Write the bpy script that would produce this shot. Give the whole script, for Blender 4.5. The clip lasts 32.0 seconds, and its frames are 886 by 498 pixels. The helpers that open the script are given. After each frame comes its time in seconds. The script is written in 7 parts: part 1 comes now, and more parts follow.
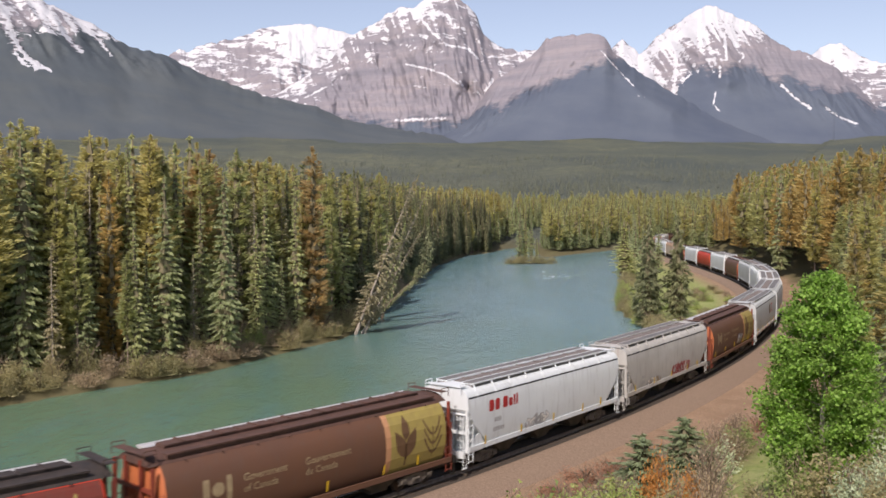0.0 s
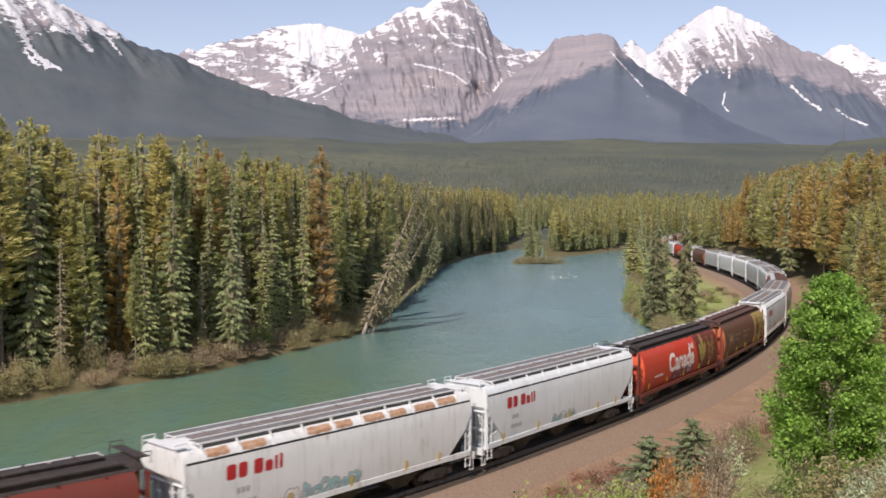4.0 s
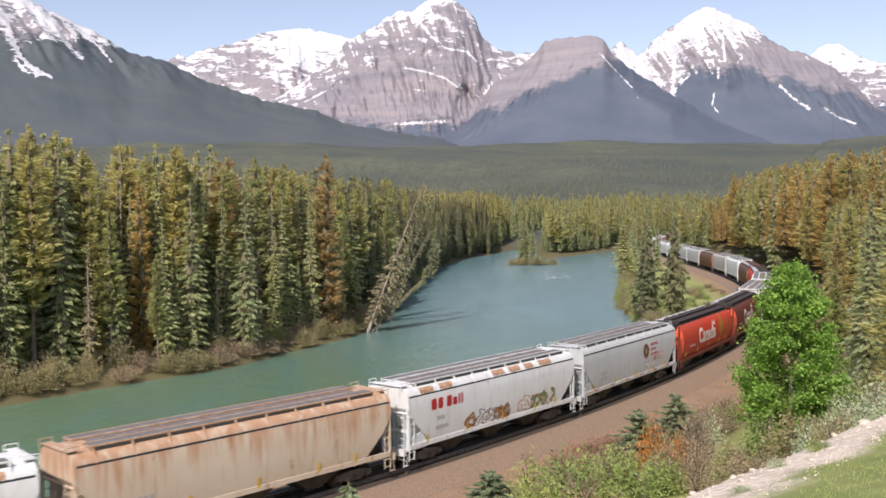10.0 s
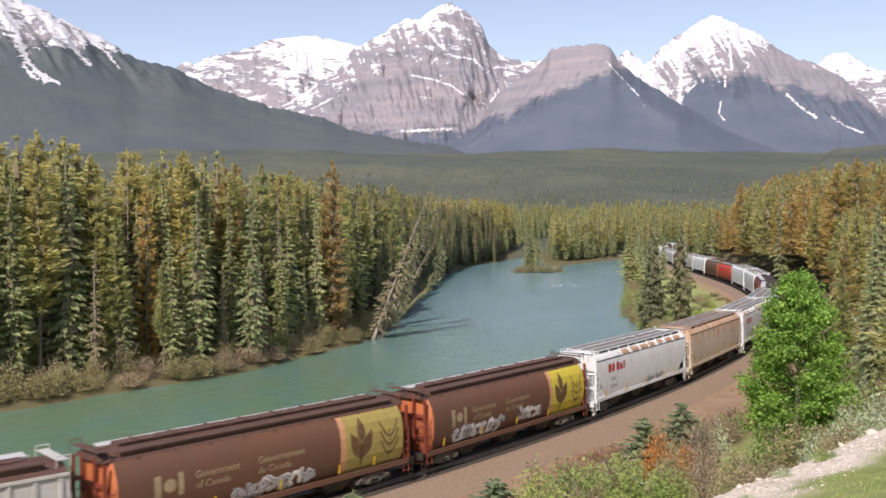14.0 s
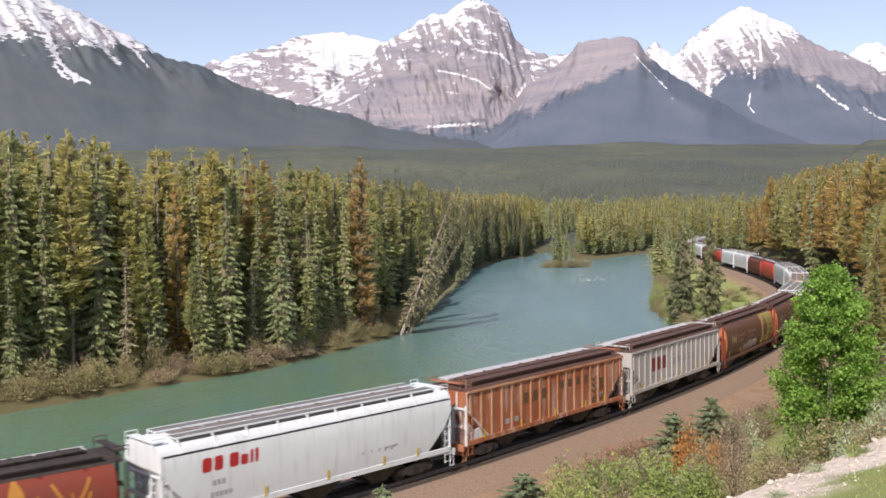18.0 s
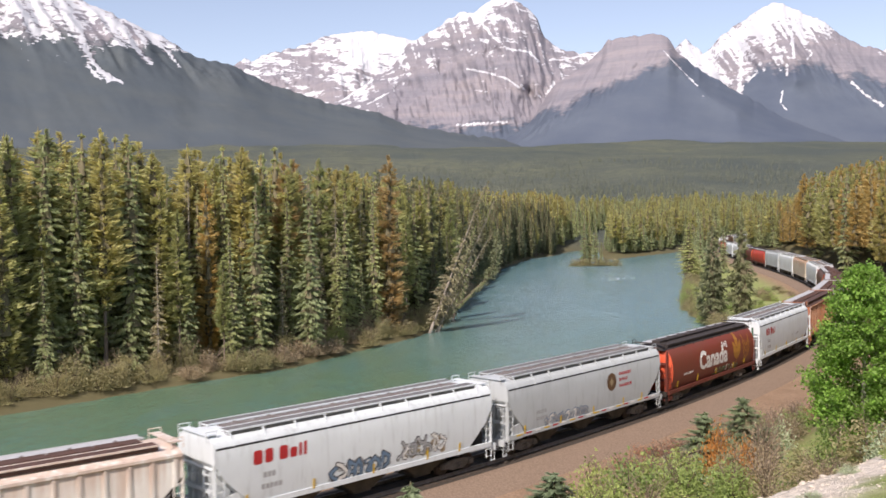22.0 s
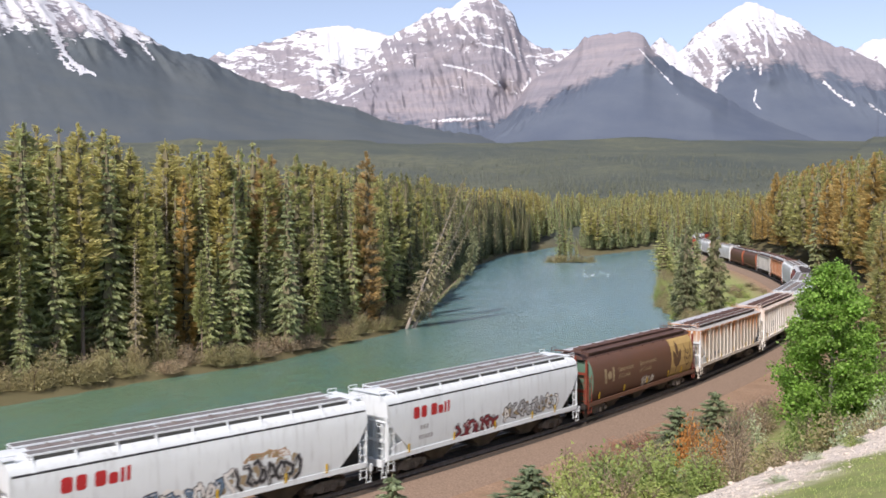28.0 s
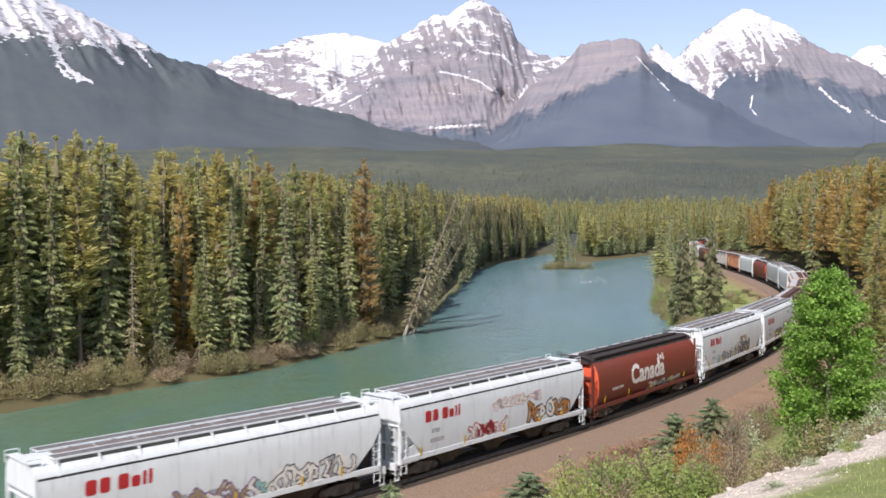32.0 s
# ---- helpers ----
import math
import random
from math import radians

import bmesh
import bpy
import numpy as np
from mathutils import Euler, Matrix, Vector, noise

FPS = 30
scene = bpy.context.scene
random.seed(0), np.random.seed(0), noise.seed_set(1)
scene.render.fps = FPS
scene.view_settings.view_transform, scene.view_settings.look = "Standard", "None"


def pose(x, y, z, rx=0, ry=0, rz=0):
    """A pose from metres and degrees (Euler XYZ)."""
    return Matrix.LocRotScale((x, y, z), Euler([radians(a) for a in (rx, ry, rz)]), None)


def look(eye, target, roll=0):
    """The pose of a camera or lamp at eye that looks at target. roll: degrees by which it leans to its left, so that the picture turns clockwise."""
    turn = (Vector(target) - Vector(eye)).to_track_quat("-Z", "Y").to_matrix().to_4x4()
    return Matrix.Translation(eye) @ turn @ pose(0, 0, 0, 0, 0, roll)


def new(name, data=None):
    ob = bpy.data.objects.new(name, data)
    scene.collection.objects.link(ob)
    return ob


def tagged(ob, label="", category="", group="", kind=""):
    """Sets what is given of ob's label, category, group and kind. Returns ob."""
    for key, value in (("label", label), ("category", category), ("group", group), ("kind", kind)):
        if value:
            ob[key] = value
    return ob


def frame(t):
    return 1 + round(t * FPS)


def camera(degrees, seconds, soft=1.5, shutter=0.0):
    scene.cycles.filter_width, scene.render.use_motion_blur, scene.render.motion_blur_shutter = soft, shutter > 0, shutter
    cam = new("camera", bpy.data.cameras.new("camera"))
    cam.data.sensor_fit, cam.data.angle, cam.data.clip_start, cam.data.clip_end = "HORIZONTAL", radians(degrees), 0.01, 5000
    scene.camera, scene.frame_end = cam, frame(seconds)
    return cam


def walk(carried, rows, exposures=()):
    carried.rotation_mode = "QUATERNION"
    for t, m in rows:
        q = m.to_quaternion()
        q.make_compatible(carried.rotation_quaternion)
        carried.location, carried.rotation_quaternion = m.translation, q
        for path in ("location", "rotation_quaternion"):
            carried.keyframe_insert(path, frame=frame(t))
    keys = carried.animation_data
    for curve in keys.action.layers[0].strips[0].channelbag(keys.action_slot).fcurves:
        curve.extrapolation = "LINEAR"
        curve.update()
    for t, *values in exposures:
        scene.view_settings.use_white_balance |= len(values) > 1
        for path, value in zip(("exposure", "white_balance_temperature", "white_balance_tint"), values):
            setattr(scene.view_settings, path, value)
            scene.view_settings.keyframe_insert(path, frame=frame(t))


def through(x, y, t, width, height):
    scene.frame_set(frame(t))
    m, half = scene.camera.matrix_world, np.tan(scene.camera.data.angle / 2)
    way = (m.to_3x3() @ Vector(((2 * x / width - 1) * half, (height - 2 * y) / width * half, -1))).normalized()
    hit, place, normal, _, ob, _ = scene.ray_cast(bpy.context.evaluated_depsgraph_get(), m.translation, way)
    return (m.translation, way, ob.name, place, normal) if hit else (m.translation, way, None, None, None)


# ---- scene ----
# Camera: on a tripod on a hillside above a railway curve.
cam = camera(50.74, 32.0, soft=1.6, shutter=0.3)
# seconds, yaw to the left, pitch, lean (degrees), eye
PATH = [
    (0.0, 0.38, -2.26, 0.04, 0.99, 6.14, 13.52),
    (0.5, 0.36, -2.27, 0.05, 0.99, 6.15, 13.52),
    (1.0, 0.36, -2.28, 0.10, 1.00, 6.18, 13.52),
    (1.5, 0.34, -2.27, 0.11, 0.99, 6.16, 13.52),
    (2.0, 0.34, -2.27, 0.12, 1.00, 6.17, 13.52),
    (2.5, 0.36, -2.26, 0.19, 0.99, 6.15, 13.52),
    (3.0, 0.43, -2.27, 0.21, 0.99, 6.16, 13.52),
    (3.5, 0.57, -2.27, 0.23, 0.99, 6.17, 13.52),
    (5.5, 1.68, -2.27, 0.42, 1.02, 6.33, 13.52),
    (6.0, 1.36, -2.14, 0.32, 0.86, 5.34, 13.52),
    (6.5, -0.31, -2.08, -0.05, 0.39, 2.45, 13.52),
    (7.0, -1.42, -2.19, -0.19, 0.00, 0.00, 13.52),
    (7.5, -0.99, -2.23, -0.27, 0.00, 0.00, 13.52),
    (8.0, -0.54, -2.26, -0.39, 0.00, 0.00, 13.52),
    (8.5, -0.28, -2.26, -0.38, 0.00, 0.00, 13.52),
    (9.0, -0.02, -2.20, -0.37, 0.00, 0.00, 13.52),
    (9.5, 0.20, -2.14, -0.41, 0.00, 0.00, 13.52),
    (10.0, 0.39, -2.08, -0.41, 0.00, 0.00, 13.52),
    (10.5, 0.54, -2.00, -0.41, 0.00, 0.00, 13.52),
    (11.0, 0.65, -1.93, -0.38, 0.00, 0.00, 13.52),
    (11.5, 0.74, -1.87, -0.36, 0.00, 0.00, 13.52),
    (12.0, 0.79, -1.80, -0.31, 0.00, 0.00, 13.52),
    (12.5, 0.81, -1.73, -0.34, 0.00, 0.00, 13.52),
    (13.0, 0.81, -1.68, -0.21, 0.00, 0.00, 13.52),
    (13.5, 0.79, -1.63, -0.23, 0.00, 0.00, 13.52),
    (14.0, 0.75, -1.63, -0.17, 0.00, 0.00, 13.52),
    (14.5, 0.75, -1.67, -0.17, 0.00, 0.00, 13.52),
    (16.5, 1.64, -1.79, -0.44, 0.00, 0.00, 13.52),
    (17.0, 1.91, -1.83, -0.45, 0.00, 0.00, 13.52),
    (17.5, 2.19, -1.87, -0.56, 0.00, 0.00, 13.52),
    (18.0, 2.43, -1.91, -0.56, 0.00, 0.00, 13.52),
    (18.5, 2.68, -1.93, -0.69, 0.00, 0.00, 13.52),
    (19.0, 2.94, -1.95, -0.68, 0.00, 0.00, 13.52),
    (19.5, 3.20, -1.99, -0.65, 0.00, 0.00, 13.52),
    (20.0, 3.43, -1.99, -0.68, 0.00, 0.00, 13.52),
    (20.5, 3.67, -1.99, -0.71, 0.00, 0.00, 13.52),
    (21.0, 3.95, -1.98, -0.68, 0.00, 0.00, 13.52),
    (21.5, 4.16, -1.98, -0.63, 0.00, 0.00, 13.52),
    (22.0, 4.19, -1.99, -0.56, 0.00, 0.00, 13.52),
    (22.5, 4.18, -1.98, -0.55, 0.00, 0.00, 13.52),
    (23.0, 4.17, -1.98, -0.45, 0.00, 0.00, 13.52),
    (23.5, 4.15, -1.98, -0.45, 0.00, 0.00, 13.52),
    (24.0, 4.13, -1.98, -0.42, 0.00, 0.00, 13.52),
    (24.5, 4.08, -1.99, -0.32, 0.00, 0.00, 13.52),
    (25.0, 4.06, -2.00, -0.22, 0.00, 0.00, 13.52),
    (25.5, 4.05, -2.00, -0.19, 0.00, 0.00, 13.52),
    (27.5, 2.92, -2.24, -0.21, -0.17, -0.66, 13.59),
    (28.0, 2.68, -2.26, -0.20, -0.20, -0.81, 13.60),
    (28.5, 2.59, -2.24, -0.19, -0.23, -0.92, 13.61),
    (29.0, 2.57, -2.18, -0.29, -0.23, -0.91, 13.61),
    (29.5, 2.57, -2.08, -0.27, -0.23, -0.91, 13.61),
    (30.0, 2.57, -1.99, -0.38, -0.23, -0.92, 13.61),
    (30.5, 2.56, -1.93, -0.40, -0.24, -0.96, 13.62),
    (31.0, 2.52, -1.88, -0.32, -0.22, -0.89, 13.61),
    (31.5, 2.52, -1.85, -0.34, -0.23, -0.92, 13.61),
    (32.0, 2.51, -1.85, -0.32, -0.22, -0.88, 13.61),
]

def aim(yaw, pitch, lean, x, y, z):
    a, b = radians(yaw), radians(pitch)
    eye = Vector((x, y, z))
    return look(eye, eye + Vector((-math.sin(a) * math.cos(b), math.cos(a) * math.cos(b), math.sin(b))), lean)


walk(cam, [(row[0], aim(*row[1:])) for row in PATH], exposures=((0.0, 0.37, 7050, 20), (5.8, 0.39, 7080, 20), (7.0, 0.54, 6950, 19), (25.0, 0.54, 6950, 19), (28.0, 0.54, 6700, 18), (32.0, 0.54, 6620, 17)))

# ---- light ----
SUN_BEARING, SUN_HEIGHT = radians(199), radians(44)      # bearing clockwise from +y
world = bpy.data.worlds.new("sky")
scene.world = world
world.use_nodes = True
wn = world.node_tree
wn.nodes.clear()
sky = wn.nodes.new("ShaderNodeTexSky")
sky.sky_type, sky.sun_disc = "NISHITA", False
sky.sun_elevation, sky.sun_rotation = SUN_HEIGHT, SUN_BEARING
sky.air_density, sky.dust_density, sky.ozone_density, sky.altitude = 1.0, 3.2, 0.8, 1500
back = wn.nodes.new("ShaderNodeBackground")
back.inputs["Strength"].default_value = 0.12
wout = wn.nodes.new("ShaderNodeOutputWorld")
haze = wn.nodes.new("ShaderNodeHueSaturation")
haze.inputs["Saturation"].default_value = 0.85
wn.links.new(sky.outputs[0], haze.inputs["Color"])
wn.links.new(haze.outputs[0], back.inputs["Color"])
wn.links.new(back.outputs[0], wout.inputs["Surface"])
sun_data = bpy.data.lights.new("sun", "SUN")
sun_data.energy, sun_data.angle, sun_data.color = 3.7, radians(0.55), (1.0, 0.955, 0.89)
sun = new("sun", sun_data)
to_sun = Vector((math.sin(SUN_BEARING) * math.cos(SUN_HEIGHT), math.cos(SUN_BEARING) * math.cos(SUN_HEIGHT), math.sin(SUN_HEIGHT)))
sun.matrix_basis = Matrix.Translation((0, 0, 60)) @ to_sun.to_track_quat("Z", "Y").to_matrix().to_4x4()
# ---- materials ----
class Nodes:
    """A short way to write node materials."""

    def __init__(self, name):
        self.m = bpy.data.materials.new(name)
        self.m.use_nodes = True
        self.t = self.m.node_tree
        self.t.nodes.clear()
        self.out = self.add("ShaderNodeOutputMaterial")
        self.co = self.add("ShaderNodeTexCoord").outputs["Object"]

    def add(self, kind):
        return self.t.nodes.new(kind)

    def put(self, socket, value):
        if isinstance(value, bpy.types.NodeSocket):
            self.t.links.new(value, socket)
        elif isinstance(value, (tuple, list)) and len(value) == 3 and socket.type == "RGBA":
            socket.default_value = (*value, 1)
        else:
            socket.default_value = value

    def noise(self, scale, detail=4.0, rough=0.6, stretch=None, co=None, kind="FBM"):
        n = self.add("ShaderNodeTexNoise")
        n.noise_type = kind
        v = co or self.co
        if stretch:
            m = self.add("ShaderNodeMapping")
            self.put(m.inputs["Vector"], v)
            m.inputs["Scale"].default_value = stretch
            v = m.outputs[0]
        self.put(n.inputs["Vector"], v)
        n.inputs["Scale"].default_value, n.inputs["Detail"].default_value, n.inputs["Roughness"].default_value = scale, detail, rough
        return n.outputs["Fac"]

    def ramp(self, fac, *stops):
        r = self.add("ShaderNodeValToRGB")
        self.put(r.inputs["Fac"], fac)
        e = r.color_ramp.elements
        while len(e) < len(stops):
            e.new(0.5)
        for i, (p, c) in enumerate(stops):
            e[i].position = p
            e[i].color = (c, c, c, 1) if isinstance(c, (int, float)) else (*c, 1)
        return r.outputs["Color"]

    def mix(self, fac, a, b, mode="MIX"):
        n = self.add("ShaderNodeMix")
        n.data_type, n.blend_type = "RGBA", mode
        self.put(n.inputs[0], fac)
        self.put(n.inputs[6], a)
        self.put(n.inputs[7], b)
        return n.outputs[2]

    def math(self, op, a, b=0.0):
        n = self.add("ShaderNodeMath")
        n.operation = op
        self.put(n.inputs[0], a)
        self.put(n.inputs[1], b)
        return n.outputs[0]

    def attr(self, name):
        n = self.add("ShaderNodeAttribute")
        n.attribute_name = name
        return n.outputs["Fac"]

    def random(self):
        return self.add("ShaderNodeObjectInfo").outputs["Random"]

    def island(self):
        return self.add("ShaderNodeNewGeometry").outputs["Random Per Island"]

    def bump(self, height, strength=0.5, distance=0.05):
        n = self.add("ShaderNodeBump")
        self.put(n.inputs["Height"], height)
        n.inputs["Strength"].default_value, n.inputs["Distance"].default_value = strength, distance
        return n.outputs[0]

    def surface(self, color, rough=0.7, metal=0.0, normal=None, spec=0.5, **more):
        b = self.add("ShaderNodeBsdfPrincipled")
        self.put(b.inputs["Base Color"], color)
        self.put(b.inputs["Roughness"], rough)
        self.put(b.inputs["Metallic"], metal)
        self.put(b.inputs["Specular IOR Level"], spec)
        if normal is not None:
            self.put(b.inputs["Normal"], normal)
        for k, v in more.items():
            self.put(b.inputs[k.replace("_", " ")], v)
        self.put(self.out.inputs["Surface"], b.outputs[0])
        return self.m


def foliage(name, dark, mid, light, through=0.3, vary=0.3):
    """Leaves or needles: colour varies from tree to tree and from clump to clump."""
    n = Nodes(name)
    tree = n.ramp(n.random(), (0.0, dark), (0.5, mid), (1.0, light))
    clump = n.ramp(n.island(), (0.0, 1 - vary), (0.5, 1.0), (1.0, 1 + vary))
    c = n.mix(1.0, tree, clump, "MULTIPLY")
    big = n.ramp(n.noise(0.5, 3), (0.3, 0.75), (0.7, 1.2))
    c = n.mix(1.0, c, big, "MULTIPLY")
    d = n.add("ShaderNodeBsdfPrincipled")
    n.put(d.inputs["Base Color"], c)
    d.inputs["Roughness"].default_value = 0.6
    d.inputs["Specular IOR Level"].default_value = 0.25
    t = n.add("ShaderNodeBsdfTranslucent")
    n.put(t.inputs["Color"], n.mix(1.0, c, (through * 2.4,) * 3, "MULTIPLY"))
    mx = n.add("ShaderNodeAddShader")
    n.put(mx.inputs[0], d.outputs[0])
    n.put(mx.inputs[1], t.outputs[0])
    n.put(n.out.inputs["Surface"], mx.outputs[0])
    return n.m


def bark(name, a, b):
    n = Nodes(name)
    f = n.noise(6, 5, 0.7, (1, 1, 0.25))
    return n.surface(n.mix(f, a, b), 0.9, normal=n.bump(f, 0.6, 0.05), spec=0.2)


def plain(name, a, b, scale=3.0, rough=0.7, metal=0.0, spec=0.4):
    n = Nodes(name)
    f = n.ramp(n.noise(scale, 6, 0.65), (0.3, 0.0), (0.75, 1.0))
    return n.surface(n.mix(f, a, b), rough, metal, normal=n.bump(f, 0.25, 0.02), spec=spec)


def paint(name, colour, faded, rust=0.25, dirt=0.3, rough=0.55, runs=0.0, pale=0.0, top=0.0):
    """Weathered enamel on steel: fading, rust spots and upright rust runs, and road dirt, by shapes of their own."""
    n = Nodes(name)
    fade = n.ramp(n.noise(0.35, 4), (0.35, 0.0), (0.7, 1.0))
    c = n.mix(fade, colour, faded)
    streak = n.noise(1.0, 6, 0.7, (3.2, 3.2, 0.32))
    c = n.mix(n.math("MULTIPLY", n.ramp(streak, (0.52, 0.0), (0.75, 1.0)), dirt), c, (0.10, 0.085, 0.07))
    tone = n.mix(n.noise(5, 4), (0.13, 0.045, 0.018), (0.33, 0.14, 0.05))
    if runs:
        run = n.math("ADD", n.noise(1.0, 5, 0.65, (2.6, 2.6, 0.22)), n.math("MULTIPLY", n.math("SUBTRACT", n.noise(0.5, 3), 0.5), 0.5))
        lo = 0.66 - 0.22 * runs
        c = n.mix(n.math("MULTIPLY", n.ramp(run, (lo, 0.0), (lo + 0.16, 1.0)), min(0.92, 0.45 + 0.5 * runs)), c, tone)
    if pale:
        wash = n.noise(1.0, 6, 0.7, (2.2, 2.2, 0.30), kind="FBM")
        c = n.mix(n.math("MULTIPLY", n.ramp(wash, (0.50, 0.0), (0.62, 1.0)), pale), c, (0.52, 0.44, 0.36))
    if top:
        sep = n.add("ShaderNodeSeparateXYZ")
        n.put(sep.inputs[0], n.co)
        drop = n.add("ShaderNodeMapRange")
        n.put(drop.inputs[0], sep.outputs[2])
        drop.inputs[1].default_value, drop.inputs[2].default_value = 1.7, 4.0
        drop.inputs[3].default_value, drop.inputs[4].default_value = -0.22, 0.14
        run = n.math("ADD", n.noise(1.0, 5, 0.6, (2.4, 2.4, 0.16)), drop.outputs[0])
        fresh = n.mix(n.noise(3, 4), (0.30, 0.105, 0.030), (0.42, 0.18, 0.06))
        c = n.mix(n.math("MULTIPLY", n.ramp(run, (0.45, 0.0), (0.66, 1.0)), top), c, fresh)
    spots = n.noise(0.9, 9, 0.72, (1, 1, 0.8))
    lo = 0.72 - 0.28 * rust
    c = n.mix(n.math("MULTIPLY", n.ramp(spots, (lo, 0.0), (lo + 0.14, 1.0)), min(1.0, 0.5 + rust)), c, tone)
    return n.surface(c, rough, normal=n.bump(n.noise(2.2, 3), 0.12, 0.02), spec=0.35)


WHITE_PAINT = paint("white_car_paint", (0.635, 0.685, 0.705), (0.57, 0.612, 0.63), 0.06, 0.36)
WHITE_RUSTY = paint("white_rusty_car_paint", (0.635, 0.67, 0.68), (0.57, 0.59, 0.585), 0.22, 0.36, 0.55, 0.22)
GREY_PAINT = paint("grey_car_paint", (0.47, 0.505, 0.515), (0.41, 0.44, 0.45), 0.05, 0.35)
TAN_PAINT = paint("tan_rusty_car_paint", (0.54, 0.475, 0.385), (0.50, 0.415, 0.32), 0.40, 0.30, 0.6, 0.35, 0.0, 0.6)
CREAM_PAINT = paint("cream_car_paint", (0.76, 0.745, 0.70), (0.68, 0.65, 0.59), 0.12, 0.26, 0.55, 0.12, 0.0, 0.45)
RIB_GREY = paint("pale_grey_car_paint", (0.46, 0.46, 0.44), (0.36, 0.35, 0.33), 0.16, 0.45, 0.6, 0.2)
RIB_TAN = paint("rust_streaked_car_paint", (0.60, 0.57, 0.51), (0.54, 0.48, 0.40), 0.16, 0.36, 0.6, 0.25, 0.0, 1.0)
RUST_PAINT = paint("rust_orange_car_paint", (0.285, 0.082, 0.034), (0.37, 0.14, 0.066), 0.05, 0.55, 0.75, 0.0, 0.6)
RUST_RIB = paint("pale_rib_paint", (0.40, 0.16, 0.07), (0.50, 0.33, 0.22), 0.2, 0.4, 0.7, 0.35)
# Dusty bay steel, its colour darkened for the shade below the sills.
BAY_STEEL = plain("dusty_shaded_bay_steel", (0.035, 0.03, 0.024), (0.11, 0.09, 0.065), 1.2, 0.85)
# Dark grating; its deep side also stands for shade under the walkway.
WALK_DARK = plain("dark_walkway_grating", (0.10, 0.10, 0.10), (0.20, 0.19, 0.18), 3, 0.7)
RED_PAINT = paint("bright_red_car_paint", (0.52, 0.045, 0.022), (0.46, 0.07, 0.04), 0.03, 0.2)
MAROON_PAINT = paint("maroon_car_paint", (0.145, 0.032, 0.022), (0.12, 0.035, 0.026), 0.06, 0.3)
OXIDE_PAINT = paint("red_brown_car_paint", (0.20, 0.040, 0.024), (0.17, 0.05, 0.03), 0.08, 0.25)
BROWN_PAINT = paint("brown_car_paint", (0.13, 0.063, 0.038), (0.11, 0.058, 0.04), 0.12, 0.3)
END_RED = paint("red_end_paint", (0.62, 0.085, 0.03), (0.5, 0.08, 0.035), 0.05, 0.2)
END_ORANGE = paint("orange_end_paint", (0.42, 0.125, 0.045), (0.34, 0.11, 0.05), 0.15, 0.4)
ROOF_BLACK = plain("black_roof", (0.022, 0.02, 0.02), (0.06, 0.045, 0.04), 2, 0.8)
ROOF_BROWN = plain("brown_roof", (0.06, 0.035, 0.028), (0.12, 0.06, 0.045), 2, 0.8)
RUST_PATCH = plain("rusted_roof_patch", (0.27, 0.13, 0.07), (0.50, 0.36, 0.25), 5, 0.85)
REFLECTOR = plain("yellow_reflector", (0.62, 0.40, 0.02), (0.55, 0.36, 0.03), 4, 0.4)
HATCH = plain("hatch_steel", (0.12, 0.103, 0.096), (0.22, 0.192, 0.178), 2, 0.75)
GALV = plain("galvanised_walkway", (0.42, 0.43, 0.44), (0.58, 0.58, 0.58), 4, 0.6, 0.2)
# Grimy steel; on the front slope sheets it stands for shade.
DARK_STEEL = plain("grimy_and_shade_steel", (0.012, 0.011, 0.010), (0.045, 0.036, 0.03), 3, 0.8)
TRUCK_STEEL = plain("dusty_truck_steel", (0.08, 0.068, 0.058), (0.22, 0.19, 0.16), 3, 0.85)
WHEEL_STEEL = plain("wheel_steel", (0.05, 0.035, 0.028), (0.10, 0.07, 0.05), 3, 0.6, 0.3)
GREEN_PAINT = paint("green_end_paint", (0.06, 0.13, 0.09), (0.09, 0.14, 0.10), 0.2, 0.3)
RED_INK = plain("red_lettering", (0.42, 0.02, 0.025), (0.36, 0.03, 0.03), 3, 0.5)
WHITE_INK = plain("white_lettering", (0.72, 0.72, 0.70), (0.58, 0.56, 0.52), 3, 0.5)
BLACK_INK = plain("black_lettering", (0.02, 0.02, 0.022), (0.045, 0.045, 0.05), 3, 0.6)
GREY_INK = plain("faint_grey_lettering", (0.28, 0.29, 0.30), (0.36, 0.36, 0.36), 3, 0.6)
TAN_INK = plain("faded_cream_lettering", (0.34, 0.27, 0.16), (0.24, 0.18, 0.11), 3, 0.6)
YELLOW_INK = plain("yellow_panel", (0.50, 0.42, 0.045), (0.42, 0.34, 0.05), 2, 0.6)
OLIVE_INK = plain("olive_yellow_panel", (0.33, 0.27, 0.075), (0.26, 0.20, 0.07), 2, 0.6)
FADED_GOLD = plain("faded_gold_panel", (0.47, 0.33, 0.12), (0.38, 0.25, 0.10), 2, 0.6)
PEACH_INK = plain("faded_orange_stripe", (0.52, 0.27, 0.14), (0.42, 0.22, 0.12), 2, 0.6)
GOLD_INK = plain("gold_wheat", (0.42, 0.20, 0.03), (0.34, 0.15, 0.03), 2, 0.6)
BROWN_INK = plain("brown_wheat_line", (0.10, 0.055, 0.03), (0.14, 0.08, 0.04), 2, 0.6)
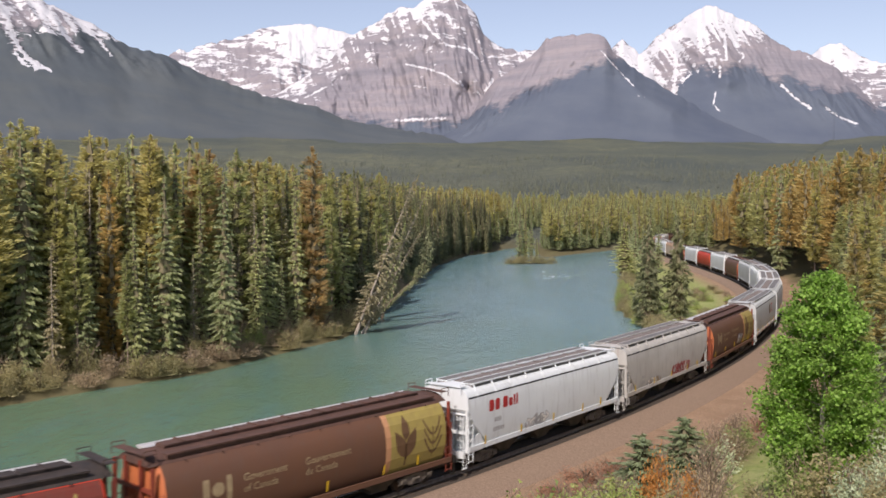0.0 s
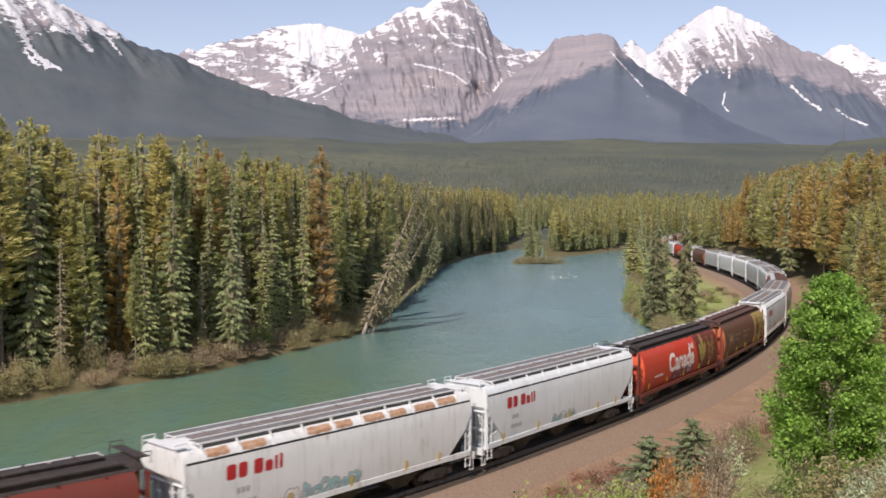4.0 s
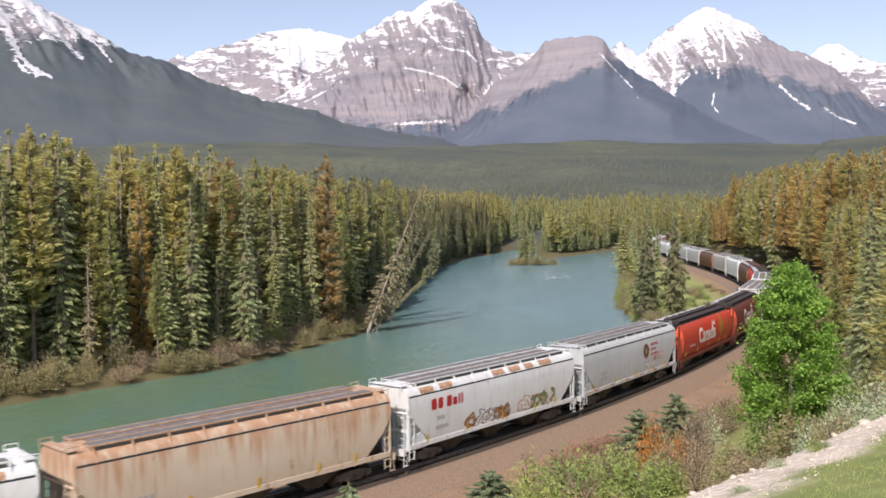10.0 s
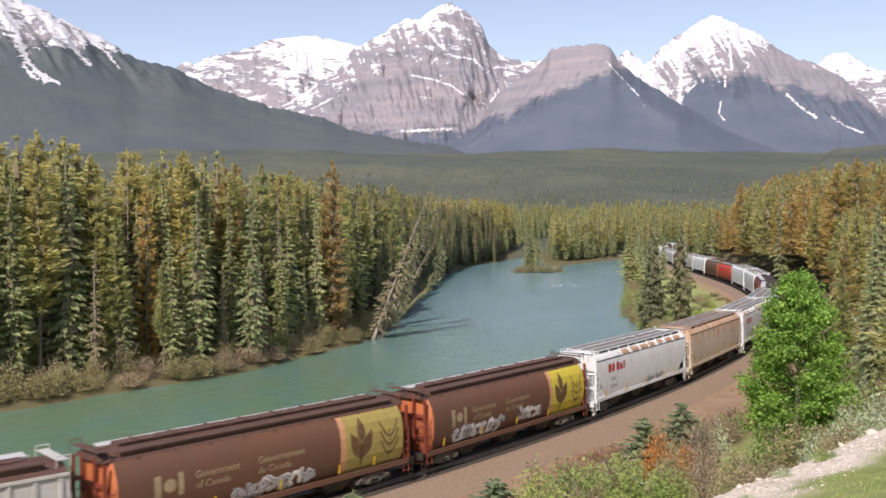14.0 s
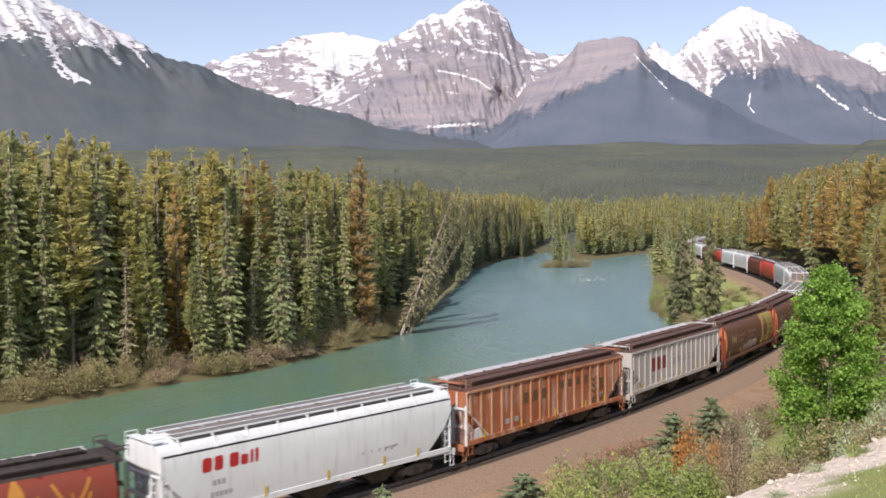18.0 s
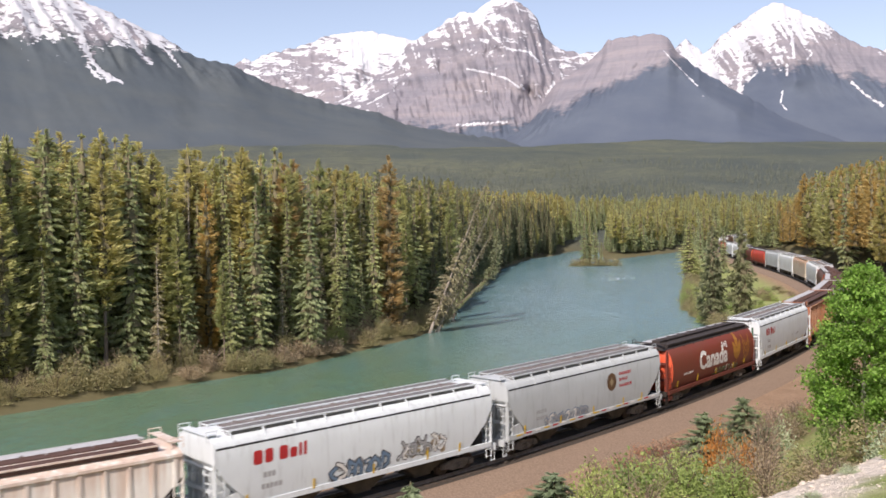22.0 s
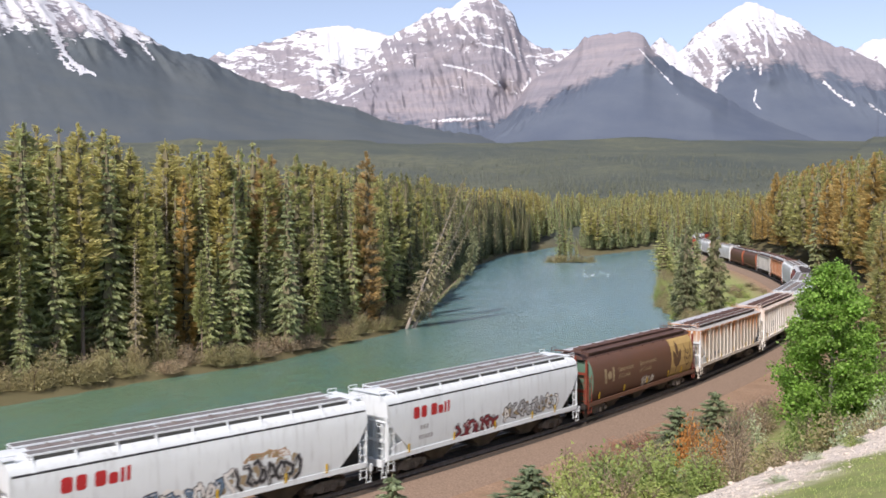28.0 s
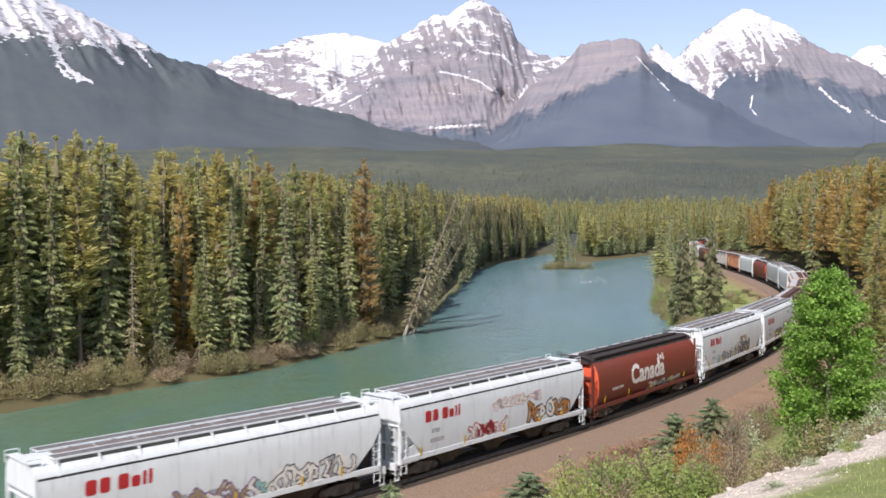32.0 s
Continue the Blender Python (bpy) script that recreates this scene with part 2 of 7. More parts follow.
INKS = {
    "black": BLACK_INK, "grey": GREY_INK, "red": RED_INK, "white": WHITE_INK,
    "orange": plain("orange_spray", (0.42, 0.20, 0.06), (0.34, 0.14, 0.05), 3, 0.5),
    "green": plain("green_spray", (0.10, 0.24, 0.11), (0.09, 0.18, 0.10), 3, 0.5),
    "blue": plain("blue_spray", (0.10, 0.17, 0.27), (0.16, 0.23, 0.30), 3, 0.5),
    "teal": plain("teal_spray", (0.22, 0.42, 0.44), (0.30, 0.45, 0.46), 3, 0.5),
    "violet": plain("violet_spray", (0.13, 0.08, 0.22), (0.2, 0.12, 0.25), 3, 0.5),
    "maroon": plain("maroon_spray", (0.22, 0.02, 0.03), (0.16, 0.02, 0.03), 3, 0.5),
    "pink": plain("pink_spray", (0.55, 0.28, 0.27), (0.5, 0.32, 0.3), 3, 0.5),
    "yellow": YELLOW_INK, "tan": TAN_INK,
}

SPRUCE = foliage("spruce_needles", (0.156, 0.178, 0.096), (0.196, 0.214, 0.108), (0.228, 0.235, 0.114), 0.62, 0.18)
# Darkened for the shaded upstream bank; also used on full and bent spruces.
DARK_SPRUCE = foliage("dark_spruce_needles", (0.105, 0.118, 0.070), (0.130, 0.142, 0.076), (0.152, 0.160, 0.080), 0.26, 0.22)
YOUNG_SPRUCE = foliage("young_spruce_needles", (0.125, 0.165, 0.100), (0.150, 0.188, 0.108), (0.17, 0.205, 0.112), 0.26, 0.24)
PINE = foliage("pine_needles", (0.172, 0.186, 0.087), (0.206, 0.206, 0.090), (0.238, 0.218, 0.092), 0.58, 0.2)
PINE_RUST = foliage("pine_needles_amber", (0.205, 0.182, 0.080), (0.238, 0.190, 0.079), (0.272, 0.198, 0.077), 0.54, 0.2)
DEAD_NEEDLES = foliage("dead_needles", (0.165, 0.155, 0.095), (0.19, 0.17, 0.105), (0.21, 0.185, 0.11), 0.36, 0.24)
BROWN_NEEDLES = foliage("rust_needles", (0.225, 0.168, 0.08), (0.25, 0.18, 0.084), (0.275, 0.19, 0.086), 0.46, 0.2)
# Needles of the far slopes, greyed and blued to hold distance haze.
FAR_PINE = foliage("far_forest_hazed_needles", (0.084, 0.096, 0.070), (0.092, 0.103, 0.073), (0.10, 0.108, 0.075), 0.1, 0.10)
FAR_FIR = foliage("far_fir_hazed_needles", (0.074, 0.087, 0.074), (0.080, 0.092, 0.076), (0.086, 0.098, 0.077), 0.1, 0.10)
POPLAR = foliage("poplar_leaves", (0.088, 0.160, 0.032), (0.120, 0.196, 0.038), (0.170, 0.242, 0.048), 0.55, 0.5)
WILLOW = foliage("willow_leaves", (0.150, 0.205, 0.066), (0.190, 0.242, 0.076), (0.235, 0.275, 0.086), 0.28, 0.2)
SAGE = foliage("silvery_leaves", (0.24, 0.28, 0.18), (0.29, 0.335, 0.215), (0.33, 0.37, 0.24), 0.28, 0.16)
OLIVE_BUSH = foliage("olive_scrub", (0.158, 0.150, 0.076), (0.194, 0.178, 0.090), (0.228, 0.200, 0.106), 0.36, 0.16)
DRY_BUSH = foliage("dry_scrub", (0.200, 0.160, 0.108), (0.238, 0.190, 0.126), (0.275, 0.218, 0.145), 0.36, 0.16)
RED_BUSH = foliage("red_scrub", (0.20, 0.10, 0.06), (0.24, 0.12, 0.07), (0.26, 0.145, 0.08), 0.28, 0.16)
ORANGE_BUSH = foliage("orange_dead_needles", (0.28, 0.125, 0.035), (0.33, 0.15, 0.04), (0.36, 0.17, 0.05), 0.28, 0.16)
GRASS = foliage("grass_blades", (0.22, 0.30, 0.08), (0.27, 0.34, 0.095), (0.34, 0.36, 0.14), 0.3)
DRY_TWIG = bark("dry_twigs", (0.13, 0.095, 0.068), (0.23, 0.18, 0.135))
BARK = bark("conifer_bark", (0.075, 0.055, 0.04), (0.19, 0.15, 0.12))
INNER_TWIGS = bark("shaded_inner_twigs", (0.11, 0.10, 0.062), (0.19, 0.165, 0.10))
PINE_BARK = bark("pine_bark", (0.13, 0.10, 0.08), (0.25, 0.20, 0.16))
GREY_WOOD = bark("weathered_grey_wood", (0.26, 0.22, 0.18), (0.45, 0.40, 0.35))
PALE_BARK = bark("poplar_bark", (0.28, 0.26, 0.20), (0.42, 0.40, 0.33))


def ground_material():
    n = Nodes("ground_soil")
    g = n.noise(0.35, 6, 0.65)
    fine = n.noise(6.0, 6, 0.7)
    floor_ = n.mix(g, (0.085, 0.075, 0.04), (0.15, 0.135, 0.07))
    grass = n.mix(n.ramp(g, (0.35, 0.0), (0.65, 1.0)), (0.21, 0.275, 0.075), (0.31, 0.345, 0.14))
    grass = n.mix(n.ramp(fine, (0.4, 0.0), (0.7, 0.6)), grass, (0.30, 0.25, 0.14))
    grass = n.mix(n.ramp(n.noise(1.6, 6, 0.75), (0.45, 0.0), (0.65, 0.7)), grass, (0.14, 0.20, 0.055))
    dirt = n.mix(n.ramp(n.noise(0.6, 6, 0.7), (0.35, 0.0), (0.7, 1.0)), (0.258, 0.170, 0.112), (0.358, 0.248, 0.168))
    dirt = n.mix(n.ramp(fine, (0.45, 0.0), (0.72, 0.75)), dirt, (0.155, 0.105, 0.072))
    dirt = n.mix(n.ramp(n.noise(1.3, 5, 0.7), (0.52, 0.0), (0.7, 0.6)), dirt, (0.21, 0.165, 0.10))
    gravel = n.mix(n.ramp(n.noise(2.5, 8, 0.75), (0.35, 0.0), (0.7, 1.0)), (0.68, 0.59, 0.49), (0.84, 0.77, 0.67))
    gravel = n.mix(n.ramp(n.noise(7, 8, 0.8), (0.48, 0.0), (0.62, 0.8)), gravel, (0.30, 0.25, 0.20))
    gravel = n.mix(n.ramp(n.noise(0.9, 5, 0.7), (0.5, 0.0), (0.68, 0.7)), gravel, (0.40, 0.34, 0.26))
    # Valley forest far off: aerial haze is mixed into these greens.
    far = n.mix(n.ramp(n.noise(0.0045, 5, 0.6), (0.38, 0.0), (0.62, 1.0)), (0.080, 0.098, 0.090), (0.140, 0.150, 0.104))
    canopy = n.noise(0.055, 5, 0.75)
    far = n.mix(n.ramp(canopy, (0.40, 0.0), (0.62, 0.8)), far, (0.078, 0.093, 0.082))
    c = n.mix(n.attr("grass"), floor_, grass)
    c = n.mix(n.attr("dirt"), c, dirt)
    c = n.mix(n.attr("gravel"), c, gravel)
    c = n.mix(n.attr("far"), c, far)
    rise = n.add("ShaderNodeBump")
    n.put(rise.inputs["Height"], n.math("MULTIPLY", canopy, n.attr("far")))
    rise.inputs["Strength"].default_value, rise.inputs["Distance"].default_value = 1.0, 9.0
    near = n.add("ShaderNodeBump")
    n.put(near.inputs["Height"], n.mix(0.5, fine, n.noise(25, 4, 0.7)))
    n.put(near.inputs["Normal"], rise.outputs[0])
    near.inputs["Strength"].default_value, near.inputs["Distance"].default_value = 0.7, 0.08
    return n.surface(c, 0.95, normal=near.outputs[0], spec=0.15)


def water_material():
    n = Nodes("river_water")
    sep = n.add("ShaderNodeSeparateXYZ")
    n.put(sep.inputs[0], n.co)
    v = n.noise(0.035, 4, 0.6, (1, 0.5, 1))
    green = n.mix(n.ramp(v, (0.35, 0.0), (0.65, 1.0)), (0.096, 0.174, 0.112), (0.114, 0.194, 0.136))
    # Upstream blue: deeper water, and sky reflection put into the base colour.
    blue = n.mix(n.ramp(v, (0.35, 0.0), (0.65, 1.0)), (0.120, 0.235, 0.262), (0.152, 0.268, 0.298))
    reach = n.add("ShaderNodeMapRange")
    n.put(reach.inputs[0], n.math("ADD", n.math("ADD", sep.outputs[1], n.math("MULTIPLY", sep.outputs[0], 0.9)), n.math("MULTIPLY", n.math("SUBTRACT", n.noise(0.03, 4), 0.5), 90.0)))
    reach.inputs[1].default_value, reach.inputs[2].default_value = 78.0, 175.0
    c = n.mix(reach.outputs[0], green, blue)
    streak = n.ramp(n.noise(0.22, 5, 0.65, (1, 0.3, 1)), (0.45, 0.0), (0.7, 0.55))
    c = n.mix(streak, c, (0.085, 0.185, 0.185))
    w = n.noise(0.9, 5, 0.65, (1, 0.45, 1))
    w2 = n.noise(3.5, 3, 0.6, (1, 0.5, 1))
    h = n.math("ADD", w, n.math("MULTIPLY", w2, 0.35))
    return n.surface(c, 0.16, normal=n.bump(h, 0.7, 0.2), spec=0.5, IOR=1.33)


def mountain_material():
    n = Nodes("hazed_mountain_rock_and_snow")
    # Rock bands, lightened and blued: distance haze is put into their colour.
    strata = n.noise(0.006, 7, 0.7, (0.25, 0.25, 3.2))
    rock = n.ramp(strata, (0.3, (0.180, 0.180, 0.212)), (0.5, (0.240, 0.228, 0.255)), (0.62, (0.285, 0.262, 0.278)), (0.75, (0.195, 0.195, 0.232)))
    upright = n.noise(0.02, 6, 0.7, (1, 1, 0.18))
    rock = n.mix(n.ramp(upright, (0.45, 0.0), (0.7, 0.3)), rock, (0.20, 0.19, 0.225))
    # Forest tones are blued as well, to carry the haze of distance.
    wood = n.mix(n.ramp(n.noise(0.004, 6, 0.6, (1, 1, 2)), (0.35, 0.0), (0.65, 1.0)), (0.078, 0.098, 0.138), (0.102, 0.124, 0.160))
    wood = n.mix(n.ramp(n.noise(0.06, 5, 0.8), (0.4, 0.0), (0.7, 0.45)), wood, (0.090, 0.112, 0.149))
    # The nearer mountain mixes back to green, with less painted haze.
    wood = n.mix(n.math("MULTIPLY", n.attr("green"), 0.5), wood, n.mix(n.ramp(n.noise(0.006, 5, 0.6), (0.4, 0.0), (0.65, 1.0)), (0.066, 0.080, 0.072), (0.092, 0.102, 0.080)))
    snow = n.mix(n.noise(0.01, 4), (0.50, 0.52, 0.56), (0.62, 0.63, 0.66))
    edge = n.math("MULTIPLY", n.math("SUBTRACT", n.noise(0.02, 9, 0.66, (1, 1, 3.2)), 0.5), 2.8)
    f = n.ramp(n.math("ADD", n.attr("forest"), n.math("MULTIPLY", edge, 0.4)), (0.35, 0.0), (0.65, 1.0))
    s = n.ramp(n.math("ADD", n.attr("snow"), edge), (0.44, 0.0), (0.56, 1.0))
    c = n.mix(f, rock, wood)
    c = n.mix(s, c, snow)
    rough_ = n.math("MULTIPLY", n.noise(0.03, 8, 0.7), n.math("SUBTRACT", 1.0, n.math("MULTIPLY", f, 0.75)))
    return n.surface(c, 0.9, normal=n.bump(rough_, 0.8, 9.0), spec=0.1)


GROUND, WATER, MOUNTAIN = ground_material(), water_material(), mountain_material()
BALLAST = plain("ballast_stone", (0.16, 0.112, 0.080), (0.30, 0.218, 0.158), 9, 0.95)
# Near-black ballast colour that holds the shade under the train.
SHADE_BALLAST = plain("train_shade_ballast", (0.030, 0.025, 0.020), (0.085, 0.066, 0.050), 7, 0.95)
STONE = plain("pale_limestone", (0.48, 0.41, 0.34), (0.64, 0.57, 0.49), 6, 0.9)
RAIL_STEEL = plain("rail_steel", (0.16, 0.12, 0.10), (0.30, 0.26, 0.24), 5, 0.45, 0.5)
# Tie timber, made darker for the shade under the cars.
TIE_WOOD = bark("tie_wood", (0.05, 0.038, 0.030), (0.11, 0.08, 0.06))
FOAM = plain("river_foam", (0.62, 0.66, 0.66), (0.76, 0.78, 0.78), 3, 0.6)
SIGN_WHITE = plain("white_sign", (0.75, 0.75, 0.74), (0.68, 0.68, 0.66), 3, 0.5)
# ---- helpers for meshes ----
def part(name, bm, material, parent=None, label="", smooth=False):
    """Links a bmesh as one mesh object under a thing or a part."""
    me = bpy.data.meshes.new(name)
    bm.to_mesh(me)
    bm.free()
    return link(name, me, material, parent, label, smooth)


def link(name, me, material, parent=None, label="", smooth=False):
    if material is not None and not me.materials:
        me.materials.append(material)
    if smooth:
        me.polygons.foreach_set("use_smooth", [True] * len(me.polygons))
    ob = new(name, me)
    if parent is not None:
        ob.parent = parent
    if label:
        tagged(ob, label)
    return ob


def raw(name, verts, faces):
    me = bpy.data.meshes.new(name)
    me.from_pydata(verts, [], faces)
    me.update()
    return me


def box(bm, x0, y0, z0, x1, y1, z1, m=None):
    m = m or Matrix()
    v = [bm.verts.new(m @ Vector((x, y, z))) for z in (z0, z1) for y in (y0, y1) for x in (x0, x1)]
    for f in ((0, 2, 3, 1), (4, 5, 7, 6), (0, 1, 5, 4), (2, 6, 7, 3), (0, 4, 6, 2), (1, 3, 7, 5)):
        bm.faces.new([v[i] for i in f])


def rod(bm, a, b, ra, rb=None, sides=6):
    a, b = Vector(a), Vector(b)
    rb = ra if rb is None else rb
    q = (b - a).to_track_quat("Z", "Y").to_matrix()
    rings = []
    for c, r in ((a, ra), (b, rb)):
        rings.append([bm.verts.new(c + q @ Vector((r * math.cos(2 * math.pi * i / sides), r * math.sin(2 * math.pi * i / sides), 0))) for i in range(sides)])
    for i in range(sides):
        j = (i + 1) % sides
        bm.faces.new((rings[0][i], rings[0][j], rings[1][j], rings[1][i]))
    bm.faces.new(rings[0][::-1])
    bm.faces.new(rings[1])


def lattice(ix, iy, seed):
    h = np.sin(ix * 127.1 + iy * 311.7 + seed * 74.7) * 43758.5453
    return h - np.floor(h)


def value_noise(x, y, seed=0):
    ix, iy = np.floor(x), np.floor(y)
    fx, fy = x - ix, y - iy
    fx, fy = fx * fx * (3 - 2 * fx), fy * fy * (3 - 2 * fy)
    a, b = lattice(ix, iy, seed), lattice(ix + 1, iy, seed)
    c, d = lattice(ix, iy + 1, seed), lattice(ix + 1, iy + 1, seed)
    return (a * (1 - fx) + b * fx) * (1 - fy) + (c * (1 - fx) + d * fx) * fy


def fbm(x, y, octaves=5, seed=0, gain=0.5):
    total, amp, norm = 0, 1.0, 0
    for o in range(octaves):
        total = total + amp * value_noise(x * 2 ** o + 17.3 * o, y * 2 ** o - 9.1 * o, seed + o)
        norm += amp
        amp *= gain
    return total / norm


def step(a, b, x):
    k = np.clip((x - a) / (b - a), 0, 1)
    return k * k * (3 - 2 * k)


# ---- the railway line: a curve in plan, by its curvature along the way (rail top at z = 0) ----
KNOTS = (-180, -110, -80, -40, 0, 40, 80, 120, 160, 200, 260, 340, 420, 500)
CURVES = (0.0, 0.0, -0.0050, -0.0046, -0.0039, -0.0036, -0.0039, -0.0034, -0.0021, -0.0005, 0.0013, 0.0031, 0.0, 0.0)
WAY = np.arange(-480, 980, 1.0)
turn = np.cumsum(np.interp(WAY, KNOTS, CURVES))
turn = turn - turn[480] + 0.6922
mid_turn = (turn[1:] + turn[:-1]) / 2
WAY_X = np.r_[0, np.cumsum(np.sin(mid_turn))]
WAY_Y = np.r_[0, np.cumsum(np.cos(mid_turn))]
WAY_X, WAY_Y = WAY_X - WAY_X[480] - 1.363, WAY_Y - WAY_Y[480] + 52.25


def on_way(s, side=0.0):
    """Plan position at s metres along the line, side metres to the right of it, and its bearing."""
    a = np.interp(s, WAY, turn)
    return np.interp(s, WAY, WAY_X) + side * np.cos(a), np.interp(s, WAY, WAY_Y) - side * np.sin(a), a


def off_way(x, y):
    """Signed distance to the line (right of it positive) and the place along it, for arrays."""
    x, y = np.atleast_1d(np.asarray(x, float)), np.atleast_1d(np.asarray(y, float))
    pick = np.arange(0, len(WAY), 3)
    best = np.full(x.shape, 1e18)
    where = np.zeros(x.shape, int)
    for k in pick:
        d = (x - WAY_X[k]) ** 2 + (y - WAY_Y[k]) ** 2
        m = d < best
        best[m] = d[m]
        where[m] = k
    a = turn[where]
    dx, dy = x - WAY_X[where], y - WAY_Y[where]
    along = dx * np.sin(a) + dy * np.cos(a)
    side = dx * np.cos(a) - dy * np.sin(a)
    side = np.where(np.abs(along) > 30, np.sign(side) * np.sqrt(best), side)
    return side, WAY[where] + along


# ---- the river ----
WATER_Z = -3.0
FAR_BANK = [(-330, -210), (-150, -40), (-75, 38), (-50, 66), (-39, 81.5), (-32.4, 91), (-24, 101), (-19.6, 112), (-13, 127), (-10.5, 140),
            (-9.5, 165), (-8.0, 204), (-3.0, 292), (7, 356), (19, 390), (31, 450), (40, 500), (62, 560)]
NEAR_BANK = [(74, 555), (50, 495), (41, 440), (36, 390), (35, 343), (52, 377), (73, 414), (98, 470), (110, 462), (71, 395), (56, 307), (46.5, 251), (38, 205), (30, 167), (29, 150), (28, 125)]
NEAR_BANK += [tuple(float(v) for v in on_way(s, -11.5)[:2]) for s in range(40, -440, -20)]
RIVER = np.array(FAR_BANK + NEAR_BANK)


def off_bank(x, y):
    """Signed distance to the river's edge, inside negative, for arrays."""
    x, y = np.asarray(x, float), np.asarray(y, float)
    best = np.full(x.shape, 1e18)
    inside = np.zeros(x.shape, bool)
    for (ax, ay), (bx, by) in zip(RIVER, np.roll(RIVER, -1, 0)):
        ex, ey = bx - ax, by - ay
        k = np.clip(((x - ax) * ex + (y - ay) * ey) / (ex * ex + ey * ey), 0, 1)
        best = np.minimum(best, (x - ax - k * ex) ** 2 + (y - ay - k * ey) ** 2)
        cross = (ay > y) != (by > y)
        with np.errstate(divide="ignore", invalid="ignore"):
            hit = cross & (x < (bx - ax) * (y - ay) / (by - ay if by != ay else 1e-9) + ax)
        inside ^= hit
    return np.where(inside, -np.sqrt(best), np.sqrt(best))


RIGHT_D = (0, 3.8, 9, 13, 18, 23, 27.8, 29.75, 31.3, 37, 46, 80, 200, 600)
RIGHT_Z = (-0.75, -0.85, -0.8, 0.2, 2.0, 4.2, 7.5, 9.38, 9.95, 11.75, 12.4, 12.8, 13, 13)
WOOD_Z = (-0.75, -0.85, -0.6, 0.0, 1.2, 2.4, 3.3, 3.6, 3.9, 4.6, 6, 9, 12, 12)


def ground_height(x, y):
    x, y = np.atleast_1d(np.asarray(x, float)), np.atleast_1d(np.asarray(y, float))
    d, s = off_way(x, y)
    bank = off_bank(x, y)
    far = np.hypot(x, y)
    w = step(28, 75, s)
    right = np.interp(d, RIGHT_D, RIGHT_Z) * (1 - w) + np.interp(d, RIGHT_D, WOOD_Z) * w
    lumps = (fbm(x / 3, y / 3, 4, 3) - 0.5)
    right = right + lumps * 0.7 * step(9, 14, d) * (1 - 0.75 * step(28.8, 29.8, d))
    left = np.interp(-d, (0, 3.8, 7, 12, 16), (-0.75, -0.85, -1.4, -3.3, -6))
    land = np.interp(bank, (-9, -1, 0, 1.0, 6, 40, 300), (-5.4, -3.5, -3.05, -2.45, -1.9, -1.2, 0.5))
    z = np.where(d > 0, right, np.maximum(left, land))
    z = np.where((d > 0) & (bank < 0), np.minimum(z, land), z)
    isle = 1 - np.hypot((x - 27) / 9.5, (y - 308) / 7)
    z = np.maximum(z, -3.6 + 2.2 * np.clip(isle, -1, 0.55))
    rise = np.interp(far, (420, 900, 1800, 2600, 2900, 4900), (0, 26, 124, 222, 236, 240))
    rise = rise * np.interp(np.degrees(np.arctan2(x, y)), (8, 22), (1.0, 0.9))
    rise = rise * (0.82 + 0.36 * fbm(x / 900, y / 900, 4, 5)) + step(500, 1200, far) * 26 * (fbm(x / 190, y / 260, 4, 8) - 0.5)
    front = step(-0.25, 0.1, y / np.maximum(far, 1))
    return z + np.where(far > 420, rise * front, 0)


def sheet(name, xs, ys, zs, material):
    """A grid mesh from 2-D arrays."""
    n, m = xs.shape
    idx = np.arange(n * m).reshape(n, m)
    faces = np.stack([idx[:-1, :-1], idx[:-1, 1:], idx[1:, 1:], idx[1:, :-1]], -1).reshape(-1, 4)
    me = bpy.data.meshes.new(name)
    me.vertices.add(n * m)
    me.vertices.foreach_set("co", np.stack([xs, ys, zs], -1).ravel())
    me.loops.add(faces.size)
    me.loops.foreach_set("vertex_index", faces.ravel().astype(np.int32))
    me.polygons.add(len(faces))
    me.polygons.foreach_set("loop_start", np.arange(0, faces.size, 4).astype(np.int32))
    me.update()
    return link(name, me, material, smooth=True)


def mark(ob, name, values):
    a = ob.data.attributes.new(name, "FLOAT", "POINT")
    a.data.foreach_set("value", np.asarray(values, np.float32).ravel())


def build_ground():
    bearings = np.radians(np.r_[np.arange(-180, -48, 6.0), np.arange(-48, 44, 0.28), np.arange(44, 181, 6.0)])
    radii = np.r_[0.0, 1.5 * 1.028 ** np.arange(0, 293)]
    radii = radii[radii < 4950]
    b, r = np.meshgrid(bearings, radii)
    x, y = r * np.sin(b), r * np.cos(b)
    z = ground_height(x.ravel(), y.ravel()).reshape(x.shape)
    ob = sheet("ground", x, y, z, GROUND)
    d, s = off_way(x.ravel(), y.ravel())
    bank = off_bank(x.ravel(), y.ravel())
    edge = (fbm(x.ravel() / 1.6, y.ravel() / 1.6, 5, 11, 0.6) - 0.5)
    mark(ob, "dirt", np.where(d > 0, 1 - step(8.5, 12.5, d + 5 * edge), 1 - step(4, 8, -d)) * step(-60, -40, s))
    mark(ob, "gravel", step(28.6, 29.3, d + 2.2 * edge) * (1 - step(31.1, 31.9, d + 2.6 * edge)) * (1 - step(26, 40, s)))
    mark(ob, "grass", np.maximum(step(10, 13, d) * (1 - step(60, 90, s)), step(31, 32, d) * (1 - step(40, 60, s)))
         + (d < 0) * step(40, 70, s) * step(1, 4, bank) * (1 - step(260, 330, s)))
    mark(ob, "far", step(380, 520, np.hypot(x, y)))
    tagged(ob, "valley ground of grass, soil and forest floor", "ground", kind="structure")


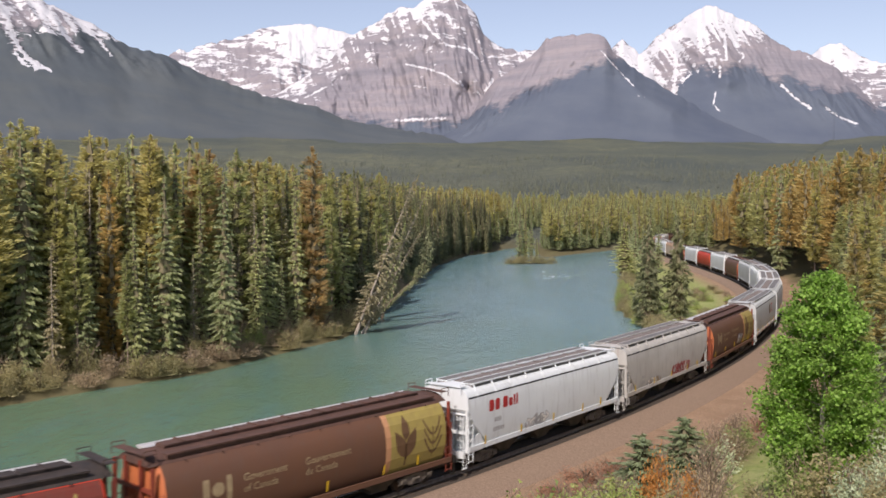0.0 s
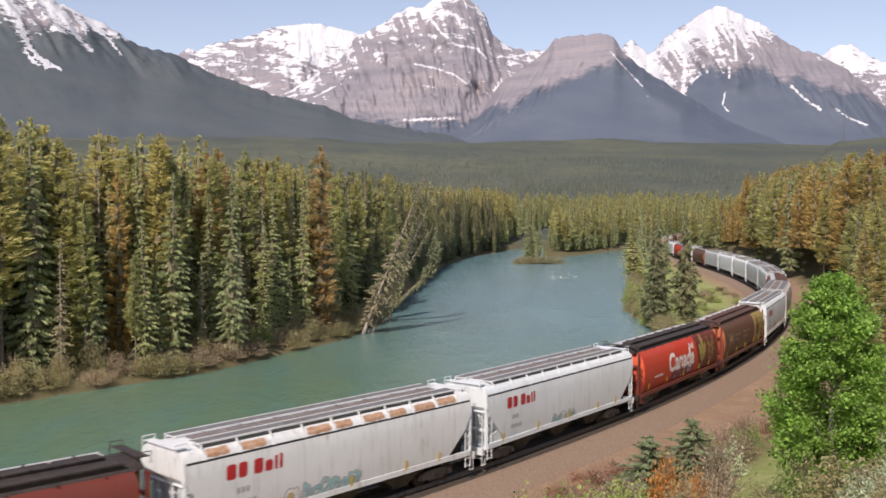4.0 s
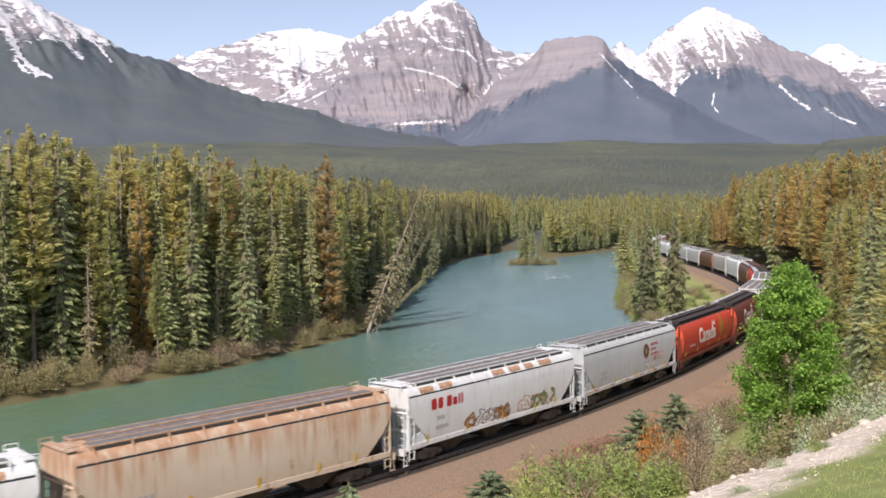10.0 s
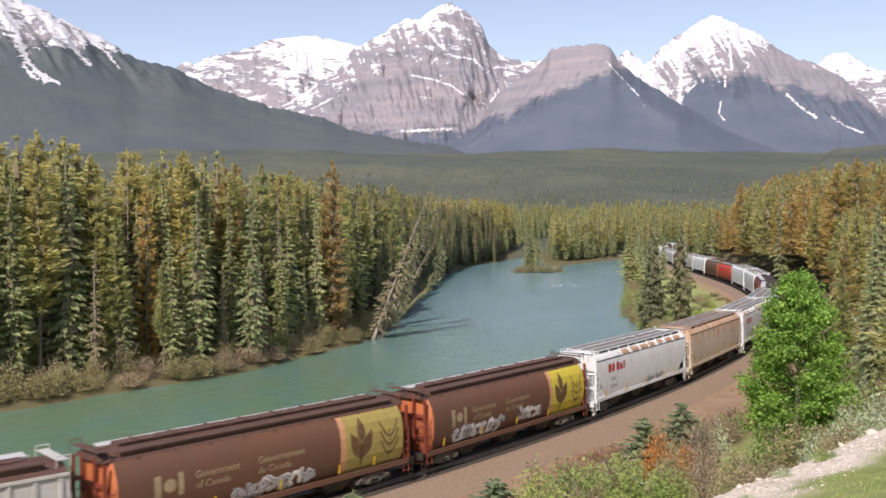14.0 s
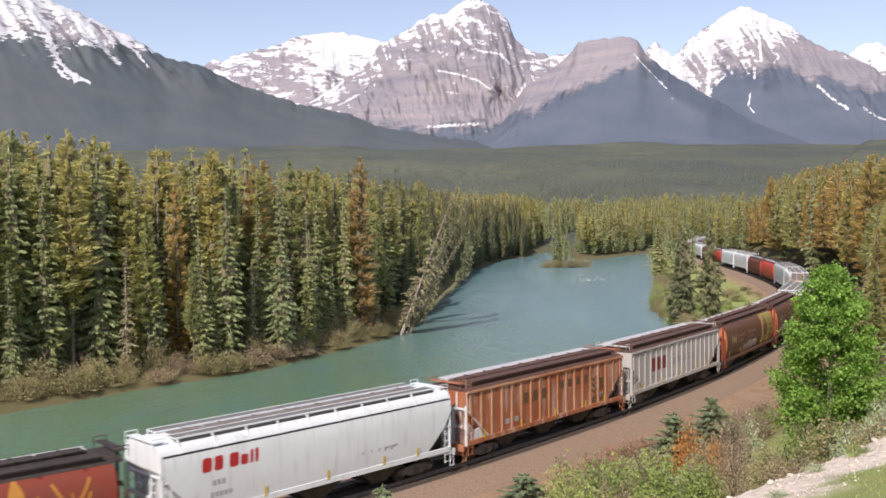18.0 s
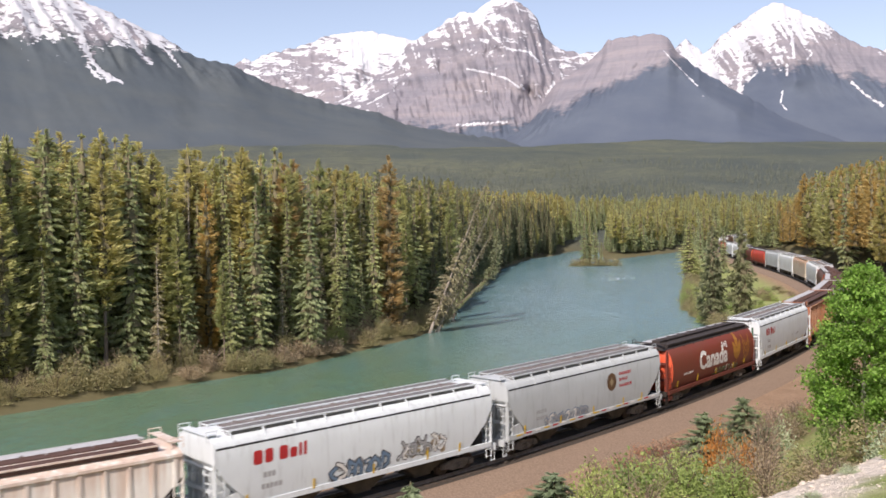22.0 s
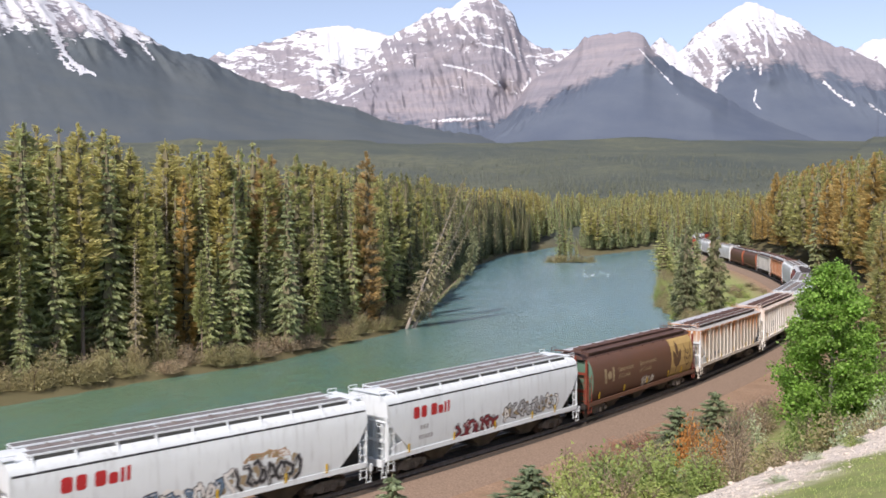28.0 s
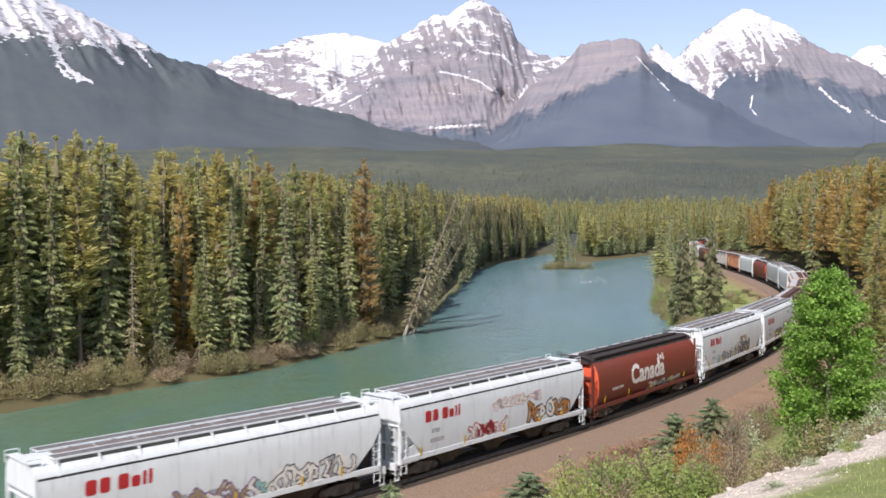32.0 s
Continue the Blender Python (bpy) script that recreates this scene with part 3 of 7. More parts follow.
def build_water():
    bm = bmesh.new()
    bm.faces.new([bm.verts.new((x, y, WATER_Z)) for x, y in ((-420, -330), (190, -330), (190, 640), (-420, 640))])
    bmesh.ops.subdivide_edges(bm, edges=bm.edges, cuts=12, use_grid_fill=True)
    tagged(part("river_water", bm, WATER, smooth=True), "turquoise glacial river water with small ripples", "river", kind="structure")


def sweep(name, profile, s0, s1, pitch, material, shift=0.0):
    """A cross-section (side to the right, height) swept along the line."""
    ss = np.arange(s0, s1 + 0.1, pitch)
    xs, ys, zs = [], [], []
    for side, z in profile:
        x, y, _ = on_way(ss, side + shift)
        xs.append(x), ys.append(y), zs.append(np.full(len(ss), z))
    return sheet(name, np.array(xs).T, np.array(ys).T, np.array(zs).T, material)


def build_track():
    tagged(sweep("ballast", ((-3.9, -1.2), (-3.4, -0.72), (-1.75, -0.185), (1.75, -0.185), (3.4, -0.72), (3.9, -1.2)), -470, 640, 2.0, BALLAST),
           "brown crushed-stone ballast bed under the rails", "ballast", kind="structure")
    # Thin sheet over the ballast top, coloured as the train's shade.
    tagged(sweep("track_bed", ((-1.62, -0.178), (0.0, -0.176), (1.62, -0.178)), -470, 640, 2.0, SHADE_BALLAST),
           "dark ballast strip painted as the shade under the train", "ballast", kind="structure")
    for side in (-0.755, 0.755):
        rail = sweep("rail", ((-0.07, -0.18), (-0.02, -0.15), (-0.035, -0.04), (-0.037, 0.0), (0.037, 0.0), (0.035, -0.04), (0.02, -0.15), (0.07, -0.18)), -470, 640, 2.0, RAIL_STEEL, side)
        tagged(rail, "worn steel rail on timber ties", "rail", kind="structure")
    verts, faces = [], []
    for s in np.arange(-60, 320, 0.6):
        x, y, a = on_way(s)
        for z in (-0.32, -0.168):
            for u, v in ((-1.3, -0.11), (1.3, -0.11), (1.3, 0.11), (-1.3, 0.11)):
                verts.append((x + u * math.cos(a) + v * math.sin(a), y - u * math.sin(a) + v * math.cos(a), z))
        k = len(verts) - 8
        faces += [(k + 4, k + 5, k + 6, k + 7), (k, k + 1, k + 5, k + 4), (k + 1, k + 2, k + 6, k + 5), (k + 2, k + 3, k + 7, k + 6), (k + 3, k, k + 4, k + 7)]
    tagged(link("ties", raw("ties", verts, faces), TIE_WOOD), "dark timber railway ties in the ballast", "ties", kind="stuff")


# ---- mountains: a crest by bearing and height angle, faces falling towards the valley ----
def even(n):
    """Noise brought to mean 0 and spread 1."""
    return (n - n.mean()) / n.std()


def line_gap(b, e, points):
    """Distance to a broken line in (bearing, height angle)."""
    best = np.full(b.shape, 1e9)
    for (b0, e0), (b1, e1) in zip(points, points[1:]):
        ub, ue = b1 - b0, e1 - e0
        k = np.clip(((b - b0) * ub + (e - e0) * ue) / (ub * ub + ue * ue), 0, 1)
        best = np.minimum(best, np.hypot(b - b0 - k * ub, e - e0 - k * ue))
    return best


def mountain(label, crest, reach, depth, foot, snow, wood, seed, spur=0.25, columns=260, bands=0.7, gully=0.5, lean=0.0, green=0.0, drifts=(), ridges=()):
    """crest: (bearing, height angle) in degrees; reach: distance of the crest; depth: how far its face runs out; foot: height of its base;
    snow: (bearing, how much at the crest, half way, low down), 0 for half cover, -1 for scattered patches; wood: height share of the forest, or (bearing, share) pairs;
    bands, gully: how far snow follows ledges and runs that lean with the slope; drifts: (width, points) of snow lying along a line, ridges: (width, metres, points)
    of rock standing out, with points as (bearing, height angle)."""
    rows = 150
    cb, ce = np.array([c[0] for c in crest]), np.array([c[1] for c in crest])
    b = np.linspace(cb[0], cb[-1], columns)
    e = np.interp(b, cb, ce)
    soft = 13.5 + reach * np.tan(np.radians(e))
    n = max(3, int(columns * 1.6 / (cb[-1] - cb[0])))
    slow = np.convolve(np.pad(soft, n, mode="edge"), np.hanning(2 * n + 1) / np.hanning(2 * n + 1).sum(), mode="valid")
    e = e + (fbm(b * 2.6, b * 0 + seed, 5, seed, 0.6) - 0.5) * 0.30
    top = 13.5 + reach * np.tan(np.radians(e))
    v = np.linspace(0, 1, rows)[:, None]
    B = np.repeat(b[None, :], rows, 0)
    V = np.repeat(v, columns, 1)
    slant = B + lean * V
    if not isinstance(wood, tuple):
        wood = ((0, wood),)
    trees = np.interp(B, [w[0] for w in wood], [w[1] for w in wood])
    big = 1 - np.abs(2 * fbm(slant * 0.42, V * 1.7 + seed * 3.0, 4, seed + 2, 0.5) - 1)
    mid = 1 - np.abs(2 * fbm(slant * 1.5, V * 5 + seed, 4, seed + 9, 0.55) - 1)
    fine = fbm(B * 6, V * 26, 4, seed + 15, 0.6)
    bare = step(trees - 0.05, trees + 0.25, V)
    shape = (4 * V * (1 - V)) ** 0.8 * ((big - 0.62) * (0.08 + 0.92 * bare) + 0.38 * (mid - 0.62) * bare) + 0.035 * (fine - 0.5) * (1 - V) ** 0.3 * bare
    xf, yf = (reach - depth) * np.sin(np.radians(b)), (reach - depth) * np.cos(np.radians(b))
    base = np.minimum(foot, ground_height(xf, yf) - 25)[None, :]
    z = base + (slow[None, :] - base) * V ** 1.1 + (soft - slow)[None, :] * V ** 3 + (top - soft)[None, :] * V ** 7
    tall = ((slow[None, :] - base) / np.max(slow[None, :] - base)).clip(0.1, 1.0)
    r = reach - depth * (1 - V) - shape * depth * spur * 1.25 * np.minimum(1.0, 1.5 * tall)
    rise = np.degrees(np.arctan2(z - 13.5, r))
    for width, metres, points in ridges:
        gap = line_gap(B, rise, points)
        r = r - metres * np.exp(-np.hypot(gap, 0.15) / width) * np.interp(V, (0.0, 0.15, 0.85, 1.0), (0, 1, 1, 0.2))
    z = 13.5 + r * np.tan(np.radians(rise))
    rad = np.radians(B)
    x, y = r * np.sin(rad), r * np.cos(rad)
    # the far side falls away behind the crest
    rb = reach + np.array([60.0, 170.0])[:, None]
    zb = np.stack([top - 90, top * 0 + foot - 60])
    x = np.vstack([x[:1], x, rb * np.sin(rad[:2])])
    y = np.vstack([y[:1], y, rb * np.cos(rad[:2])])
    hi = (z - foot) / max(1.0, float(np.max(top) - foot))
    z = np.vstack([z[:1] * 0 - 40, z, zb])
    # where snow lies and forest grows
    q = [k[0] for k in snow]
    at = [np.interp(B, q, [k[i] for k in snow]) for i in (1, 2, 3)]
    level = np.where(V > 0.55, at[1] + (at[0] - at[1]) * step(0.55, 0.97, V), at[2] + (at[1] - at[2]) * step(0.2, 0.55, V))
    ledges = even(fbm(B * 1.1, hi * 30 + 0.9 * B, 4, seed + 40, 0.6))
    runs = even(-np.abs(fbm((B + lean * hi) * 2.4, hi * 2.2 + B * 0.2, 5, seed + 30, 0.6) - 0.5))
    specks = even(fbm(B * 5.0, hi * 42 - 2.0 * B, 3, seed + 20, 0.6))
    blot = even(fbm(B * 0.9, hi * 6, 3, seed + 25, 0.5))
    s = 0.5 + 0.40 * (level - 0.5 + 0.4 * bands * ledges + gully * runs + 0.12 * specks + 0.35 * blot)
    f = 0.5 + 4.5 * (trees + 0.20 * (fbm(B * 0.9, V * 2.0 + seed, 4, seed + 50) - 0.5) - hi)
    s = np.where(f > 0.75, np.minimum(s, 0.5 + 0.42 * (level - 3.2 + 1.6 * runs)), s)
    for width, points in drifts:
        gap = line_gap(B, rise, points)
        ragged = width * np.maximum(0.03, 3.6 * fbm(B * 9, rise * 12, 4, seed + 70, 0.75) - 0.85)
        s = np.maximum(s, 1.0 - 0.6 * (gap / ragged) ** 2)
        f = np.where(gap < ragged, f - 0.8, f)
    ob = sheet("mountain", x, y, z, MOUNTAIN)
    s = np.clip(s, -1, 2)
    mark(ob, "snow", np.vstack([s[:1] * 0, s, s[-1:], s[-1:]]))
    # green: 1 on the nearer mountain, whose forest colour holds less haze
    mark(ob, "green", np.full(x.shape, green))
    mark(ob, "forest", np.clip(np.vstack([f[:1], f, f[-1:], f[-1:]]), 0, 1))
    tagged(ob, label, "mountain", kind="structure")


def build_mountains():
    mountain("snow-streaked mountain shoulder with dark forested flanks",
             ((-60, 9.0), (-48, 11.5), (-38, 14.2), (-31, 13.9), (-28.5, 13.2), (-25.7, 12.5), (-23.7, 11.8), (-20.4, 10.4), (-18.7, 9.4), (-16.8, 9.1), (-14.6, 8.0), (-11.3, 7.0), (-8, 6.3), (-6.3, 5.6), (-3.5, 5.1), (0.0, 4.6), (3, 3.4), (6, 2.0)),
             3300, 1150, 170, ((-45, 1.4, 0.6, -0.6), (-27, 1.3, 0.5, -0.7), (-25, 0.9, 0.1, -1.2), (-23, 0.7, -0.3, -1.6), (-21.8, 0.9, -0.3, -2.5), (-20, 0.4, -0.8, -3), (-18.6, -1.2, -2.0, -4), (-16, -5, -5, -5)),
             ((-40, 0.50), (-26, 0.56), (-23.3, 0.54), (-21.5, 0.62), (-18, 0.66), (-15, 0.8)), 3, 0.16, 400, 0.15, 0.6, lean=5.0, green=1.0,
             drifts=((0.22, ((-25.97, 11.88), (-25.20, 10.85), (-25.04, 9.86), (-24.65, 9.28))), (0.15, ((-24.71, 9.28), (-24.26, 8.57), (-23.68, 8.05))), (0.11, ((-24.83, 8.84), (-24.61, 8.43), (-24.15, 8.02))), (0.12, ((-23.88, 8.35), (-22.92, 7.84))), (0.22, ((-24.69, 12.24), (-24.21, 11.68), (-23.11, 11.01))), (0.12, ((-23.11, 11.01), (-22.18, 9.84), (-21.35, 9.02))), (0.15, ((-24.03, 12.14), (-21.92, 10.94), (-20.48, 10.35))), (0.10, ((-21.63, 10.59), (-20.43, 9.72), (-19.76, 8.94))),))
    mountain("broad snow-covered mountain with grey rock bands",
             ((-18.5, 7.6), (-16.5, 9.1), (-16.0, 9.5), (-15.6, 9.3), (-14.7, 9.7), (-13, 10.15), (-10.6, 11.0), (-8.6, 11.15), (-6.2, 10.7), (-4.9, 10.2), (-2.8, 8.2)),
             4600, 900, 380, ((-18, 0.4, -0.1, -0.5), (-14, 0.3, -0.5, -0.4), (-11, 0.7, -0.4, -0.3), (-9.5, 2.2, 0.3, -0.2), (-6, 2.3, 1.2, 0.2)), 0.06, 7, 0.14, 260, 1.15, 0.15)
    mountain("great rock peak hazed to purple-grey, with snow on its ledges",
             ((-12.4, 6.3), (-10.3, 7.1), (-7.1, 9.2), (-6.2, 10.4), (-5.4, 10.8), (-3.65, 11.85), (-2.9, 12.2), (-2.1, 12.2), (-1.2, 12.8), (-0.7, 13.1), (-0.1, 13.1), (0.6, 12.7), (1.2, 12.3), (1.7, 11.65), (1.95, 11.0), (2.2, 10.5), (3.2, 9.9), (4.2, 9.65), (5.4, 9.7), (7.5, 8.4)),
             4050, 760, 330, ((-12, 0.0, -0.9, -1.5), (-7, 0.2, -1.0, -1.6), (-4.5, 0.6, -1.5, -2.3), (-2, 1.0, -1.7, -2.4), (-0.5, 0.9, -0.9, -2.2), (1.5, -0.2, -0.9, -2.0), (3, 0.0, -0.9, -1.7), (6, 0.3, -0.8, -1.6)),
             ((-12, 0.13), (-9, 0.09), (-7, 0.03), (6, 0.04)), 12, 0.18, 340, 0.75, 0.5, 2.0,
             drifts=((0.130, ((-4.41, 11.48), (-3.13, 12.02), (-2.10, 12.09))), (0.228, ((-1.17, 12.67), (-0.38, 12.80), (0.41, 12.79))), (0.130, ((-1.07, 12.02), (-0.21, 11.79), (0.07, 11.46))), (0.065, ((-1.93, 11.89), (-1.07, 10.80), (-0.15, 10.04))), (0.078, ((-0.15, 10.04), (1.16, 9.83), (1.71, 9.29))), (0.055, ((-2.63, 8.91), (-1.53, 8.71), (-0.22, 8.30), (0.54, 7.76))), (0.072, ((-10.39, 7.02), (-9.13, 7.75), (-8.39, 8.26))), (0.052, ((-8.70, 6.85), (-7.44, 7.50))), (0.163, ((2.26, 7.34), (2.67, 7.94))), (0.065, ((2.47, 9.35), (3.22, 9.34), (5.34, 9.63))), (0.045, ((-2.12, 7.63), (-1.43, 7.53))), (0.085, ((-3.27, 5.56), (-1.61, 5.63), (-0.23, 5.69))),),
             ridges=((1.1, 110, ((-2.00, 12.02), (-0.28, 10.04), (0.88, 7.96))),))
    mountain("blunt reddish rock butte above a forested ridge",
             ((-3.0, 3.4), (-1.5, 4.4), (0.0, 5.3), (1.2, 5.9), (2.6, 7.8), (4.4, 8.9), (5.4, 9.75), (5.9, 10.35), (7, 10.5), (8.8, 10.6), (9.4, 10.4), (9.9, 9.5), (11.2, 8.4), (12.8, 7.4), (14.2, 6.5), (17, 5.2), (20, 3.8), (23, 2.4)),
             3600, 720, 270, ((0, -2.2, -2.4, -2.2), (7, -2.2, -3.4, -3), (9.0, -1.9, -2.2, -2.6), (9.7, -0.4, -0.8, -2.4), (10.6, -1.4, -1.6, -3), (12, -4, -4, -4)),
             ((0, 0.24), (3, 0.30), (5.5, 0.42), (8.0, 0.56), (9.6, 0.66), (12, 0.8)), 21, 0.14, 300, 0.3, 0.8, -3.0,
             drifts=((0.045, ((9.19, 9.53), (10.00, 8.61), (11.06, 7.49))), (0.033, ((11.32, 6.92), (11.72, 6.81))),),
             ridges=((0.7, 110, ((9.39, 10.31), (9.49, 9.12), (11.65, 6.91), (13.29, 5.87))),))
    mountain("pyramid peak with a bright snow cap and snow gullies",
             ((8.8, 9.0), (9.9, 9.8), (10.4, 10.2), (11.0, 9.65), (11.4, 9.3), (12.6, 10.45), (13.3, 10.85), (14.5, 11.6), (15.25, 11.9), (15.8, 11.8), (17.1, 11.1), (18.0, 10.65), (18.6, 10.0), (19.6, 9.35), (20.8, 8.95), (21.95, 8.2), (22.5, 7.85), (23.4, 7.0), (24.3, 5.9), (25.5, 5.3), (27, 4.6), (32, 4.0)),
             4200, 900, 290, ((9, 1.2, 0.6, 0.0), (12, 1.0, 0.5, -0.1), (14.6, 1.6, -0.3, -0.6), (15.6, 2.2, -0.8, -0.8), (17.3, 1.8, -1.4, -1.2), (18.4, -0.4, -1.7, -1.4), (19.5, -1.3, -1.9, -0.9), (27, -1.8, -2.2, -1.3)),
             ((9, 0.24), (12.5, 0.30), (14.5, 0.44), (17, 0.46), (20, 0.40), (24, 0.26), (30, 0.2)), 33, 0.11, 360, 0.35, 0.75, 4.0,
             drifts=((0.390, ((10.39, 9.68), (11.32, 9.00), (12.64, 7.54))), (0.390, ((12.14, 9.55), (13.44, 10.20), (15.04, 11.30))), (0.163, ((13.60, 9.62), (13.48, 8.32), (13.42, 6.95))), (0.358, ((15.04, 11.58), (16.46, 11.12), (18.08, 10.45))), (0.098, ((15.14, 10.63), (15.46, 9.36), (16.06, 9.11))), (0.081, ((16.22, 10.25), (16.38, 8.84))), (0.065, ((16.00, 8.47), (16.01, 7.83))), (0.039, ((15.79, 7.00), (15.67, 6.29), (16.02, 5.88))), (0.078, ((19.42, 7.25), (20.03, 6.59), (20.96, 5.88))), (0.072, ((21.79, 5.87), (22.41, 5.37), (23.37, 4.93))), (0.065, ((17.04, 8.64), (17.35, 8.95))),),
             ridges=((0.8, 120, ((15.26, 11.82), (16.16, 9.17), (16.48, 7.55))),))
    mountain("distant snowy mountain crest",
             ((19, 7.4), (21, 8.9), (21.5, 9.3), (22.5, 9.4), (23.4, 8.7), (24, 8.3), (25.4, 8.15), (27.4, 7.7), (30, 6.3), (38, 6.5), (48, 5.0)),
             4700, 700, 420, ((19, 1.8, 0.3, -0.5), (21.5, 2.4, 0.6, -0.4), (23.5, 0.8, 0.0, -0.8), (30, 0.6, -0.2, -0.8)), 0.15, 44, 0.16, 240, 0.9, 0.3)


build_ground()
build_water()
build_track()
build_mountains()
# ---- the grain train ----
CAR_LENGTH, SPEED = 18.02, 13.765
SMOOTH_Z, SMOOTH_Y = (1.28, 1.7, 2.5, 3.3, 3.9, 4.12, 4.28, 4.39, 4.47), (1.50, 1.55, 1.58, 1.56, 1.51, 1.43, 1.25, 1.0, 0.55)
BARREL_Z, BARREL_Y = (1.05, 1.4, 1.9, 2.5, 3.0, 3.5, 3.85, 4.1, 4.28, 4.36), (1.22, 1.42, 1.56, 1.61, 1.58, 1.46, 1.26, 1.0, 0.72, 0.4)
RIB_Z, RIB_Y = (1.28, 1.6, 2.4, 3.2, 4.02, 4.1, 4.3, 4.38), (1.47, 1.47, 1.47, 1.47, 1.47, 1.42, 0.8, 0.4)


def half_width(kind, z):
    zs, ys = {"smooth": (SMOOTH_Z, SMOOTH_Y), "barrel": (BARREL_Z, BARREL_Y), "ribbed": (RIB_Z, RIB_Y)}[kind]
    return float(np.interp(z, zs, ys))


def hull(kind, z_from, z_to, grow=0.0, end_x=None):
    """The lofted shell between two heights; its lower corners lean in at the ends as slope sheets."""
    zs, ys = {"smooth": (SMOOTH_Z, SMOOTH_Y), "barrel": (BARREL_Z, BARREL_Y), "ribbed": (RIB_Z, RIB_Y)}[kind]
    zz = sorted({z_from, z_to, *[z for z in zs if z_from < z < z_to]})

    def reach(z):
        if end_x:
            return end_x
        if kind == "barrel":
            return 7.9
        return 8.4 - max(0.0, 3.0 - z) * 1.05

    bm = bmesh.new()
    rings = []
    for k in (-1, -0.72, -0.36, 0, 0.36, 0.72, 1):
        ring = []
        for sign in (-1, 1):
            for z in (zz if sign < 0 else zz[::-1]):
                ring.append(bm.verts.new((k * reach(z), sign * (half_width(kind, z) + grow), z)))
        rings.append(ring)
    n = len(rings[0])
    for a, b in zip(rings, rings[1:]):
        for i in range(n):
            j = (i + 1) % n
            bm.faces.new((a[i], b[i], b[j], a[j]))
    m = n // 2
    for ring, flip in ((rings[0], False), (rings[-1], True)):
        for i in range(m - 1):
            f = (ring[i], ring[i + 1], ring[n - 2 - i], ring[n - 1 - i])
            bm.faces.new(f[::-1] if flip else f)
    bmesh.ops.recalc_face_normals(bm, faces=bm.faces)
    return bm


def mesh_of(name, bm, smooth=False):
    me = bpy.data.meshes.new(name)
    bm.to_mesh(me)
    bm.free()
    me.materials.append(None)
    if smooth:
        me.polygons.foreach_set("use_smooth", [True] * len(me.polygons))
        me.set_sharp_from_angle(angle=radians(32))
    return me


MESHES = {}


def shared(key, maker, smooth=False):
    if key not in MESHES:
        bm = maker()
        MESHES[key] = mesh_of(key, bm, smooth)
    return MESHES[key]


def piece(name, key, maker, material, parent, m=None, label="", smooth=False):
    """An object on a shared mesh, with a material of its own."""
    ob = new(name, shared(key, maker, smooth))
    ob.material_slots[0].link = "OBJECT"
    ob.material_slots[0].material = material
    ob.parent = parent
    if m is not None:
        ob.matrix_basis = m
    if label:
        tagged(ob, label)
    return ob


def wheel_mesh():
    bm = bmesh.new()
    rings = []
    for y, r in ((0.0, 0.08), (0.0, 0.30), (-0.035, 0.34), (-0.05, 0.46), (0.08, 0.47), (0.09, 0.50), (0.11, 0.50), (0.11, 0.30), (0.11, 0.08)):
        rings.append([bm.verts.new((r * math.cos(i * math.pi / 7), y, r * math.sin(i * math.pi / 7))) for i in range(14)])
    for a, b in zip(rings, rings[1:]):
        for i in range(14):
            bm.faces.new((a[i], a[(i + 1) % 14], b[(i + 1) % 14], b[i]))
    bm.faces.new(rings[0]), bm.faces.new(rings[-1][::-1])
    bmesh.ops.recalc_face_normals(bm, faces=bm.faces)
    return bm


def sideframe_mesh():
    """A cast truck side: arched top chord, spring window, journal boxes."""
    bm = bmesh.new()
    line = ((-1.18, 0.60), (-0.95, 0.66), (-0.55, 0.72), (-0.28, 0.74), (0.28, 0.74), (0.55, 0.72), (0.95, 0.66), (1.18, 0.60),
            (1.18, 0.36), (1.0, 0.34), (0.8, 0.46), (0.45, 0.22), (-0.45, 0.22), (-0.8, 0.46), (-1.0, 0.34), (-1.18, 0.36))
    a = [bm.verts.new((x, -0.07, z)) for x, z in line]
    b = [bm.verts.new((x, 0.07, z)) for x, z in line]
    for i in range(len(line)):
        j = (i + 1) % len(line)
        bm.faces.new((a[i], a[j], b[j], b[i]))
    bm.faces.new(a[::-1]), bm.faces.new(b)
    for x in (-0.9, 0.9):
        box(bm, x - 0.15, -0.16, 0.36, x + 0.15, 0.1, 0.62)
    for x in (-0.2, 0.0, 0.2):
        rod(bm, (x, -0.12, 0.28), (x, -0.12, 0.56), 0.07)
    bmesh.ops.recalc_face_normals(bm, faces=bm.faces)
    return bm


def bolster_mesh():
    bm = bmesh.new()
    box(bm, -0.2, -1.05, 0.45, 0.2, 1.05, 0.72)
    for x in (-0.9, 0.9):
        rod(bm, (x, -0.95, 0.46), (x, 0.95, 0.46), 0.075, sides=8)
    box(bm, -0.16, -0.16, 0.72, 0.16, 0.16, 0.98)
    return bm


def truck(parent, x):
    t = piece("truck", "bolster", bolster_mesh, DARK_STEEL, parent, pose(x, 0, 0))
    for y, rz in ((-0.99, 0), (0.99, 180)):
        piece("sideframe", "sideframe", sideframe_mesh, TRUCK_STEEL, t, pose(0, y, 0, 0, 0, rz))
        for wx in (-0.9, 0.9):
            piece("wheel", "wheel", wheel_mesh, WHEEL_STEEL, t, pose(wx, y * 0.757, 0.46, 0, 0, rz), smooth=True)


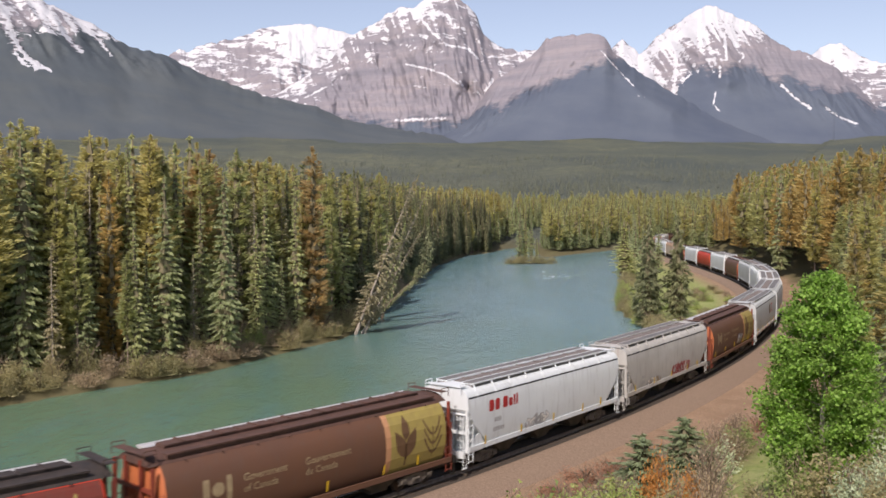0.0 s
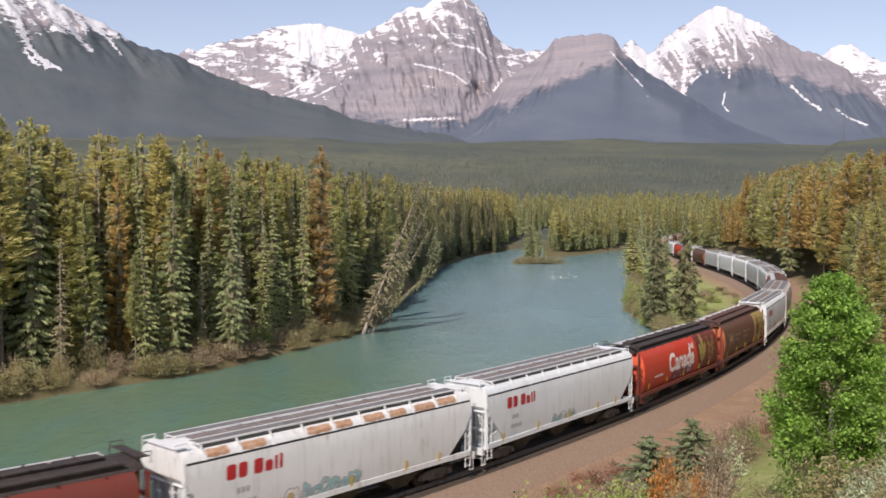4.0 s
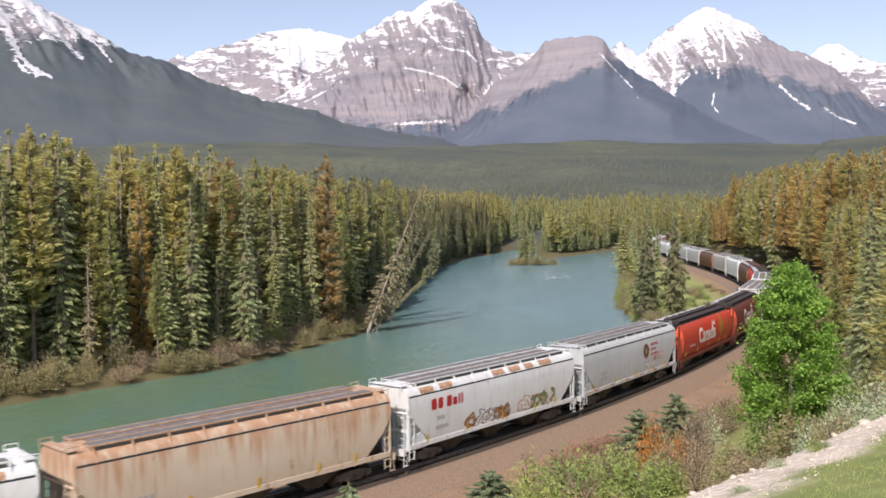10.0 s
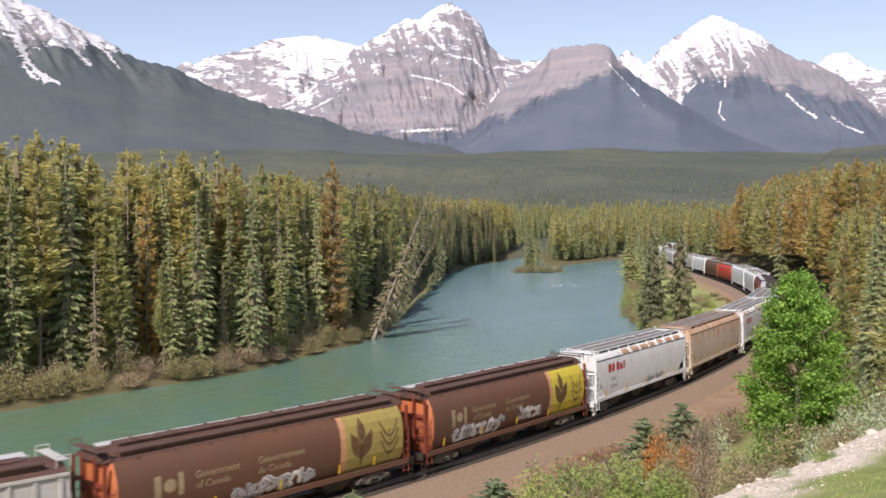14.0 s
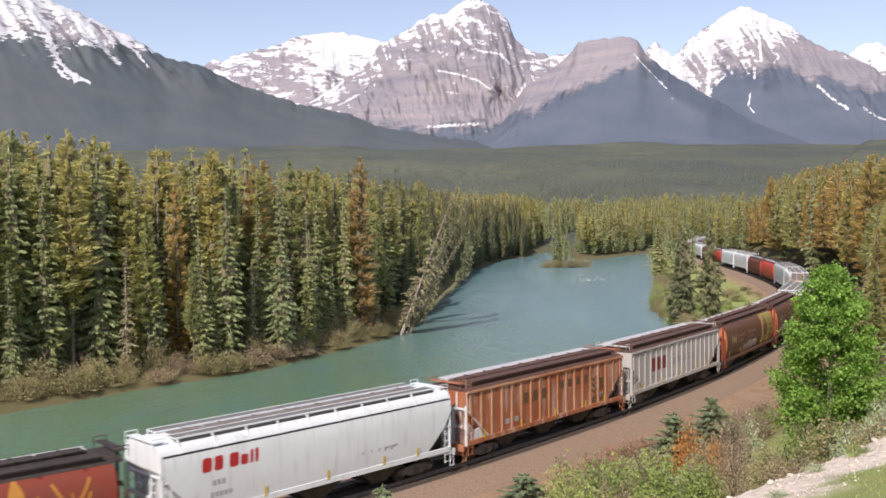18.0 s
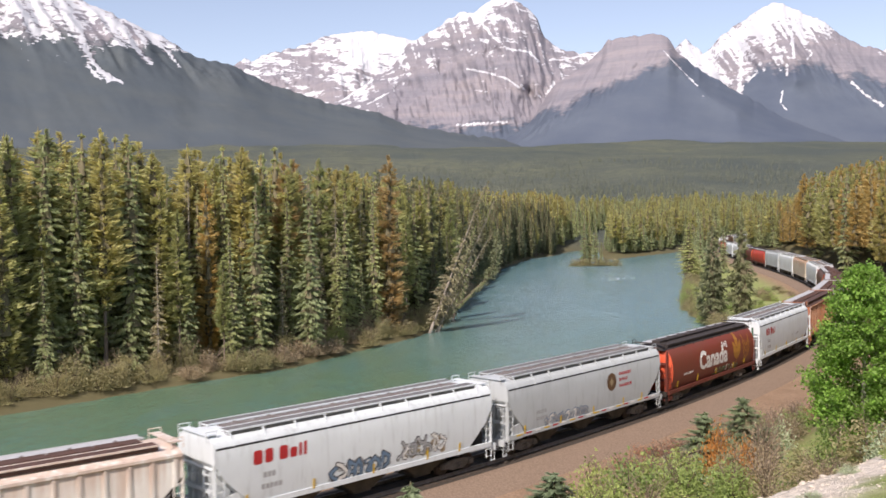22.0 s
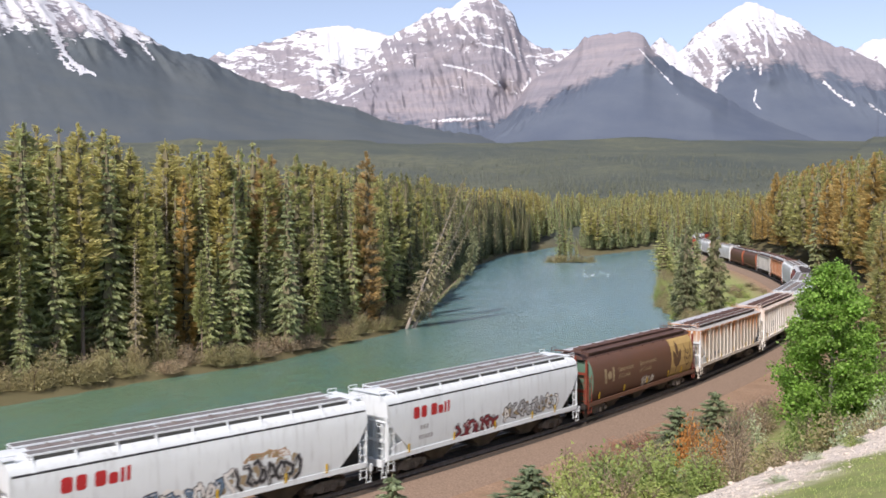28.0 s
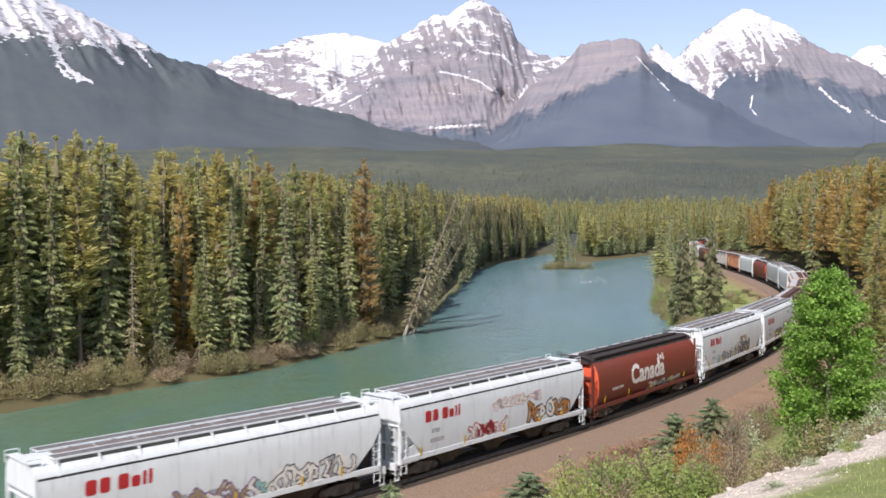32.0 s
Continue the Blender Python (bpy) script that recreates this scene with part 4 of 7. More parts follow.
def bay_mesh():
    bm = bmesh.new()
    top = [bm.verts.new(p) for p in ((-1.95, -1.12, 1.30), (1.95, -1.12, 1.30), (1.95, 1.12, 1.30), (-1.95, 1.12, 1.30))]
    low = [bm.verts.new(p) for p in ((-0.5, -0.85, 0.36), (0.5, -0.85, 0.36), (0.5, 0.85, 0.36), (-0.5, 0.85, 0.36))]
    for i in range(4):
        j = (i + 1) % 4
        bm.faces.new((top[i], low[i], low[j], top[j]))
    bm.faces.new(top), bm.faces.new(low[::-1])
    box(bm, -0.55, -0.82, 0.26, 0.55, 0.82, 0.36)
    bmesh.ops.recalc_face_normals(bm, faces=bm.faces)
    return bm


def ladder_mesh():
    bm = bmesh.new()
    for y in (-0.2, 0.2):
        rod(bm, (0, y, 0.55), (0, y, 3.0), 0.028, sides=5)
    for i in range(7):
        rod(bm, (0, -0.2, 0.62 + i * 0.37), (0, 0.2, 0.62 + i * 0.37), 0.02, sides=5)
    return bm


def side_ladder_mesh():
    bm = bmesh.new()
    for x in (-0.2, 0.2):
        rod(bm, (x, 0, 0.55), (x, 0, 3.0), 0.028, sides=5)
    for i in range(7):
        rod(bm, (-0.2, 0, 0.62 + i * 0.37), (0.2, 0, 0.62 + i * 0.37), 0.02, sides=5)
    return bm


def coupler_mesh():
    bm = bmesh.new()
    box(bm, 8.1, -0.11, 0.74, 8.72, 0.11, 0.98)
    box(bm, 8.62, -0.2, 0.7, 8.98, 0.12, 1.02)
    box(bm, 8.2, 0.3, 0.45, 8.75, 0.34, 0.5)
    return bm


def sill_mesh():
    bm = bmesh.new()
    box(bm, -8.3, -0.06, 0.98, 8.3, 0.06, 1.22)
    box(bm, -8.3, 0.0, 0.98, 8.3, 0.12, 1.02)
    return bm


def reflector_mesh():
    bm = bmesh.new()
    box(bm, -0.055, -0.008, 0.0, 0.055, 0.008, 0.46)
    return bm


def sill_reflector_mesh():
    bm = bmesh.new()
    box(bm, -0.26, -0.008, 0.0, 0.26, 0.008, 0.08)
    return bm


def platform_mesh():
    bm = bmesh.new()
    box(bm, 6.6, -1.4, 1.02, 8.42, 1.4, 1.10)
    box(bm, 8.3, -1.5, 0.86, 8.44, 1.5, 1.22)
    for y in (-1.42, 1.42):
        box(bm, 8.1, y - 0.04, 0.30, 8.4, y + 0.04, 0.36)
        rod(bm, (8.12, y, 0.33), (8.12, y, 0.95), 0.02, sides=5)
        rod(bm, (8.38, y, 0.33), (8.38, y, 0.95), 0.02, sides=5)
    box(bm, 5.0, -0.3, 0.7, 8.3, 0.3, 1.02)
    return bm


def brake_mesh():
    bm = bmesh.new()
    for i in range(12):
        a, b = i * math.pi / 6, (i + 1) * math.pi / 6
        rod(bm, (0, 0.27 * math.cos(a), 0.27 * math.sin(a)), (0, 0.27 * math.cos(b), 0.27 * math.sin(b)), 0.022, sides=5)
    for i in range(3):
        a = i * math.pi / 3
        rod(bm, (0, 0.27 * math.cos(a), 0.27 * math.sin(a)), (0, -0.27 * math.cos(a), -0.27 * math.sin(a)), 0.015, sides=4)
    box(bm, -0.2, -0.13, -0.13, -0.03, 0.13, 0.13)
    return bm


def post_mesh(height):
    def make():
        bm = bmesh.new()
        box(bm, -0.065, -0.06, 1.1, 0.065, 0.06, height)
        return bm
    return make


def beam_mesh(half):
    def make():
        bm = bmesh.new()
        box(bm, -0.05, -half, -0.08, 0.05, half, 0.08)
        return bm
    return make


def shear_plate_mesh():
    """A sloping corner plate between sill and slope sheet."""
    bm = bmesh.new()
    v = [bm.verts.new((x, dy, z)) for dy in (-0.03, 0.03) for x, z in ((6.4, 1.15), (7.7, 1.15), (7.7, 1.75), (6.95, 1.95))]
    for f in ((0, 1, 2, 3), (7, 6, 5, 4), (0, 4, 5, 1), (1, 5, 6, 2), (2, 6, 7, 3), (3, 7, 4, 0)):
        bm.faces.new([v[i] for i in f])
    bmesh.ops.recalc_face_normals(bm, faces=bm.faces)
    return bm


def end_panel_mesh():
    bm = bmesh.new()
    box(bm, 8.045, -1.50, 3.05, 8.085, 1.50, 4.03)
    for y in (-0.8, 0.0, 0.8):
        box(bm, 8.08, y - 0.05, 3.05, 8.13, y + 0.05, 4.0)
    return bm


def slope_sheet_mesh():
    """The underside of the sloping end, with centre web added to close off the view."""
    bm = bmesh.new()
    line = ((8.02, 3.10), (8.06, 3.02), (6.12, 1.24), (6.06, 1.30))
    v = [bm.verts.new((x, y, z)) for y in (-1.5, 1.5) for x, z in line]
    for f in ((0, 1, 2, 3), (7, 6, 5, 4), (0, 4, 5, 1), (1, 5, 6, 2), (2, 6, 7, 3), (3, 7, 4, 0)):
        bm.faces.new([v[i] for i in f])
    web = ((7.98, 3.04), (8.0, 1.1), (6.1, 1.1), (6.12, 1.25))
    for y in (-0.9, 0.0, 0.9):
        v = [bm.verts.new((x, y + d, z)) for d in (-0.02, 0.02) for x, z in web]
        for f in ((0, 1, 2, 3), (7, 6, 5, 4), (0, 4, 5, 1), (1, 5, 6, 2), (2, 6, 7, 3), (3, 7, 4, 0)):
            bm.faces.new([v[i] for i in f])
    bmesh.ops.recalc_face_normals(bm, faces=bm.faces)
    return bm


def end_frame(kind, car, m, paint_):
    if kind == "barrel":
        for y, h in ((-1.36, 4.0), (1.36, 4.0), (-0.55, 4.2), (0.55, 4.2)):
            piece("end_post", f"post_{h}", post_mesh(h), paint_, car, m @ pose(8.02, y, 0))
        for z in (1.96, 3.1):
            piece("end_beam", "beam_wide", beam_mesh(1.36), paint_, car, m @ pose(8.02, 0, z))
    else:
        for y, h in ((-1.44, 3.3), (1.44, 3.3), (-0.45, 3.25), (0.45, 3.25)):
            piece("end_post", f"post_{h}", post_mesh(h), paint_, car, m @ pose(8.06 if abs(y) > 1 else 7.96, y, 0))
        piece("end_beam", "beam_full", beam_mesh(1.44), paint_, car, m @ pose(8.05, 0, 2.1))
        for y in (-1.44, 1.44) if m[0][0] < 0 else ():
            piece("shear_plate", "shear_plate", shear_plate_mesh, paint_, car, m @ pose(0, y, 0))


def end_cap_mesh():
    """The bulged round end of a cylindrical car."""
    bm = bmesh.new()
    rings = []
    for k, out in ((1.0, 0.0), (0.93, 0.10), (0.7, 0.22), (0.35, 0.30)):
        ring = []
        for sign in (-1, 1):
            for z in (BARREL_Z if sign < 0 else BARREL_Z[::-1]):
                ring.append(bm.verts.new((7.34 + out, sign * half_width("barrel", z) * 1.012 * k, 2.7 + (z - 2.7) * k)))
        rings.append(ring)
    n = len(rings[0])
    for a, b in zip(rings, rings[1:]):
        for i in range(n):
            bm.faces.new((a[i], a[(i + 1) % n], b[(i + 1) % n], b[i]))
    bm.faces.new(rings[-1])
    bmesh.ops.recalc_face_normals(bm, faces=bm.faces)
    return bm


def ribs_mesh():
    bm = bmesh.new()
    for x in np.linspace(-8.05, 8.05, 18):
        low = 1.2 if abs(x) < 6.4 else 1.2 + (abs(x) - 6.4) * 0.95
        for y in (-1.53, 1.47):
            box(bm, x - 0.07, y, low, x + 0.07, y + 0.06, 4.02)
    for y in (-1.56, 1.47):
        box(bm, -8.35, y, 3.95, 8.35, y + 0.09, 4.07)
    return bm


def trough_mesh():
    """The long loading hatch with its covers."""
    bm = bmesh.new()
    box(bm, -7.2, -0.30, 4.34, 7.2, 0.30, 4.46)
    for i in range(8):
        x = -6.3 + i * 1.8
        box(bm, x - 0.84, -0.34, 4.46, x + 0.84, 0.34, 4.51)
        box(bm, x - 0.04, -0.40, 4.5, x + 0.04, 0.40, 4.56)
    return bm


def board_mesh():
    """The grating of a roof walkway, deepened so its side fills the shaded gap."""
    bm = bmesh.new()
    box(bm, -7.5, -0.33, 4.25, 7.5, 0.29, 4.475)
    return bm


def walk_rail_mesh(brackets=True):
    """Edge rails and brackets that carry a roof walkway."""
    bm = bmesh.new()
    for y in (-0.37, 0.33):
        box(bm, -7.55, y - 0.035, 4.42, 7.55, y + 0.035, 4.49)
    for x in np.linspace(-7.47, 7.47, 10):
        box(bm, x - 0.04, -0.37, 4.40, x + 0.04, 0.33, 4.45)
        if not brackets:
            continue
        v = [bm.verts.new((x + dx, y, z)) for dx in (-0.035, 0.035) for y, z in ((-0.72, 3.86), (-0.66, 3.86), (-0.33, 4.42), (-0.40, 4.42))]
        for f in ((0, 1, 2, 3), (7, 6, 5, 4), (0, 4, 5, 1), (1, 5, 6, 2), (2, 6, 7, 3), (3, 7, 4, 0)):
            bm.faces.new([v[i] for i in f])
    bmesh.ops.recalc_face_normals(bm, faces=bm.faces)
    return bm


def end_walk_mesh():
    bm = bmesh.new()
    box(bm, 7.75, -1.15, 4.45, 8.2, 1.15, 4.48)
    for y in (-1.15, 1.15):
        rod(bm, (7.72, y, 4.05), (7.72, y, 4.64), 0.022, sides=5)
        rod(bm, (8.25, y, 4.2), (8.25, y, 4.64), 0.022, sides=5)
        rod(bm, (7.72, y, 4.64), (8.25, y, 4.64), 0.022, sides=5)
    return bm


def eave_mesh():
    """The dark roof cap of a cylindrical car, reaching out over its end platforms."""
    bm = hull("barrel", 4.0, 4.36, 0.015, 8.35)
    for x in np.linspace(-6.8, 6.8, 9):
        for y in (-1.2, 1.2):
            box(bm, x - 0.03, y - 0.04, 4.0, x + 0.03, y + 0.04, 4.05)
    return bm


# lettering and painted shapes: flat outlines laid on the car's side, 6 mm proud of it
def decal(name, kind, outlines, material, parent, lift=0.006, label="", spread=0.0):
    bm = bmesh.new()
    for i, line in enumerate(outlines):
        try:
            bm.faces.new([bm.verts.new((u, v, spread * i)) for u, v in line])
        except ValueError:
            continue
    bmesh.ops.triangulate(bm, faces=bm.faces)
    return settle_decal(name, kind, bm, material, parent, lift, label)


def settle_decal(name, kind, bm, material, parent, lift, label=""):
    vs = [v.co.y for v in bm.verts]
    if kind != "ribbed" and vs:
        for z in sorted({*np.arange(math.floor(min(vs) / 0.15) * 0.15, max(vs), 0.15), *[h for h in (SMOOTH_Z if kind == "smooth" else BARREL_Z) if min(vs) < h < max(vs)]}):
            bmesh.ops.bisect_plane(bm, geom=bm.verts[:] + bm.edges[:] + bm.faces[:], plane_co=(0, float(z), 0), plane_no=(0, 1, 0))
    for v in bm.verts:
        u, z = v.co.x, v.co.y
        v.co = (u, -(half_width(kind, z) + lift + v.co.z), z)
    me = bpy.data.meshes.new(name)
    bm.to_mesh(me)
    bm.free()
    return link(name, me, material, parent, label)


def rect(u, v, w, h):
    return [(u, v), (u + w, v), (u + w, v + h), (u, v + h)]


LETTERS = {}


def letters(text, u, v, height, kind, material, parent, name, lift=0.008, bold=0.012, squeeze=1.0):
    """Words on a car's side, set in the built-in font."""
    if text not in LETTERS:
        cu = bpy.data.curves.new("words", "FONT")
        cu.body, cu.size, cu.offset, cu.resolution_u = text, 1.0, bold, 3
        ob = bpy.data.objects.new("words", cu)
        scene.collection.objects.link(ob)
        me = bpy.data.meshes.new_from_object(ob.evaluated_get(bpy.context.evaluated_depsgraph_get()))
        bpy.data.objects.remove(ob)
        LETTERS[text] = me
    bm = bmesh.new()
    bm.from_mesh(LETTERS[text])
    k = height / 0.70
    for w in bm.verts:
        w.co = (u + w.co.x * k * squeeze, v + w.co.y * k, 0)
    return settle_decal(name, kind, bm, material, parent, lift)


def leaf(u, v, length, width, turn_deg):
    """A pointed leaf outline."""
    pts = []
    n = 7
    for i in range(n + 1):
        k = i / n
        pts.append((length * k, width * math.sin(math.pi * k ** 0.8) * 0.5))
    for i in range(n - 1, 0, -1):
        k = i / n
        pts.append((length * k, -width * math.sin(math.pi * k ** 0.8) * 0.5))
    c, s = math.cos(radians(turn_deg)), math.sin(radians(turn_deg))
    return [(u + a * c - b * s, v + a * s + b * c) for a, b in pts]


def disc(u, v, r, n=18, k=1.0):
    return [(u + r * math.cos(2 * math.pi * i / n), v + k * r * math.sin(2 * math.pi * i / n)) for i in range(n)]


def wheat(u, v, size, kind, material, parent, lift=0.009):
    """A wheat-ear emblem: stalk, paired leaves and a centre kernel."""
    shapes = [rect(u - 0.035 * size, v, 0.07 * size, 0.7 * size)]
    shapes += [leaf(u, v + 0.25 * size, 0.95 * size, 0.42 * size, 62), leaf(u, v + 0.25 * size, 0.95 * size, 0.42 * size, 118), leaf(u, v + 0.75 * size, 0.75 * size, 0.34 * size, 90)]
    decal("wheat_emblem", kind, shapes, material, parent, lift)


def wheat_lines(u, v, size, kind, material, parent):
    shapes = []
    for side in (-1, 1):
        for i in range(3):
            y = v + (0.15 + 0.32 * i) * size
            a = (u + side * 0.05 * size, y)
            pts = [(a[0] + side * size * 0.42 * k, a[1] + size * (0.55 * k ** 1.6)) for k in (0, 0.25, 0.5, 0.75, 1)]
            shapes.append([(p[0], p[1]) for p in pts] + [(p[0] - side * 0.05 * size, p[1] + 0.06 * size) for p in pts[::-1]])
    shapes.append(rect(u - 0.02 * size, v, 0.04 * size, 1.1 * size))
    for line in shapes:
        decal("wheat_line", kind, [line], material, parent, 0.011)


def stroke(x0, y0, x1, y1, t):
    """A thick tapered bar from one point to another."""
    a = math.atan2(y1 - y0, x1 - x0)
    c, s = math.cos(a), math.sin(a)
    e = t * 0.35
    return [(x0 - c * e + s * t * 0.5, y0 - s * e - c * t * 0.5), (x1 + c * e + s * t * 0.4, y1 + s * e - c * t * 0.4),
            (x1 + c * e * 1.6, y1 + s * e * 1.6), (x1 + c * e - s * t * 0.4, y1 + s * e + c * t * 0.4), (x0 - c * e - s * t * 0.5, y0 - s * e + c * t * 0.5)]


def thick_line(points, t):
    """A round-ended thick line as overlapping pieces."""
    shapes = [disc(x, y, t * 0.5, 8) for x, y in points]
    shapes += [stroke(*p, *q, t) for p, q in zip(points, points[1:])]
    return shapes


def glyph(rnd):
    """An abstract bulging sign in a unit cell: rings, hooks, bars and waves, none of them letters."""
    kind = rnd.randrange(5)
    a0, turn_ = rnd.uniform(0, 6.28), rnd.choice((3.6, 4.6, 6.3)) * rnd.choice((-1, 1))
    if kind < 2:
        line = [(0.5 + 0.36 * math.cos(a0 + turn_ * i / 8), 0.5 + 0.42 * math.sin(a0 + turn_ * i / 8)) for i in range(9)]
    elif kind == 2:
        line = [(0.5 + 0.34 * math.sin(5.2 * i / 7 + a0), 0.06 + 0.88 * i / 7) for i in range(8)]
    elif kind == 3:
        line = [(0.25, 0.05), (0.3, 0.5), (0.35, 0.95), (0.7, 0.75), (0.75, 0.4), (0.45, 0.3)]
    else:
        line = [(0.15, 0.85), (0.4, 0.95), (0.6, 0.6), (0.45, 0.2), (0.8, 0.05)]
    return [(x + rnd.uniform(-0.06, 0.06), y + rnd.uniform(-0.06, 0.06)) for x, y in line]


def spray(kind, parent, u, v, width, height, fill, outline, count, seed):
    """A sprayed tag: a soft patch, crowded bulging signs over a wider outline, and thin glints; no readable words."""
    rnd = random.Random(seed)
    count = int(count * 1.5)
    w = width / count
    t = min(w * 1.3, height) * 0.27
    patch = []
    for _ in range(count * 2):
        x, y, r = u + width * rnd.random(), v + height * rnd.uniform(0.05, 0.9), height * rnd.uniform(0.12, 0.26)
        patch.append([(x + r * rnd.uniform(0.7, 1.4) * math.cos(k * 0.785), y + r * rnd.uniform(0.6, 1.1) * math.sin(k * 0.785)) for k in range(8)])
    decal("spray_patch", kind, patch, INKS[rnd.choice(("grey", "tan", "white", "grey"))], parent, 0.004, spread=0.00003)
    under, over, glints = [], [], []
    for i in range(count):
        x0, y0 = u + i * w + rnd.uniform(-0.12, 0.12) * w, v + rnd.uniform(-0.08, 0.12) * height
        skew, k, tall = rnd.uniform(-0.3, 0.5), rnd.uniform(1.2, 1.8), rnd.uniform(0.75, 1.08)
        line = [(x0 + x * w * k + skew * y * w, y0 + y * height * tall * rnd.uniform(0.92, 1.05)) for x, y in glyph(rnd)]
        under += thick_line(line, t * 1.7)
        (over if rnd.random() < 0.75 else glints).extend(thick_line(line, t))
        glints.append(stroke(*line[0], *line[1], t * 0.3))
    decal("spray_outline", kind, under, INKS[outline], parent, 0.007, spread=0.00004)
    decal("spray_fill", kind, over, INKS[fill], parent, 0.016, spread=0.00004)
    decal("spray_glint", kind, glints, INKS["white" if fill != "white" else "grey"], parent, 0.022, spread=0.00004)


def scrawl(kind, parent, u, v, width, height, ink, count, seed):
    """Thin sprayed lines, like handwriting that cannot be read."""
    rnd = random.Random(seed)
    shapes = []
    for i in range(count):
        x = u + width * (i + rnd.uniform(0, 0.6)) / count
        y = v + rnd.uniform(0, 0.35) * height
        dx, dy = rnd.uniform(-0.1, 0.35) * height, rnd.uniform(0.4, 0.75) * height
        t = rnd.uniform(0.05, 0.1)
        shapes.append([(x, y), (x + t, y), (x + dx + t, y + dy), (x + dx, y + dy)])
        if rnd.random() < 0.7:
            w = width / count * rnd.uniform(0.5, 1.1)
            yy = y + rnd.uniform(0, 1) * dy
            shapes.append([(x, yy), (x + w, yy + 0.1 * height), (x + w, yy + 0.1 * height + t), (x, yy + t)])
    decal("spray_lines", kind, shapes, INKS[ink], parent, 0.012)


def slab(u, v, w, h, skew=0.06):
    """A plain block with clipped corners."""
    c = min(w, h) * 0.18
    pts = [(u + c, v), (u + w - c, v), (u + w, v + c), (u + w, v + h - c), (u + w - c, v + h), (u + c, v + h), (u, v + h - c), (u, v + c)]
    return [(a + skew * (b - v), b) for a, b in pts]


def red_wordmark(parent, kind="smooth", u=-6.55, v=2.95, h=0.60):
    """A two-word red company mark, as plain letter-sized blocks."""
    shapes = [slab(u + x, v, w, h * k) for x, w, k in ((0.0, 0.46, 1.0), (0.58, 0.42, 1.0), (1.32, 0.46, 1.0), (1.88, 0.38, 0.74), (2.36, 0.16, 0.95), (2.62, 0.16, 1.0))]
    decal("company_mark", kind, shapes, RED_INK, parent)
    bars = [rect(u + 0.5 + i * 0.22, v - 0.62, 0.16, 0.24) for i in range(3)] + [rect(u + 0.4 + i * 0.22, v - 1.12, 0.16, 0.22) for i in range(5)]
    for bar in bars:
        decal("number_bar", kind, [bar], GREY_INK, parent)


def small_bars(parent, kind, u, v, rows, ink, seed, size=0.16, count=7):
    rnd = random.Random(seed)
    shapes = []
    for r in range(rows):
        x = u
        for i in range(count - rnd.randint(0, 3)):
            w = rnd.uniform(0.5, 1.0) * size
            shapes.append(rect(x, v - r * size * 1.9, w, size))
            x += w + size * 0.4
    for bar in shapes:
        decal("lettering_bar", kind, [bar], ink, parent)


def country_mark(parent, u=-3.2, v=2.05, h=1.26):
    letters("Canada", u, v, h, "barrel", WHITE_INK, parent, "country_name", bold=0.034, squeeze=1.0)
    x = u + h / 0.7 * 2.5
    decal("flag_mark", "barrel", [rect(x, v + h * 0.86, 0.20, 0.46), rect(x + 0.72, v + h * 0.86, 0.20, 0.46), disc(x + 0.46, v + h * 0.86 + 0.23, 0.17, 8)], WHITE_INK, parent)




